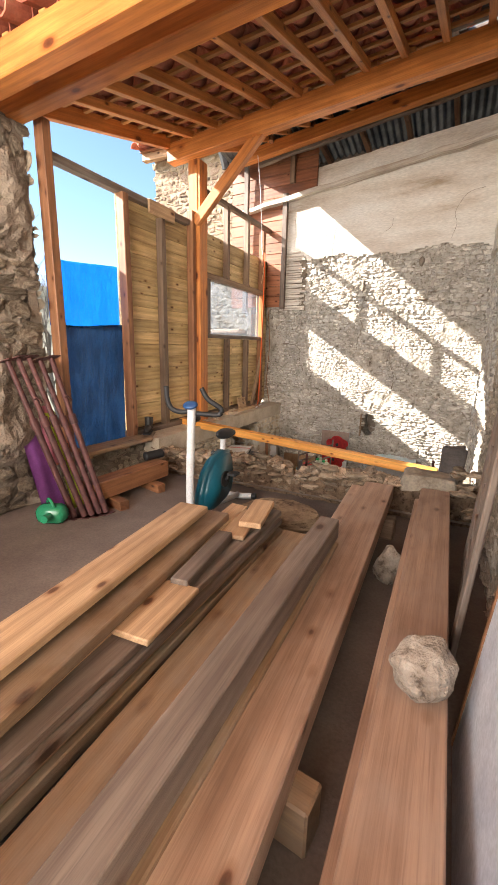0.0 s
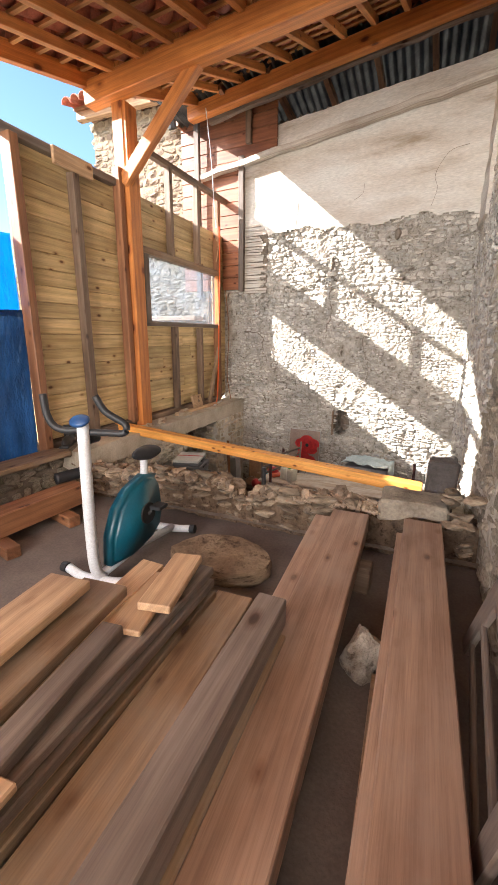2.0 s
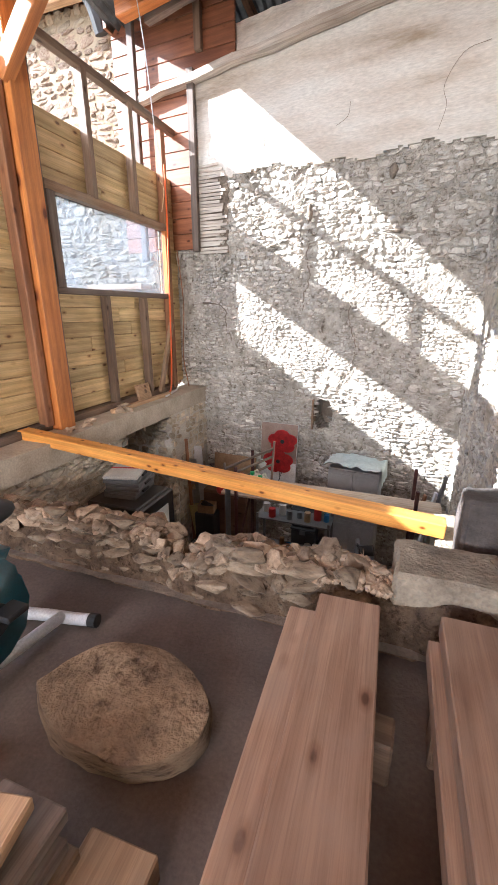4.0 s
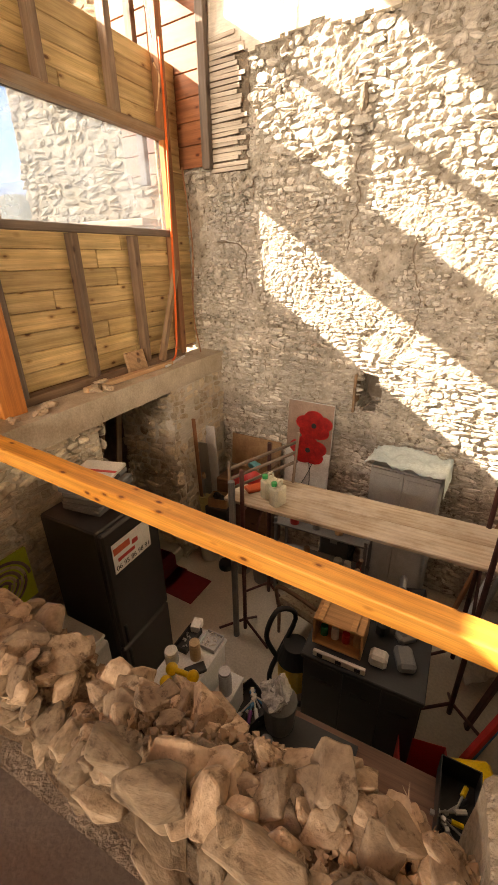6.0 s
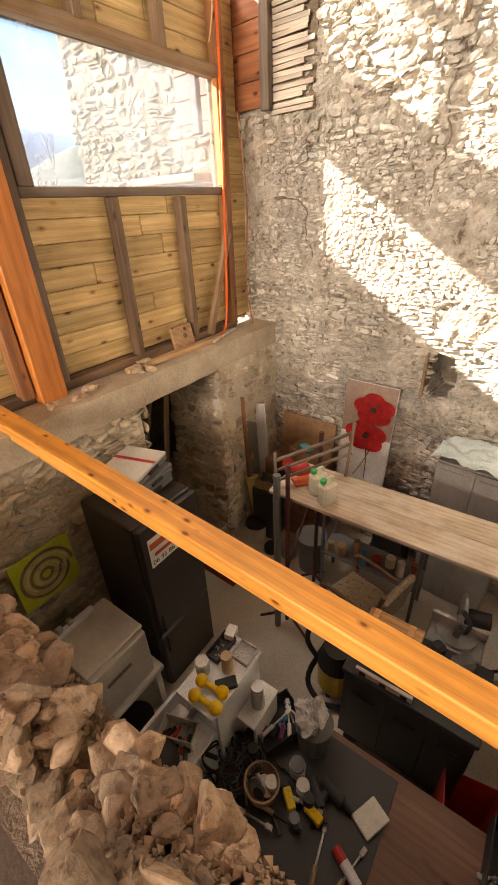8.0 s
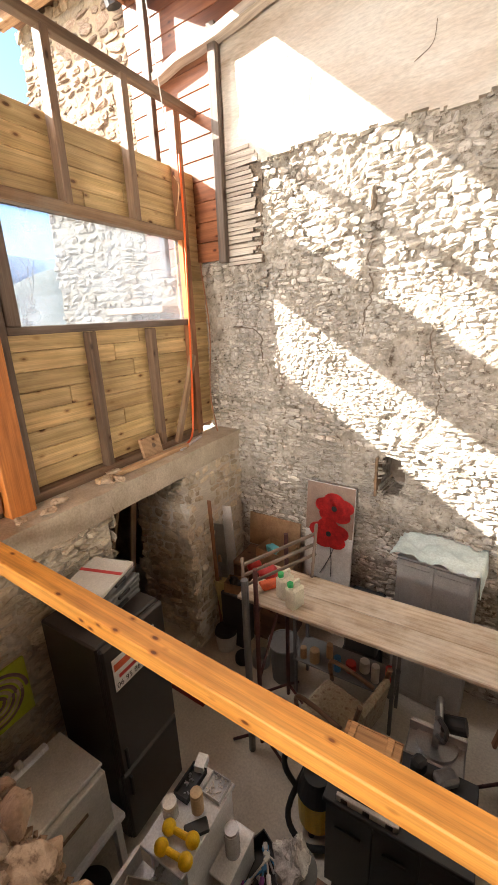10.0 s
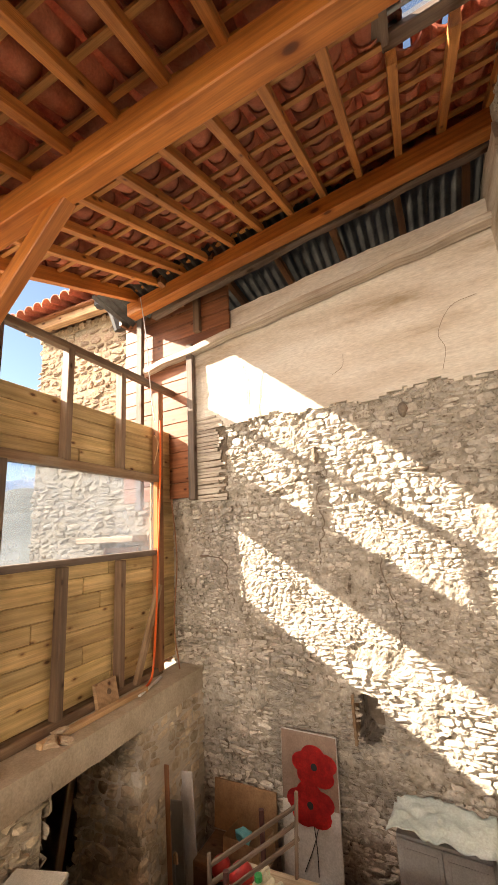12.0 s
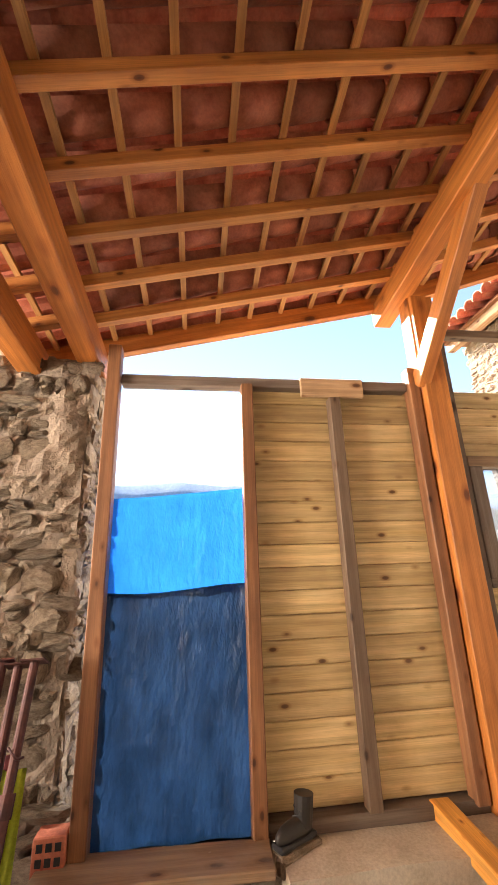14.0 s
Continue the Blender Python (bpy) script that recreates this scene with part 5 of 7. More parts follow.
for k, (at, rz) in enumerate((((-3.36, 3.93, 0.45), -60),)):
    boot = thing("boot", at, "worn black leather work boot on the stone", "boot", "", rz=rz)
    m = pose(*at, 0, 0, rz)
    bm = bmesh.new()
    bmesh.ops.create_uvsphere(bm, u_segments=16, v_segments=10, radius=1)
    for v in bm.verts:
        v.co = Vector((v.co.x * 0.13, v.co.y * 0.045, max(-0.3, v.co.z) * 0.06 + 0.04))
    part("upper", bm, LEATHER, boot, m=m, smooth=True)
    part("shaft", rod(bmesh.new(), (-0.07, 0, 0.05), (-0.085, 0, 0.19), 0.05, 14, 0.055), LEATHER, boot, m=m)
    part("sole", box(-0.135, 0.13, -0.045, 0.045, -0.008, 0.022, 0.01), BLACK, boot, m=m)
    part("laces", tube(bmesh.new(), smoothpath([(-0.01, -0.02, 0.10), (-0.03, 0.025, 0.12), (-0.03, -0.025, 0.14), (-0.04, 0.02, 0.17)]), 0.004, 5), BLACK, boot, m=m)
# flat stone under the boot
solid("slate_block", box(-0.15, 0.15, -0.07, 0.07, 0, 0.085, 0.015), LEFTSTONE, "flat grey stone under the boots", "stone", m=pose(-3.36, 3.93, 0.36, 0, 0, -60))
solid("bottle", tube(bmesh.new(), smoothpath([(-2.98, 3.42, 0.31), (-2.94, 3.52, 0.315), (-2.90, 3.62, 0.32)]), 0.05, 12), BLACK, "dark rolled bundle lying on the low beam", "bundle", smooth=True)
# cloths and mats behind the props
PURPLE = plain("purple_foam", (0.26, 0.07, 0.30), 0.8)
LIME = plain("lime_cloth", (0.52, 0.60, 0.06), 0.85)
PINK = plain("pink_cloth", (0.62, 0.22, 0.28), 0.85)
cloth("mat", ((-3.36, 2.26, 0.62), (-3.36, 2.42, 0.72), (-3.12, 2.48, 0.02), (-3.14, 2.24, 0.02)), PURPLE, "purple foam mat leaning against the wall", 1.2, 0.015, "mat", 14, None, 0.012)
cloth("towel", ((-3.30, 2.44, 0.92), (-3.30, 2.56, 0.90), (-3.00, 2.62, 0.04), (-3.02, 2.46, 0.03)), LIME, "lime yellow cloth hanging on the wall", 2.0, 0.02, "cloth", 16, None, 0.006)
cloth("towel", ((-3.33, 2.40, 0.98), (-3.33, 2.50, 0.96), (-3.20, 2.54, 0.45), (-3.22, 2.40, 0.42)), PINK, "pink cloth hanging behind the lime one", 1.5, 0.02, "cloth", 12, None, 0.006)
bricks = thing("hollow_brick", (-3.44, 2.70, 0.36), "broken hollow red brick set in the wall", "brick")
part("body", box(-3.5, -3.38, 2.60, 2.76, 0.36, 0.58, 0.006), TILE, bricks)
# black boxes on the face paint the shade inside the brick's openings
for i in range(3):
    for j in range(3):
        part("hollow", box(-3.383, -3.377, 2.62 + 0.045 * i, 2.65 + 0.045 * i, 0.40 + 0.06 * j, 0.435 + 0.06 * j), BLACK, bricks)
# ladder and panel against the right wall
ladder = thing("ladder", (0.2, 2.8, 0.0), "weathered grey wooden ladder leaning on its side by the wall", "ladder")
for dx, dz in ((0.0, 0.0),):
    a0, a1 = Vector((0.235, 3.04, 0.01)), Vector((0.20, 1.75, 1.58))
    b0, b1 = Vector((0.155, 1.98, 0.01)), Vector((0.185, 1.50, 1.55))
    beam("rail", a0, a1, 0.085, 0.028, GREYWOOD, ladder, up=(1, 0, 0.1))
    beam("rail", b0, b1, 0.085, 0.028, GREYWOOD, ladder, up=(1, 0, 0.1))
    for k in range(6):
        t = 0.1 + 0.15 * k
        beam("rung", lerp(a0, a1, t), lerp(b0, b1, t), 0.022, 0.035, GREYWOOD, ladder)
panel = thing("panel", (0.185, 0.78, 0.0), "scuffed white sheet panel leaning on the side wall", "panel")
part("sheet", box(-0.008, 0.008, -0.75, 0.75, 0, 0.95, 0.002), mottled("scuffed_white_panel", [(0.45, 0.47, 0.52), (0.70, 0.72, 0.76)], 3.0, 0.6, 0.003, 0.3), panel, m=pose(0.185, 0.78, 0.0, 0, 5, 0))
part("edge_trim", box(-0.014, 0.014, 0.751, 0.775, 0, 0.95, 0.002), BROWN, panel, "brown wooden edge", m=pose(0.185, 0.78, 0.0, 0, 5, 0))
# ---- things on the lintel and the timber wall ----
block = thing("wood_block", (-3.44, 6.90, 0.42), "pale square offcut with a drilled hole, leaning on the boards", "block")
part("body", box(-0.02, 0.02, -0.13, 0.13, 0, 0.21, 0.005), PALE, block, m=pose(-3.40, 6.62, 0.42, 0, -14, 0))
# solid dark disc paints the shade inside the drilling
part("hole", rod(bmesh.new(), (0.0195, 0.02, 0.11), (0.0215, 0.02, 0.11), 0.025, 14), STUD, block, "dark disc painting the drilled hole's shade", m=pose(-3.40, 6.62, 0.42, 0, -14, 0))
tagged(beam("batten", (-3.32, 5.85, 0.445), (-3.28, 7.0, 0.445), 0.06, 0.045, PALE, None), "pale batten lying along the lintel", "batten")
tagged(beam("white_strip", (-3.24, 6.85, 0.435), (-3.36, 7.35, 0.435), 0.03, 0.02, WHITE, None), "white plastic strip on the lintel", "strip")
for k, (x, y, s) in enumerate(((-3.27, 5.92, 0.075), (-3.22, 6.0, 0.06), (-3.30, 6.02, 0.05), (-3.30, 5.45, 0.07), (-3.22, 5.34, 0.06), (-3.25, 5.15, 0.05))):
    rock("stone", (x, y, 0.42 if k != 2 else 0.47), (s * 1.3, s, s * 0.5), 320 + k, TANSTONE, "small rough stone lying on the lintel", 30 * k, 3)
STRAP = plain("orange_strap", (0.80, 0.13, 0.02), 0.5)
strap = thing("strap", (-3.40, 7.40, 3.0), "bright orange lashing strap hanging down the stud", "strap")
part("webbing", tube(bmesh.new(), smoothpath([(-3.41, 7.42, 3.25), (-3.40, 7.40, 2.6), (-3.40, 7.36, 1.8), (-3.39, 7.30, 1.0), (-3.38, 7.24, 0.55), (-3.34, 7.10, 0.44), (-3.28, 6.8, 0.45)]), 0.012, 6), STRAP, strap)
part("loop", tube(bmesh.new(), smoothpath([(-3.42, 7.32, 3.05), (-3.40, 7.36, 2.98), (-3.40, 7.34, 2.85), (-3.41, 7.30, 2.70)]), 0.006, 6), PALE, strap, "pale cord")
solid("cable", tube(bmesh.new(), smoothpath([(-3.42, 7.05, 4.72), (-3.40, 7.12, 4.3), (-3.38, 7.15, 3.9), (-3.39, 7.22, 3.5), (-3.40, 7.30, 3.2)]), 0.006, 6), WHITE, "white cord hanging from the purlin", "cord")
solid("cable", tube(bmesh.new(), smoothpath([(-3.40, 7.62, 2.3), (-3.36, 7.66, 1.6), (-3.38, 7.62, 0.9), (-3.30, 7.60, 0.44)]), 0.008, 6), BROWN, "thin brown cable hanging in the corner", "cable")

# ---- fridge corner ----
FRIDGE = plain("dark_fridge_enamel", (0.035, 0.03, 0.028), 0.3)
CREAM = plain("worn_white_enamel", (0.62, 0.60, 0.55), 0.4)
SIGN = plain("white_sign", (0.80, 0.80, 0.78), 0.5)
RED = plain("red_paint", (0.50, 0.03, 0.03), 0.5)
fridge = thing("fridge", (-2.76, 5.28, FLOOR2), "tall dark fridge freezer on the concrete floor", "fridge")
part("body", box(-3.05, -2.49, 5.02, 5.58, FLOOR2 + 0.03, -0.215, 0.012), FRIDGE, fridge)
for z0, z1, zh in ((FLOOR2 + 0.06, -1.30, -1.42), (-1.285, -0.22, -1.16)):
    d = part("door", box(-2.487, -2.435, 5.022, 5.578, z0, z1, 0.015), FRIDGE, fridge)
    part("handle", box(-2.436, -2.415, 5.06, 5.085, zh - 0.09, zh + 0.09, 0.006), BLACK, d, "recessed black grip")
part("plinth", box(-3.04, -2.50, 5.04, 5.56, FLOOR2, FLOOR2 + 0.03), BLACK, fridge)
sign = thing("sign", (-2.431, 5.27, -0.46), "white card with red bands and phone number on fridge", "sign")
m = pose(-2.432, 5.27, -0.46, 0, 0, 0)
part("card", box(-0.0015, 0.0015, -0.19, 0.19, -0.125, 0.125), SIGN, sign, m=m)
part("band", box(0.0016, 0.0026, -0.15, 0.02, -0.04, -0.01), RED, sign, "red band", m=m)
part("band", box(0.0016, 0.0026, -0.18, -0.02, 0.03, 0.085), plain("orange_red", (0.6, 0.10, 0.04)), sign, "orange red band", m=m)
part("mark", box(0.0016, 0.0026, 0.0, 0.06, 0.01, 0.05), RED, sign, "red mark", m=m)
cu = bpy.data.curves.new("phone_number", "FONT")
cu.body, cu.size, cu.extrude, cu.align_x = "06 95 86 98 91", 0.058, 0.0006, "CENTER"
cu.materials.append(BLACK)
txt = new("phone_number", cu)
hang(txt, sign, m @ pose(0.0025, 0, -0.105, 90, 0, 90))
GREYCASE = plain("grey_plastic", (0.16, 0.165, 0.17), 0.5)
for k, (z, s) in enumerate(((-0.215, 0.0), (-0.135, 0.02), (-0.06, -0.015))):
    case = thing("tool_case", (-2.80, 5.36, z), "flat grey plastic tool case stacked on the fridge", "case", "stacked cases", rz=6 + 5 * k)
    m = pose(-2.80 + s, 5.36, z, 0, 0, 6 + 5 * k)
    part("body", box(-0.17, 0.17, -0.20, 0.20, 0.0, 0.04, 0.008), GREYCASE, case, m=m)
    part("lid", box(-0.17, 0.17, -0.20, 0.20, 0.042, 0.074, 0.008), GREYCASE if k < 2 else CREAM, case, m=m)
    part("handle", box(0.165, 0.185, -0.06, 0.06, 0.025, 0.05, 0.004), BLACK, case, m=m)
    if k == 2:
        part("stripe", box(-0.17, 0.17, 0.02, 0.05, 0.0745, 0.0765), RED, case, "red stripe", m=m)
freezer = thing("freezer", (-2.65, 4.67, FLOOR2 + 0.5), "small worn white freezer on a white stand", "freezer")
part("body", box(-2.87, -2.45, 4.43, 4.89, -1.48, -1.01, 0.01), CREAM, freezer)
part("top", box(-2.875, -2.44, 4.425, 4.895, -1.009, -0.985, 0.006), CREAM, freezer)
d = part("door", box(-2.449, -2.405, 4.435, 4.885, -1.47, -1.02, 0.008), CREAM, freezer)
part("handle", box(-2.406, -2.395, 4.52, 4.72, -1.19, -1.165, 0.003), STUD, d, "dark handle strip")
stand = thing("stand", (-2.65, 4.67, FLOOR2), "low white painted stand carrying the freezer", "stand")
part("top", box(-2.90, -2.38, 4.40, 4.95, -1.53, -1.482, 0.006), WHITE, stand)
for x in (-2.87, -2.43):
    for y in (4.43, 4.90):
        part("leg", box(x - 0.025, x + 0.025, y - 0.025, y + 0.025, FLOOR2, -1.531, 0.004), WHITE, stand)
solid("scale", rod(bmesh.new(), (-2.5, 4.66, FLOOR2), (-2.5, 4.66, FLOOR2 + 0.05), 0.15, 24), BLACK, "flat black round base on the floor", "base")
strip = thing("power_strip", (-2.84, 4.60, -0.985), "white socket strip with plugs and a black cable on the freezer", "power strip")
part("body", box(-2.87, -2.82, 4.46, 4.78, -0.985, -0.945, 0.006), WHITE, strip)
for y in (4.52, 4.60):
    part("plug", box(-2.865, -2.825, y - 0.02, y + 0.02, -0.944, -0.90, 0.006), CREAM, strip)
part("cable", tube(bmesh.new(), smoothpath([(-2.85, 4.46, -0.95), (-2.92, 4.40, -0.86), (-2.98, 4.42, -1.0), (-3.0, 4.44, -1.4)]), 0.008, 6), BLACK, strip)
# spiral painting
LIMEPAINT = plain("lime_canvas", (0.42, 0.48, 0.03), 0.7)
SPIRAL = mottled("violet_paint", [(0.10, 0.05, 0.06), (0.22, 0.14, 0.13)], 8.0, 0.6)
painting = thing("painting", (-3.13, 4.67, -0.66), "lime green canvas with a violet spiral hanging on the stones", "painting")
m = pose(-3.12, 4.67, -0.66, 0, 0, 0)
part("canvas", box(-0.012, 0.012, -0.22, 0.22, -0.22, 0.22, 0.003), LIMEPAINT, painting, m=m)
for k in range(5):
    r = 0.20 - 0.038 * k
    part("ring", tube(bmesh.new(), [(0.014, r * math.cos(t * 0.2) * (1 - 0.006 * t), r * math.sin(t * 0.2) * (1 - 0.006 * t)) for t in range(33)], 0.0125, 5), SPIRAL if k % 2 == 0 else TANSTONE, painting, m=m @ pose(0.008, 0, 0) @ Matrix.Diagonal((0.35, 1, 1, 1)))
solid("red_board", box(-0.012, 0.012, -0.3, 0.12, 0, 0.75, 0.004), RED, "dark red board leaning by the wall", "board", m=pose(-3.08, 4.42, FLOOR2, 0, -3, 0))
solid("crate_low", box(-3.1, -2.9, 4.3, 4.62, FLOOR2, -1.3, 0.01), GREYCASE, "grey box behind the freezer", "box")
mat_red = plain("red_rug", (0.20, 0.015, 0.02), 0.95)
solid("rug", box(-0.27, 0.27, -0.20, 0.20, 0, 0.012, 0.004), mat_red, "dark red rug on the concrete floor", "rug", m=pose(-2.93, 6.38, FLOOR2, 0, 0, -3))
bm = bmesh.new()
fold = [(-3.95, -1.812), (-3.24, -1.812), (-3.185, -1.83), (-3.183, -1.97), (-3.15, -1.988), (-3.02, -1.988)]
row = [[bm.verts.new((x, y, z)) for x, z in fold] for y in (6.24, 6.60)]
for k in range(len(fold) - 1):
    bm.faces.new((row[0][k], row[0][k + 1], row[1][k + 1], row[1][k]))
bmesh.ops.solidify(bm, geom=bm.faces[:], thickness=0.008)
solid("rug", bm, mat_red, "dark red runner draped over the step in the low doorway", "rug")

# ---- white shelf with clutter ----
shelf = thing("shelf_unit", (-1.68, 4.75, FLOOR2), "white shelf unit crowded with tools", "shelf")
part("top_board", box(-1.785, -1.52, 4.615, 5.07, -0.745, -0.725, 0.003), WHITE, shelf)
part("upright", box(-1.78, -1.76, 4.66, 5.05, FLOOR2, -0.745), WHITE, shelf)
part("upright", box(-1.55, -1.53, 4.66, 5.05, FLOOR2, -0.745), WHITE, shelf)
part("lower_board", box(-1.84, -1.555, 4.30, 4.655, -0.98, -0.96, 0.003), WHITE, shelf)
part("side_board", box(-1.525, -1.40, 4.80, 5.06, -1.02, -1.0, 0.003), WHITE, shelf)
part("bottom_board", box(-1.755, -1.555, 4.67, 5.04, -1.62, -1.60, 0.003), WHITE, shelf)
part("side_upright", box(-1.42, -1.405, 4.82, 5.05, FLOOR2, -1.021), WHITE, shelf)
part("low_upright", box(-1.862, -1.842, 4.32, 4.655, FLOOR2, -0.86), WHITE, shelf)
YEL = plain("yellow_vinyl", (0.80, 0.52, 0.01), 0.35)
for k, (x, y, rz) in enumerate(((-1.62, 4.735, 6), (-1.60, 4.655, 6))):
    db = thing("dumbbell", (x, y, -0.725), "yellow vinyl dumbbell on the white shelf", "dumbbell", "pair of dumbbells", rz=rz)
    m = pose(x, y, -0.725, 0, 0, rz)
    part("grip", rod(bmesh.new(), (-0.06, 0, 0.036), (0.06, 0, 0.036), 0.016, 12), YEL, db, m=m)
    for s in (-1, 1):
        bm = bmesh.new()
        bmesh.ops.create_icosphere(bm, subdivisions=2, radius=0.037)
        part("head", bm, YEL, db, m=m @ pose(s * 0.068, 0, 0.036), smooth=True)


def can(name, x, y, z, r, h, mat, label, lid=None, category="jar"):
    t = thing(name, (x, y, z), label, category)
    part("body", rod(bmesh.new(), (x, y, z), (x, y, z + h), r, 20), mat, t)
    part("lid", rod(bmesh.new(), (x, y, z + h), (x, y, z + h + 0.018), r * 0.94, 20), lid or mat, t)
    return t


def tub(name, at, size, mat, label, category, rz=0.0, wall=0.006, z=0.0):
    """An open box with thin walls."""
    t = thing(name, at, label, category, rz=rz)
    w, d, h = size
    m = pose(*at, 0, 0, rz)
    part("base", box(-w / 2, w / 2, -d / 2, d / 2, 0, wall), mat, t, m=m)
    for x0, x1, y0, y1 in ((-w / 2, w / 2, -d / 2, -d / 2 + wall), (-w / 2, w / 2, d / 2 - wall, d / 2), (-w / 2, -w / 2 + wall, -d / 2 + wall, d / 2 - wall), (w / 2 - wall, w / 2, -d / 2 + wall, d / 2 - wall)):
        part("side", box(x0, x1, y0, y1, wall, h, 0.001), mat, t, m=m)
    return t


CLEAR = plain("clear_plastic", (0.55, 0.58, 0.60), 0.15)
KRAFT = plain("kraft_card", (0.45, 0.30, 0.17), 0.8)
STEEL = plain("scuffed_steel", (0.42, 0.42, 0.43), 0.35, 0.9)
BLUE = plain("blue_plastic", (0.03, 0.20, 0.42), 0.45)
can("jar", -1.735, 4.79, -0.725, 0.04, 0.075, CLEAR, "clear jar with a pale lid on the shelf", CREAM)
can("jar", -1.625, 4.875, -0.725, 0.033, 0.11, plain("tan_pot", (0.5, 0.36, 0.2)), "tan cardboard canister on the shelf")
can("bottle", -1.46, 4.93, -1.0, 0.04, 0.17, CLEAR, "clear plastic bottle with a steel cap", STEEL, "bottle")
tub("screw_tray", (-1.73, 4.95, -0.725), (0.09, 0.18, 0.04), BLACK, "black tray of dark fittings", "tray", 0)
tub("screw_tray", (-1.595, 5.0, -0.725), (0.12, 0.12, 0.03), CLEAR, "clear tray of small steel screws", "tray", 0)
rnd = random.Random(12)
for x, y, z, n, mat in ((-1.73, 4.95, -0.719, 16, STEEL), (-1.595, 5.0, -0.719, 40, CREAM)):
    pile = bmesh.new()
    for _ in range(n):
        a = Vector((x + rnd.uniform(-0.035, 0.035), y + rnd.uniform(-0.06, 0.06), z + rnd.uniform(0.004, 0.018)))
        rod(pile, a, a + Vector((rnd.uniform(-0.015, 0.015), rnd.uniform(-0.015, 0.015), 0.003)), 0.004, 6)
    solid("screws", pile, mat, "loose heap of small steel fittings", "screws", "stuff")
solid("paper_box", box(-0.03, 0.03, -0.04, 0.04, 0, 0.05, 0.002), SIGN, "small white printed box", "box", m=pose(-1.735, 5.055, -0.725, 0, 0, 15))
solid("phone", box(-0.035, 0.035, -0.06, 0.06, 0, 0.02, 0.006), BLACK, "flat black case on the white shelf", "case", m=pose(-1.575, 4.80, -0.725, 0, 0, -40))


def tool(at, length, rz, mat, grip, label, tilt=0.0):
    """A hand tool: a shank with a grip and a head."""
    t = thing("hand_tool", at, label, "tool", "loose hand tools", rz=rz)
    m = pose(*at, 0, tilt, rz)
    part("shank", rod(bmesh.new(), (0, 0, 0.012), (length * 0.6, 0, 0.012), 0.006, 8), mat, t, m=m)
    part("grip", rod(bmesh.new(), (-length * 0.4, 0, 0.013), (0, 0, 0.013), 0.013, 8), grip, t, m=m)
    part("head", box(length * 0.55, length * 0.72, -0.012, 0.012, 0.002, 0.022, 0.002), mat, t, m=m)


for k in range(9):
    tool((-1.78 + 0.018 * k, 4.50 + 0.02 * (k % 4), -0.955 + 0.008 * (k % 3)), 0.2, 60 + 9 * k, STEEL, RED if k % 3 == 0 else BLACK, "small screwdriver or pliers lying on the shelf")
tub("tool_box", (-1.71, 4.53, -0.96), (0.2, 0.11, 0.09), CREAM, "white plastic tool box full of pliers", "box", 20)
b = bmesh.new()
bmesh.ops.create_uvsphere(b, u_segments=20, v_segments=12, radius=0.10)
for v in b.verts:
    v.co.z = max(v.co.z, -0.04) * 0.9
solid("dust_mask", b, BLACK, "round black visor lying on the shelf", "mask", m=pose(-1.70, 4.38, -0.92), smooth=True)
for k in range(4):
    r = 0.07 - 0.006 * k
    solid("cable_coil", tube(bmesh.new(), [(r * math.cos(t * 0.35) + 0.01 * math.sin(t), r * math.sin(t * 0.35), 0.012 + 0.0015 * t) for t in range(40)], 0.006, 6), BLACK, "coiled black rubber cable on the shelf", "cable", m=pose(-1.55 + 0.06 * k, 4.62 + 0.07 * (k % 2), -1.20), group="coiled cables")

# ---- low table with black and brown boards ----
SLATE = plain("black_panel", (0.03, 0.032, 0.036), 0.5)
low = thing("work_table", (-0.9, 5.0, FLOOR2), "low work table topped with a black and a brown board", "table")
part("black_board", box(-1.36, -0.66, 4.45, 5.12, -1.2335, -1.225, 0.002), SLATE, low)
part("brown_board", box(-1.51, 0.0, 4.42, 5.16, -1.262, -1.234, 0.003), wood("brown_board_wood", (0.22, 0.11, 0.07), (0.14, 0.07, 0.045), 0.5), low)
for x in (-1.46, -0.15):
    for y in (4.5, 5.1):
        part("leg", box(x - 0.03, x + 0.03, y - 0.03, y + 0.03, FLOOR2, -1.263), BROWN, low)
tub("tray", (-1.36, 4.98, -1.225), (0.24, 0.30, 0.09), BLACK, "black tray full of brushes and tubes", "tray", -25)
for k in range(9):
    tool((-1.42 + 0.025 * k, 4.90 + 0.022 * k, -1.20 + 0.006 * (k % 3)), 0.2, 40 + 17 * k, (STEEL, BLUE, CREAM)[k % 3], (BLACK, PURPLE, WHITE)[k % 3], "brush or tube lying in the black tray")
bag = thing("wrapped_bucket", (-1.14, 5.03, -1.225), "bucket wrapped in crumpled clear plastic", "bucket")
part("bucket", rod(bmesh.new(), (-1.14, 5.03, -1.225), (-1.14, 5.03, -1.0), 0.09, 22, 0.11), GREYCASE, bag)
b = blob(501, (0.125, 0.125, 0.11), 0.25, 4, 10)
for v in b.verts:
    v.co += noise.noise_vector(v.co * 25) * 0.014
part("wrapping", b, mottled("crumpled_plastic", [(0.35, 0.34, 0.32), (0.62, 0.61, 0.58)], 16.0, 0.12, 0.01, 0.8, 50.0), bag, "crumpled clear plastic", m=pose(-1.14, 5.03, -0.96))
can("paint_pot", -1.14, 4.84, -1.225, 0.045, 0.09, CREAM, "small white pot on the board", GREYCASE, "pot")
basket = thing("basket", (-1.26, 4.66, -1.225), "round wicker basket of odds and ends", "basket")
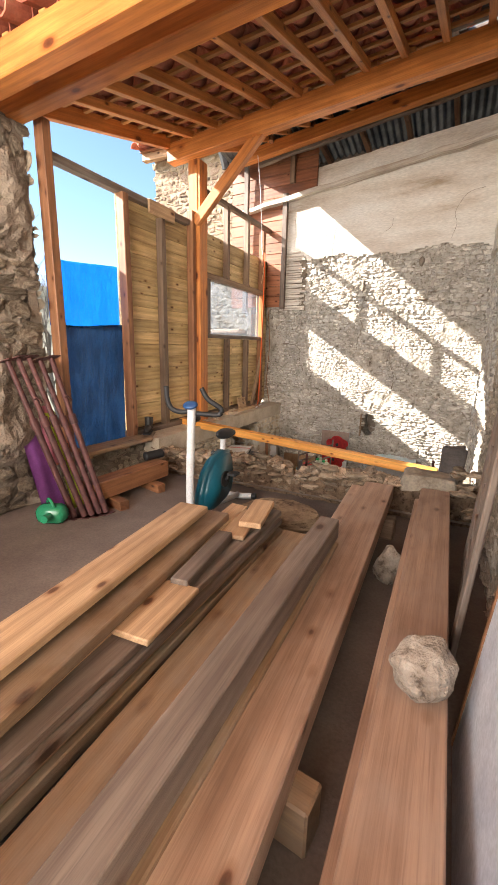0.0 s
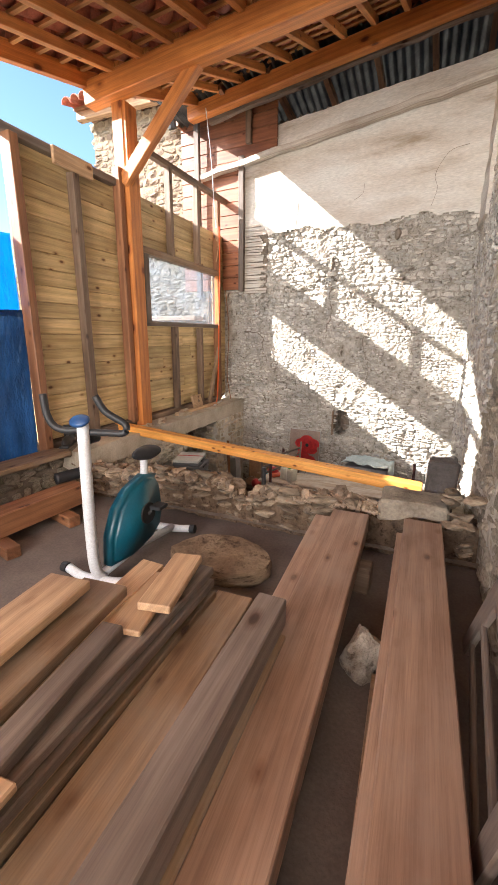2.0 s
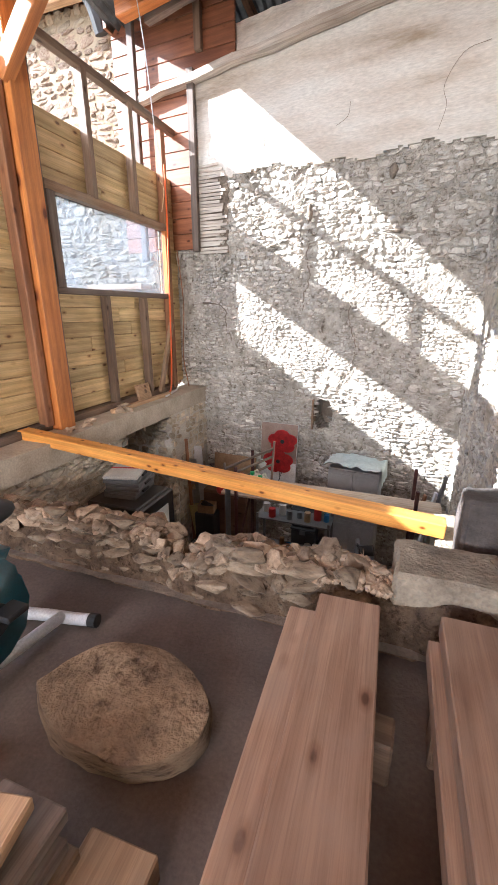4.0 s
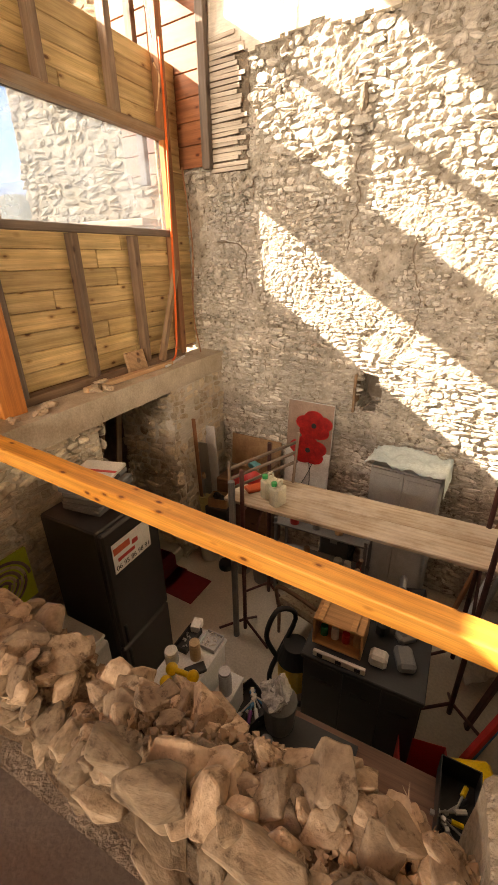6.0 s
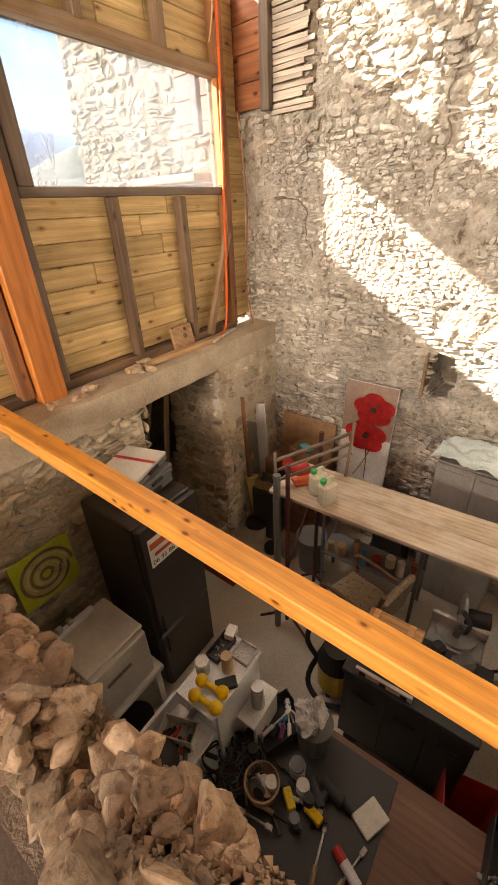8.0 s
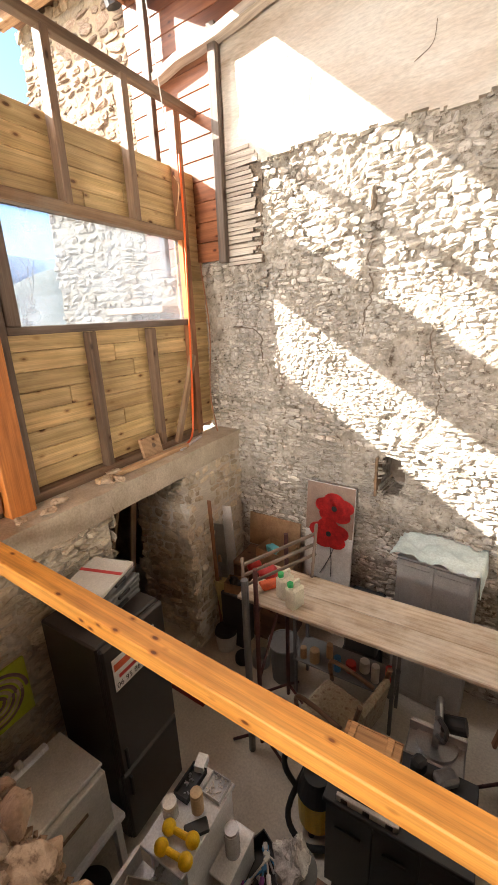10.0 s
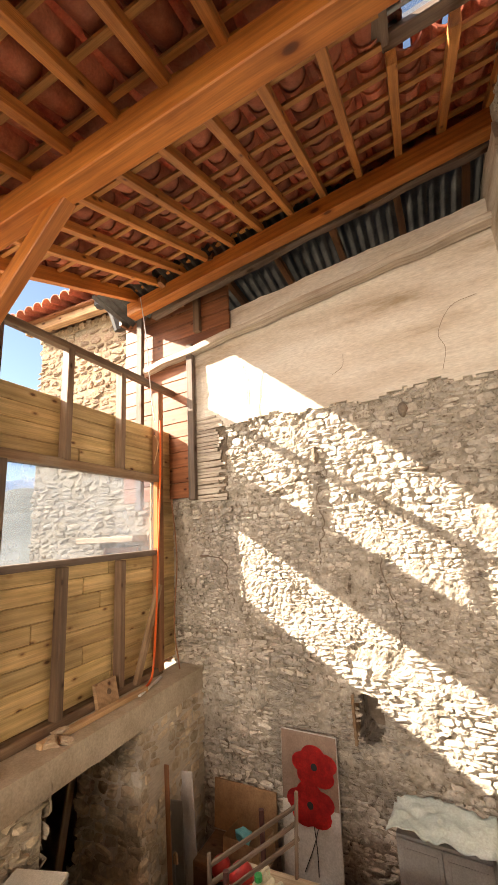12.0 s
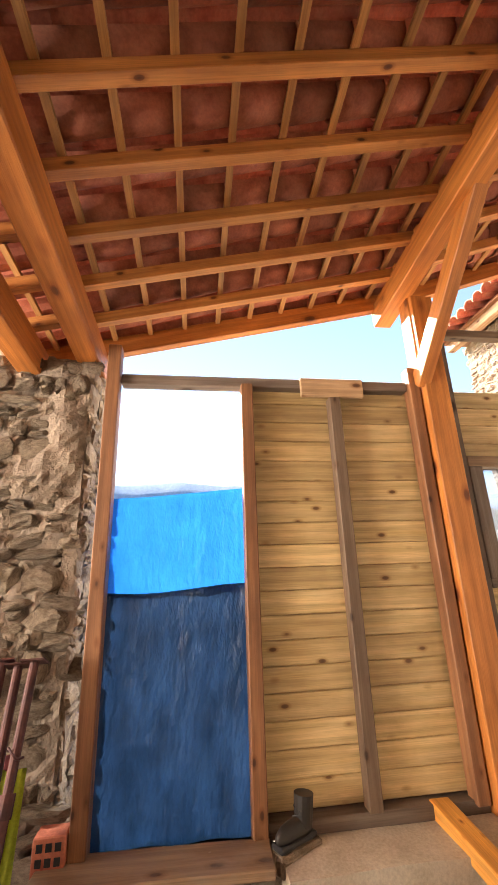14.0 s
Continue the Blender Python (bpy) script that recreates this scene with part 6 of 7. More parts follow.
for k in range(7):
    part("hoop", tube(bmesh.new(), [((0.075 + 0.003 * k) * math.cos(t * math.tau / 24), (0.075 + 0.003 * k) * math.sin(t * math.tau / 24), 0.008 + 0.016 * k) for t in range(25)], 0.008, 6), TANWOOD, basket, m=pose(-1.26, 4.66, -1.225))
part("base", rod(bmesh.new(), (0, 0, 0), (0, 0, 0.01), 0.075, 20), TANWOOD, basket, m=pose(-1.26, 4.66, -1.225))
for k in range(4):
    solid("tape_roll", rod(bmesh.new(), (0, 0, 0), (0, 0, 0.025), 0.03, 18), (KRAFT, CREAM, GREYCASE, BLACK)[k], "roll of tape in the basket", "tape", m=pose(-1.26 + 0.03 * math.cos(k * 1.7), 4.66 + 0.03 * math.sin(k * 1.7), -1.20 + 0.02 * k, 20 * k, 10, 0), group="tape rolls")
for k, (x, y) in enumerate(((-1.0, 4.80), (-0.93, 4.86))):
    dr = thing("cordless_drill", (x, y, -1.225), "yellow and black cordless drill lying on the board", "drill", "drills", rz=-40 + 30 * k)
    m = pose(x, y, -1.225, 0, 0, -40 + 30 * k)
    part("body", rod(bmesh.new(), (-0.07, 0, 0.035), (0.06, 0, 0.035), 0.032, 12), BLACK, dr, m=m)
    part("chuck", rod(bmesh.new(), (0.06, 0, 0.035), (0.12, 0, 0.035), 0.02, 12, 0.012), BLACK, dr, m=m)
    part("grip", box(-0.05, -0.01, -0.13, -0.02, 0.015, 0.055, 0.008), BLACK, dr, m=m)
    part("battery", box(-0.07, 0.03, -0.17, -0.125, 0.008, 0.062, 0.006), YEL, dr, m=m)
solid("white_tile", box(-0.06, 0.06, -0.08, 0.08, 0, 0.02, 0.004), CREAM, "square white tile on the black board", "tile", m=pose(-0.73, 4.88, -1.225, 0, 0, -25))
tube_m = pose(-0.72, 4.62, -1.20, 0, 0, -25)
cart = thing("sealant_tube", (-0.72, 4.62, -1.23), "red and white cartridge of sealant", "cartridge")
part("barrel", rod(bmesh.new(), (-0.12, 0, 0), (0.10, 0, 0), 0.025, 14), RED, cart, m=tube_m)
part("band", rod(bmesh.new(), (-0.06, 0, 0), (0.04, 0, 0), 0.0258, 14), WHITE, cart, m=tube_m)
part("nozzle", rod(bmesh.new(), (0.10, 0, 0), (0.19, 0, 0), 0.01, 10, 0.003), CREAM, cart, m=tube_m)
for k in range(5):
    tool((-0.88 + 0.13 * k, 4.56 + 0.03 * (k % 2), -1.225), 0.24, 100 - 25 * k, STEEL, TANWOOD, "chisel or file lying on the brown board")
toolbox = tub("tool_chest", (-0.13, 4.95, -1.23), (0.2, 0.5, 0.16), BLACK, "open black tool chest full of fittings", "chest", 0)
for k in range(8):
    tool((-0.15 + 0.015 * (k % 4), 4.78 + 0.045 * k, -1.20 + 0.012 * (k % 2)), 0.14, 90 + 23 * k, STEEL, (BLACK, YEL, CREAM)[k % 3], "small fitting in the tool chest")

rnd = random.Random(77)
for k in range(26):
    tool((rnd.uniform(-1.58, -1.02), rnd.uniform(4.48, 4.80), -1.222 + 0.01 * (k % 4)), rnd.uniform(0.12, 0.22), rnd.uniform(0, 180), STEEL if k % 2 else BLACK, (BLACK, BLACK, TANWOOD, CREAM)[k % 4], "loose dark hand tool on the low table")
for k in range(6):
    r = rnd.uniform(0.04, 0.07)
    solid("cable_coil", tube(bmesh.new(), [(r * math.cos(t * 0.4) + 0.01 * math.sin(t), r * math.sin(t * 0.4), 0.012 + 0.0012 * t) for t in range(36)], 0.006, 6), BLACK, "coiled black rubber cable on the table", "cable", m=pose(rnd.uniform(-1.5, -1.3), rnd.uniform(4.5, 4.8), -1.19), group="coiled cables")
for k in range(5):
    can("pot", rnd.uniform(-1.48, -0.95), rnd.uniform(4.52, 4.78), -1.225, rnd.uniform(0.025, 0.04), rnd.uniform(0.05, 0.1), (BLACK, CREAM, GREYCASE)[k % 3], "small pot among the tools", None, "pot")

# ---- black bench with wooden crate and saw ----
bench = thing("workbench", (-0.75, 5.75, FLOOR2), "dark workbench in the shade of the beam", "workbench")
part("top", box(-1.16, -0.34, 5.46, 5.98, -1.13, -1.09, 0.006), SLATE, bench)
for x0, x1 in ((-1.14, -0.86), (-0.855, -0.60), (-0.595, -0.36)):
    d = part("drawer", box(x0, x1, 5.475, 5.50, -1.85, -1.15, 0.004), SLATE, bench)
    part("handle", box(x0 + 0.06, x1 - 0.06, 5.462, 5.474, -1.32, -1.30), BLACK, d)
part("carcass", box(-1.15, -0.35, 5.50, 5.97, -1.92, -1.131), SLATE, bench)
for x in (-1.08, -0.42):
    for y in (5.53, 5.93):
        part("castor", rod(bmesh.new(), (x - 0.02, y, FLOOR2 + 0.04), (x + 0.02, y, FLOOR2 + 0.04), 0.04, 14), BLACK, bench)
crate = thing("crate", (-0.95, 5.72, -1.09), "open orange wooden crate on its side holding small things", "crate")
CRATE = wood("crate_wood", (0.60, 0.34, 0.15), (0.42, 0.22, 0.09), 0.6)
part("top", box(-1.12, -0.77, 5.58, 5.82, -0.865, -0.85, 0.003), CRATE, crate)
part("bottom", box(-1.12, -0.77, 5.58, 5.82, -1.089, -1.075, 0.003), CRATE, crate)
part("side", box(-1.12, -1.105, 5.58, 5.82, -1.075, -0.866), CRATE, crate)
part("side", box(-0.785, -0.77, 5.58, 5.82, -1.075, -0.866), CRATE, crate)
part("back", box(-1.12, -0.77, 5.821, 5.833, -1.089, -0.85), CRATE, crate)
for x in (-1.07, -0.84):
    part("batten", box(x - 0.02, x + 0.02, 5.575, 5.825, -0.849, -0.836, 0.002), CRATE, crate)
for k in range(4):
    can("pot", -1.06 + 0.08 * k, 5.68, -1.075, 0.028, 0.06 + 0.02 * (k % 2), (GREEN, CREAM, RED, KRAFT)[k], "small pot inside the crate", None, "pot")
level = thing("spirit_level", (-0.90, 5.50, -1.09), "white spirit level lying on the bench's edge", "spirit level")
part("body", box(-1.08, -0.72, 5.48, 5.505, -1.089, -1.04, 0.003), CREAM, level)
for x in (-1.03, -0.90, -0.77):
    part("vial", box(x - 0.02, x + 0.02, 5.476, 5.4795, -1.08, -1.05), BLACK, level)
saw = thing("mitre_saw", (-0.58, 6.12, -1.05), "steel mitre saw with a black motor", "saw")
part("base", box(-0.78, -0.42, 5.99, 6.28, -1.15, -1.10, 0.01), STEEL, saw)
part("table", rod(bmesh.new(), (-0.6, 6.13, -1.10), (-0.6, 6.13, -1.075), 0.13, 28), STEEL, saw)
part("fence", box(-0.78, -0.42, 6.17, 6.19, -1.10, -1.02, 0.003), STEEL, saw)
part("blade_guard", rod(bmesh.new(), (-0.625, 6.12, -0.93), (-0.585, 6.12, -0.93), 0.12, 28), GREYCASE, saw)
part("motor", rod(bmesh.new(), (-0.585, 6.14, -0.90), (-0.44, 6.14, -0.86), 0.055, 18), BLACK, saw)
part("arm", tube(bmesh.new(), smoothpath([(-0.61, 6.30, -1.08), (-0.61, 6.30, -0.9), (-0.61, 6.18, -0.80), (-0.60, 6.05, -0.78)]), 0.025, 10), STEEL, saw)
part("handle", tube(bmesh.new(), smoothpath([(-0.60, 6.05, -0.78), (-0.55, 6.0, -0.80), (-0.56, 5.98, -0.87), (-0.60, 6.02, -0.88)]), 0.014, 8), BLACK, saw)
saw_stand = thing("saw_stand", (-0.6, 6.13, FLOOR2), "folding steel stand under the mitre saw", "stand")
for x in (-0.76, -0.44):
    for y in (6.01, 6.26):
        part("leg", rod(bmesh.new(), (x, y, FLOOR2), (x, y, -1.15), 0.014, 8), STEEL, saw_stand)
for k, (x, y, w, d, h, mat) in enumerate(((-0.66, 5.62, 0.12, 0.1, 0.1, CREAM), (-0.50, 5.70, 0.12, 0.18, 0.08, GREYCASE), (-0.52, 5.9, 0.14, 0.1, 0.07, STEEL), (-0.68, 5.88, 0.1, 0.08, 0.12, BLACK))):
    solid("power_tool", box(-w / 2, w / 2, -d / 2, d / 2, 0, h, 0.02), mat, "small scuffed power tool on the bench", "tool", m=pose(x, y, -1.09, 0, 0, 20 * k))
# vacuum
vac = thing("vacuum_cleaner", (-1.33, 5.83, FLOOR2), "yellow and black workshop vacuum with a hose", "vacuum")
part("tank", rod(bmesh.new(), (-1.33, 5.83, FLOOR2 + 0.06), (-1.33, 5.83, FLOOR2 + 0.34), 0.14, 22, 0.15), YEL, vac)
part("motor_head", rod(bmesh.new(), (-1.33, 5.83, FLOOR2 + 0.34), (-1.33, 5.83, FLOOR2 + 0.50), 0.155, 22, 0.10), BLACK, vac)
part("hose", tube(bmesh.new(), smoothpath([(-1.45, 5.78, -1.72), (-1.56, 5.75, -1.45), (-1.50, 5.85, -1.22), (-1.38, 5.95, -1.35), (-1.50, 5.68, -1.8), (-1.35, 5.60, -1.93), (-1.20, 5.66, -1.96)]), 0.022, 10), BLACK, vac, smooth=True)
for k in range(4):
    part("castor", rod(bmesh.new(), (-1.33 + 0.11 * math.cos(k * 1.57), 5.83 + 0.11 * math.sin(k * 1.57), FLOOR2), (-1.33 + 0.11 * math.cos(k * 1.57), 5.83 + 0.11 * math.sin(k * 1.57), FLOOR2 + 0.06), 0.025, 10), BLACK, vac)
# chair
CHAIR = wood("chair_wood", (0.22, 0.13, 0.08), (0.12, 0.07, 0.045), 0.5)
FABRIC = mottled("floral_fabric", [(0.30, 0.24, 0.16), (0.42, 0.36, 0.26), (0.22, 0.13, 0.09)], 22.0, 0.95, 0.003, 0.3)
chair = thing("armchair", (-1.4, 6.42, FLOOR2), "old wooden armchair with faded floral upholstery", "chair", rz=0)
m = pose(-1.40, 6.42, FLOOR2, 0, 0, -15)
part("seat", box(-0.24, 0.24, -0.23, 0.23, 0.38, 0.46, 0.03), FABRIC, chair, m=m)
part("backrest", box(0.20, 0.26, -0.23, 0.23, 0.50, 0.92, 0.025), FABRIC, chair, m=m @ pose(0, 0, 0, 0, 8, 0))
for x in (-0.22, 0.22):
    for y in (-0.21, 0.21):
        part("leg", rod(bmesh.new(), (x, y, 0), (x, y, 0.39), 0.016, 10, 0.022), CHAIR, chair, m=m)
for y in (-0.25, 0.25):
    part("armrest", tube(bmesh.new(), smoothpath([(-0.20, y, 0.42), (-0.22, y, 0.62), (-0.05, y, 0.66), (0.22, y, 0.64)]), 0.02, 8), CHAIR, chair, m=m, smooth=True)
    part("back_post", rod(bmesh.new(), (0.24, y * 0.92, 0.4), (0.36, y * 0.92, 0.96), 0.02, 10), CHAIR, chair, m=m)

# ---- trestle table ----
OLDBOARD = wood("paint_stained_board", (0.62, 0.53, 0.41), (0.42, 0.34, 0.25), 0.7, False, 0.1, (0.66, 0.62, 0.55))
table = thing("trestle_table", (-1.0, 6.38, FLOOR2), "long paint-stained scaffold boards across two rusty trestles", "table")
part("board", box(-2.15, 0.16, 6.12, 6.385, -0.485, -0.45, 0.006), OLDBOARD, table)
part("board", box(-2.12, 0.18, 6.389, 6.65, -0.485, -0.452, 0.006), OLDBOARD, table)
for x in (-1.95, -0.10):
    t = part("trestle", rod(bmesh.new(), (x, 6.08, -0.50), (x, 6.68, -0.50), 0.02, 10), RUST, table)
    for y in (6.09, 6.64):
        part("post", rod(bmesh.new(), (x, y, -1.9), (x, y, -0.12 if y < 6.2 else -0.10), 0.019, 10), RUST, t)
        for dx, dy in ((-0.27, -0.05), (0.27, -0.05), (0.0, 0.24)):
            part("foot", rod(bmesh.new(), (x, y, -1.78), (x + dx, y + dy, FLOOR2 + 0.012), 0.013, 8), RUST, t)
    part("strut", rod(bmesh.new(), (x, 6.09, -1.2), (x, 6.64, -0.55), 0.012, 8), RUST, t)
rack = thing("towel_ladder", (-2.1, 6.55, -0.45), "small weathered wooden frame standing on the table's end", "frame")
for z in (0.06, 0.16, 0.26):
    beam("slat", (-2.12, 6.18, -0.45 + z), (-1.70, 6.72, -0.45 + z + 0.12), 0.02, 0.03, GREYWOOD, rack)
for p, q in (((-2.12, 6.18, -0.45), (-2.12, 6.18, -0.12)), ((-1.70, 6.62, -0.45), (-1.70, 6.72, 0.02))):
    beam("post", p, q, 0.025, 0.025, GREYWOOD, rack, up=(0, 1, 0))
JERRY = plain("milky_plastic", (0.62, 0.60, 0.48), 0.35)
GCAP = plain("green_cap", (0.02, 0.35, 0.10), 0.4)
for k, (x, y) in enumerate(((-1.80, 6.30), (-1.68, 6.22))):
    jc = thing("jerrycan", (x, y, -0.45), "milky plastic jerrycan with a green cap on the table", "jerrycan", "jerrycans", rz=-20)
    m = pose(x, y, -0.45, 0, 0, -20)
    bm = box(-0.05, 0.05, -0.07, 0.07, 0.0, 0.19, 0.02)
    part("body", bm, JERRY, jc, m=m, smooth=False)
    part("handle", tube(bmesh.new(), smoothpath([(0, 0.05, 0.185), (0, 0.045, 0.225), (0, -0.01, 0.225), (0, -0.02, 0.185)]), 0.01, 8), JERRY, jc, m=m)
    part("neck", rod(bmesh.new(), (0, -0.045, 0.185), (0, -0.045, 0.205), 0.02, 12), JERRY, jc, m=m)
    part("cap", rod(bmesh.new(), (0, -0.045, 0.205), (0, -0.045, 0.235), 0.024, 14), GCAP, jc, m=m)
ORANGEP = plain("orange_plastic", (0.62, 0.10, 0.03), 0.45)
solid("plastic_tool", box(-0.14, 0.14, -0.06, 0.06, 0, 0.03, 0.01), ORANGEP, "orange plastic tool lying on the table", "tool", m=pose(-1.93, 6.40, -0.45, 0, 0, 50))
b = bmesh.new()
bmesh.ops.create_uvsphere(b, u_segments=18, v_segments=10, radius=0.09)
for v in b.verts:
    v.co.z = max(0, v.co.z)
solid("helmet", b, RED, "red safety helmet on the table's end", "helmet", m=pose(-2.06, 6.50, -0.45), smooth=True)
solid("tall_tool", rod(bmesh.new(), (-2.03, 6.05, FLOOR2), (-2.05, 6.09, -0.25), 0.03, 10), GREYCASE, "grey tool shaft standing against the trestle", "tool")

# ---- far wall: cabinet, picture, boxes ----
CABGREY = plain("grey_cabinet_paint", (0.44, 0.45, 0.45), 0.45)
cab = thing("cabinet", (-0.77, 7.38, FLOOR2), "tall grey two-door cabinet against the stone wall", "cabinet")
m = pose(-0.78, 7.36, FLOOR2, 0, 0, -6)
part("carcass", box(-0.325, 0.325, -0.13, 0.16, 0, 1.57, 0.004), CABGREY, cab, m=m)
for z0, z1 in ((0.04, 0.86), (0.875, 1.555)):
    for s in (-1, 1):
        x0, x1 = (-0.32, -0.003) if s < 0 else (0.003, 0.32)
        d = part("door", box(x0, x1, -0.152, -0.132, z0, z1, 0.003), CABGREY, cab, m=m)
        for a0, a1, c0, c1 in ((x0 + 0.03, x0 + 0.045, z0 + 0.05, z1 - 0.05), (x1 - 0.045, x1 - 0.03, z0 + 0.05, z1 - 0.05), (x0 + 0.046, x1 - 0.046, z0 + 0.05, z0 + 0.065), (x0 + 0.046, x1 - 0.046, z1 - 0.065, z1 - 0.05)):
            part("moulding", box(a0, a1, -0.158, -0.1525, c0, c1), CABGREY, d, m=m)
b = bmesh.new()
bmesh.ops.create_grid(b, x_segments=26, y_segments=16, size=0.5)
for v in b.verts:
    x, y = v.co.x * 0.78, v.co.y * 0.48
    v.co = Vector((x, y, 0.035 + 0.05 * noise.fractal((x * 7, y * 7, 5.0), 0.8, 2.0, 3) + 0.03 * (1 - (x / 0.39) ** 2)))
    if x > 0.33:
        v.co.z -= (x - 0.33) * 3.0
        v.co.x = 0.335 + (x - 0.33) * 0.3
bmesh.ops.solidify(b, geom=b.faces[:], thickness=0.004)
solid("dust_sheet", b, mottled("pale_green_sheet", [(0.45, 0.56, 0.56), (0.66, 0.74, 0.73)], 5.0, 0.35, 0.01, 0.4), "crumpled pale green plastic sheet on the cabinet", "sheet", m=m @ pose(0.02, 0.0, 1.59), smooth=True)
poppy = thing("painting", (-1.88, 7.55, -1.10), "tall canvas painted with two red poppies", "painting")
m = axis((-2.17, 7.56, -1.12), (-1.61, 7.51, -1.12)) @ pose(0, 0, 0, -5, 0, 0)
part("canvas", box(0, 0.55, -0.012, 0.012, 0, 1.12, 0.003), mottled("painted_canvas", [(0.50, 0.48, 0.46), (0.72, 0.71, 0.70)], 4.0, 0.7, 0.002, 0.2), poppy, m=m)
part("upper_field", box(0.004, 0.546, -0.0155, -0.0125, 0.56, 1.116), mottled("brown_paint", [(0.20, 0.13, 0.10), (0.32, 0.23, 0.18)], 5.0, 0.7, 0.002, 0.2), poppy, "brown upper field", m=m)
POPPY = mottled("poppy_red", [(0.40, 0.01, 0.015), (0.75, 0.03, 0.03)], 12.0, 0.6, 0.002, 0.2)
for cx, cz, r in ((0.33, 0.86, 0.215), (0.28, 0.56, 0.225)):
    for k in range(5):
        a = k * math.tau / 5 + 0.4
        bm = bmesh.new()
        ring = [bm.verts.new((cx + r * 0.5 * math.cos(a) + r * 0.55 * math.cos(t * math.tau / 14), -0.0175 - 0.0012 * k, cz + 0.8 * (r * 0.5 * math.sin(a) + r * 0.5 * math.sin(t * math.tau / 14)))) for t in range(14)]
        bm.faces.new(ring)
        bmesh.ops.solidify(bm, geom=bm.faces[:], thickness=0.001)
        part("petal", bm, POPPY, poppy, m=m)
    part("heart", rod(bmesh.new(), (cx, -0.024, cz), (cx, -0.026, cz), 0.03, 14), BLACK, poppy, "black flower heart", m=m)
for x0, x1 in ((0.30, 0.33), (0.36, 0.20)):
    part("stem", tube(bmesh.new(), smoothpath([(x0, -0.0155, 0.45), ((x0 + x1) / 2 + 0.01, -0.0155, 0.25), (x1, -0.0155, 0.06)]), 0.004, 5), BLACK, poppy, m=m)
for k, (z, w) in enumerate(((FLOOR2, 0.36), (FLOOR2 + 0.31, 0.34), (FLOOR2 + 0.60, 0.32))):
    sc = thing("plastic_case", (-1.42, 7.40, z), "dark plastic storage case stacked by the wall", "case", "stacked dark cases")
    part("body", box(-1.42 - w / 2, -1.42 + w / 2, 7.25, 7.56, z, z + 0.25, 0.02), SLATE, sc)
    part("lid", box(-1.43 - w / 2, -1.41 + w / 2, 7.24, 7.57, z + 0.252, z + 0.295, 0.012), SLATE, sc)
    part("latch", box(-1.46, -1.38, 7.228, 7.239, z + 0.20, z + 0.27, 0.004), GREYCASE, sc)
WICKER = mottled("brown_card", [(0.26, 0.15, 0.08), (0.42, 0.27, 0.15)], 8.0, 0.8, 0.003, 0.3)
side = thing("sideboard", (-2.6, 7.45, FLOOR2), "low brown sideboard under the boxes", "sideboard")
part("body", box(-2.95, -2.25, 7.25, 7.68, FLOOR2, -1.02, 0.008), CHAIR, side)
part("door", box(-2.93, -2.61, 7.235, 7.249, FLOOR2 + 0.05, -1.06, 0.003), CHAIR, side)
part("door", box(-2.59, -2.27, 7.235, 7.249, FLOOR2 + 0.05, -1.06, 0.003), CHAIR, side)
tub("cardboard_box", (-2.45, 7.42, -1.02), (0.38, 0.28, 0.22), WICKER, "open brown cardboard box with a blue bag", "box", -8)
solid("blue_bag", blob(611, (0.09, 0.07, 0.06), 0.3, 3, 5), plain("pale_blue_bag", (0.10, 0.42, 0.50), 0.4), "pale blue plastic bag in the box", "bag", m=pose(-2.50, 7.40, -0.83), smooth=True)
solid("back_board", box(-0.35, 0.35, -0.012, 0.012, 0, 0.42, 0.003), WICKER, "brown board leaning behind the boxes", "board", m=pose(-2.62, 7.68, -1.02, -5, 0, -3))
tub("cardboard_box", (-2.83, 7.12, -1.30), (0.24, 0.18, 0.12), WICKER, "small brown box of black odds and ends", "box", 10)
solid("box_stand", box(-2.98, -2.68, 7.0, 7.23, FLOOR2, -1.30, 0.01), SLATE, "dark case under the small box", "case")
solid("odds", blob(615, (0.10, 0.07, 0.05), 0.35, 3, 4), BLACK, "heap of black straps in the small box", "straps", m=pose(-2.83, 7.12, -1.20))
b = bmesh.new()
bmesh.ops.create_uvsphere(b, u_segments=18, v_segments=10, radius=0.085)
solid("red_bowl", b, RED, "round red pot among the boxes", "pot", m=pose(-2.60, 7.16, -0.935), smooth=True)
umb = thing("umbrella", (-3.02, 7.08, FLOOR2), "closed pale yellow umbrella standing in a bucket", "umbrella")
part("canopy", rod(bmesh.new(), (-2.96, 7.02, -1.72), (-3.03, 7.10, -1.22), 0.02, 10, 0.085), plain("pale_yellow_cloth", (0.56, 0.46, 0.20), 0.8), umb)
part("shaft", rod(bmesh.new(), (-2.95, 7.01, -1.78), (-3.06, 7.13, -1.0), 0.007, 8), STEEL, umb)
part("handle", tube(bmesh.new(), smoothpath([(-3.06, 7.13, -1.0), (-3.07, 7.14, -0.94), (-3.03, 7.11, -0.91), (-3.0, 7.08, -0.96)]), 0.012, 8), KRAFT, umb)
pot = thing("bucket", (-2.86, 6.95, FLOOR2), "white bucket with a black liner on the floor", "bucket")
part("body", rod(bmesh.new(), (-2.90, 6.95, FLOOR2), (-2.90, 6.95, -1.78), 0.11, 20, 0.13), CREAM, pot)
part("liner", rod(bmesh.new(), (-2.90, 6.95, -1.78), (-2.90, 6.95, -1.74), 0.135, 20, 0.12), BLACK, pot)
can("pan", -2.62, 6.86, FLOOR2, 0.09, 0.06, BLACK, "round black pan on the floor", None, "pan")
can("pan", -2.42, 6.92, FLOOR2, 0.10, 0.12, STEEL, "steel pot on the floor", None, "pot")
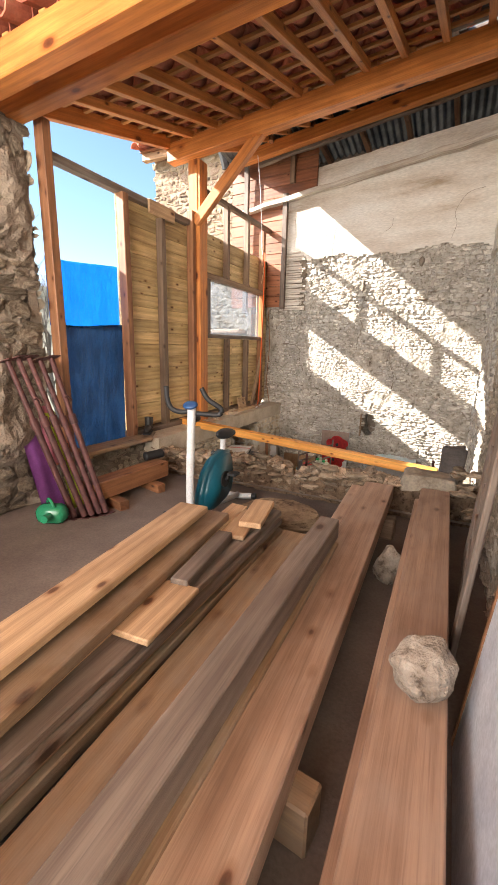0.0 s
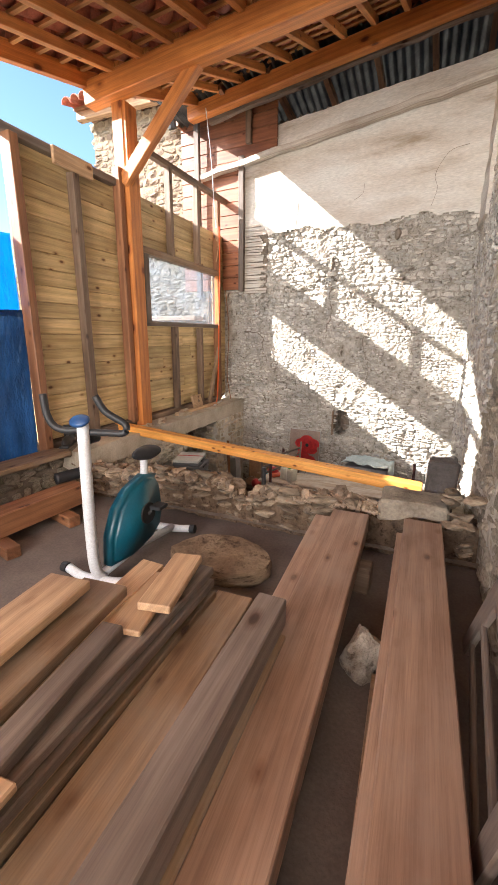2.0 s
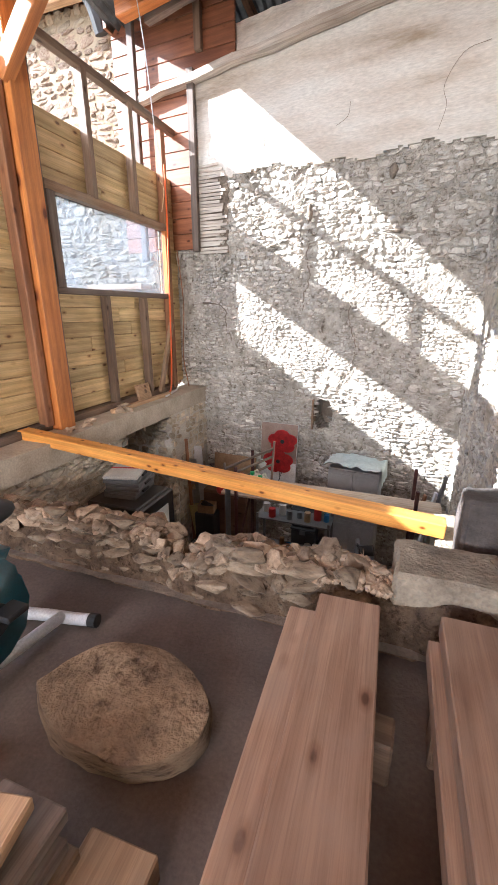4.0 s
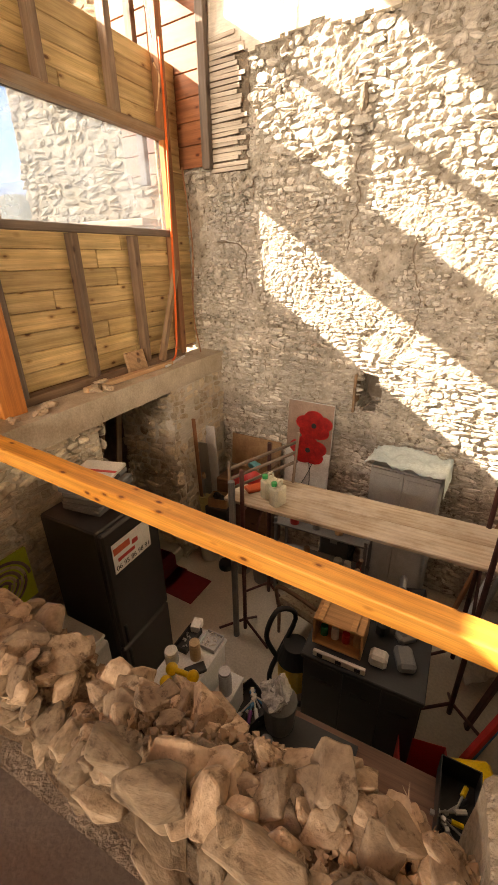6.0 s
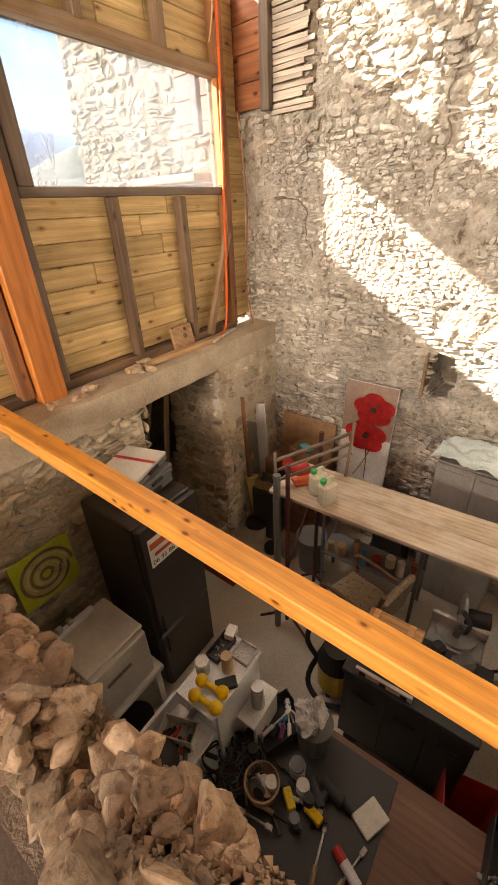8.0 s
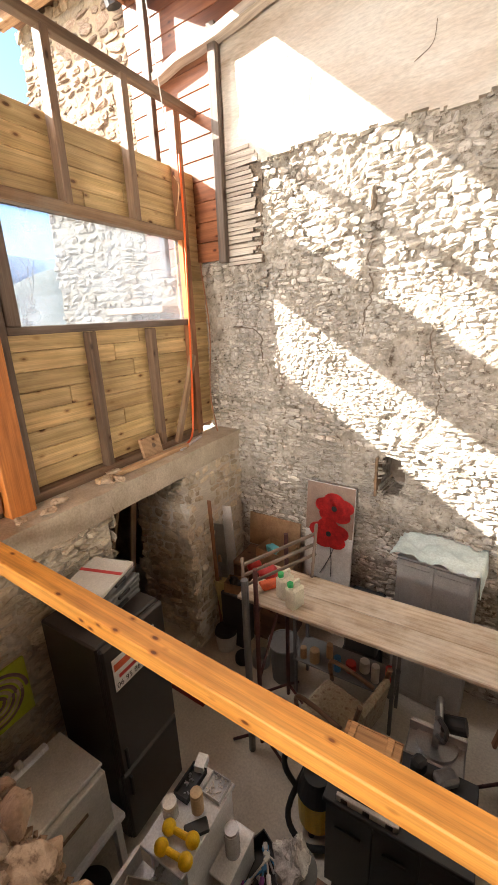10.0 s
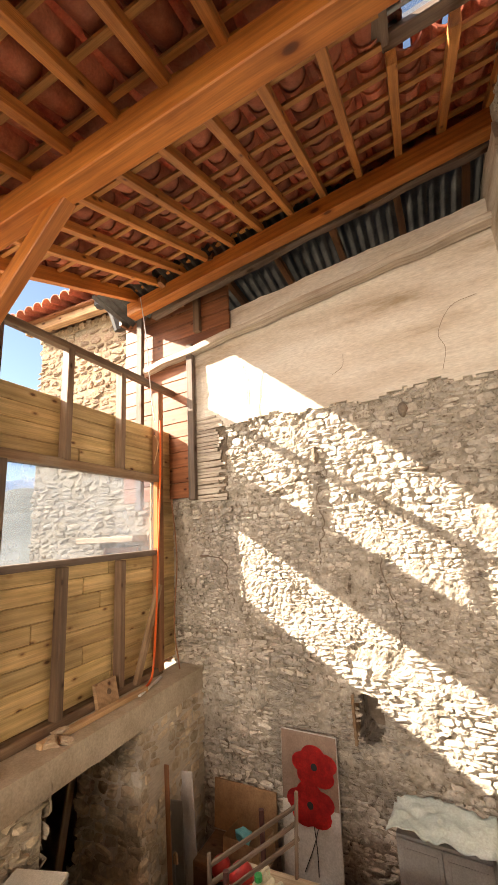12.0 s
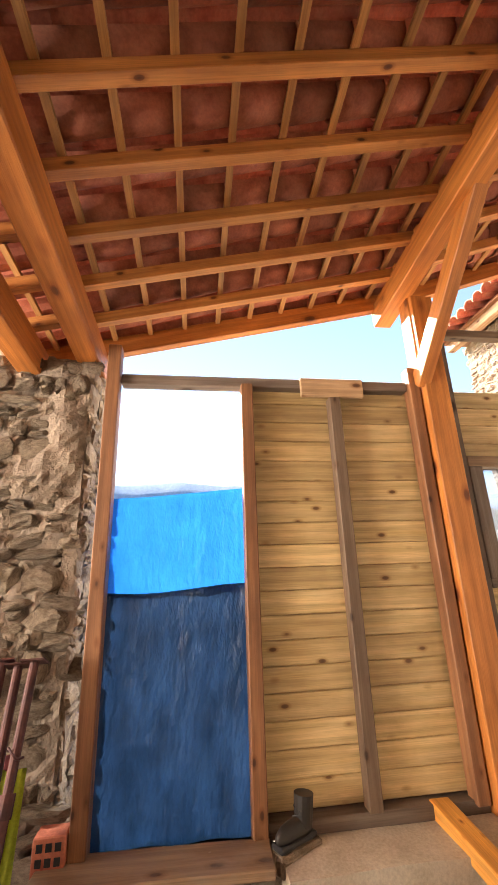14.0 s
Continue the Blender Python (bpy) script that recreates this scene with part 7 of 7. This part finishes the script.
bin_ = thing("bin", (-2.15, 6.9, FLOOR2), "dark grey plastic bin under the table", "bin")
part("body", rod(bmesh.new(), (-2.12, 6.9, FLOOR2), (-2.12, 6.9, -1.55), 0.13, 22, 0.16), GREYCASE, bin_)
part("rim", tube(bmesh.new(), [(-2.12 + 0.163 * math.cos(t * math.tau / 24), 6.9 + 0.163 * math.sin(t * math.tau / 24), -1.55) for t in range(25)], 0.01, 6), GREYCASE, bin_)
for k, (y, z1, t) in enumerate(((7.05, -0.2, 0.02), (7.15, -0.55, 0.05), (7.3, -0.4, 0.08))):
    tagged(beam("leaning_board", (-3.02 + 0.03 * k, y, FLOOR2), (-3.10, y + t, z1), 0.05 if k == 0 else 0.16, 0.018, (BROWN, STEEL, WHITE)[k], None, up=(0, 1, 0)), "narrow board leaning against the pier", "board")
under = thing("shelf_rack", (-1.35, 6.95, FLOOR2), "low steel rack of tins and boxes under the table", "shelf")
for z in (-1.55, -1.05):
    part("shelf", box(-1.95, -0.98, 6.75, 7.10, z - 0.02, z, 0.003), GREYCASE, under)
for x in (-1.93, -1.0):
    for y in (6.77, 7.08):
        part("post", box(x - 0.015, x + 0.015, y - 0.015, y + 0.015, FLOOR2, -1.0), GREYCASE, under)
rnd = random.Random(31)
for z in (-1.55, -1.05):
    for k in range(8):
        can("tin", -1.86 + 0.115 * k, 6.85 + rnd.uniform(-0.04, 0.12), z, rnd.uniform(0.03, 0.05), rnd.uniform(0.06, 0.16), (RED, CREAM, GREYCASE, BLACK, BLUE, KRAFT)[rnd.randrange(6)], "small tin or pot on the rack", None, "tin")
# odds along the right side
for k, (x, y, z0, z1, mat) in enumerate(((0.12, 6.9, FLOOR2, -0.25, STEEL), (0.05, 6.98, FLOOR2, -0.5, WHITE), (-0.05, 7.1, FLOOR2, -0.6, BROWN), (0.16, 6.1, FLOOR2, -0.7, RUST), (0.1, 5.7, FLOOR2, -0.9, BLUE), (0.02, 5.6, FLOOR2, -1.0, RED))):
    tagged(beam("leaning_bar", (x - 0.12, y, z0), (x + 0.12, y + 0.06, z1), 0.06, 0.03, mat, None), "long bar leaning in the dark corner", "bar", "leaning bars")
solid("sack", blob(640, (0.16, 0.2, 0.22), 0.25, 3, 5), plain("white_sack", (0.55, 0.53, 0.5), 0.8), "dusty pale sack against the side wall", "sack", m=pose(0.08, 6.6, FLOOR2 + 0.17))
crate2 = tub("red_crate", (-0.28, 5.38, FLOOR2), (0.3, 0.26, 0.5), RED, "red plastic crate on the floor", "crate", 10)
solid("yellow_case", box(-0.12, 0.12, -0.08, 0.08, 0, 0.65, 0.02), YEL, "yellow tool case standing on the floor", "case", m=pose(-0.02, 5.36, FLOOR2, 0, 0, 20))
solid("pan", box(-0.12, 0.12, -0.07, 0.07, 0, 0.05, 0.03), GREYCASE, "grey trowel pan on the floor", "pan", m=pose(-0.6, 5.36, FLOOR2, 0, 0, -20))
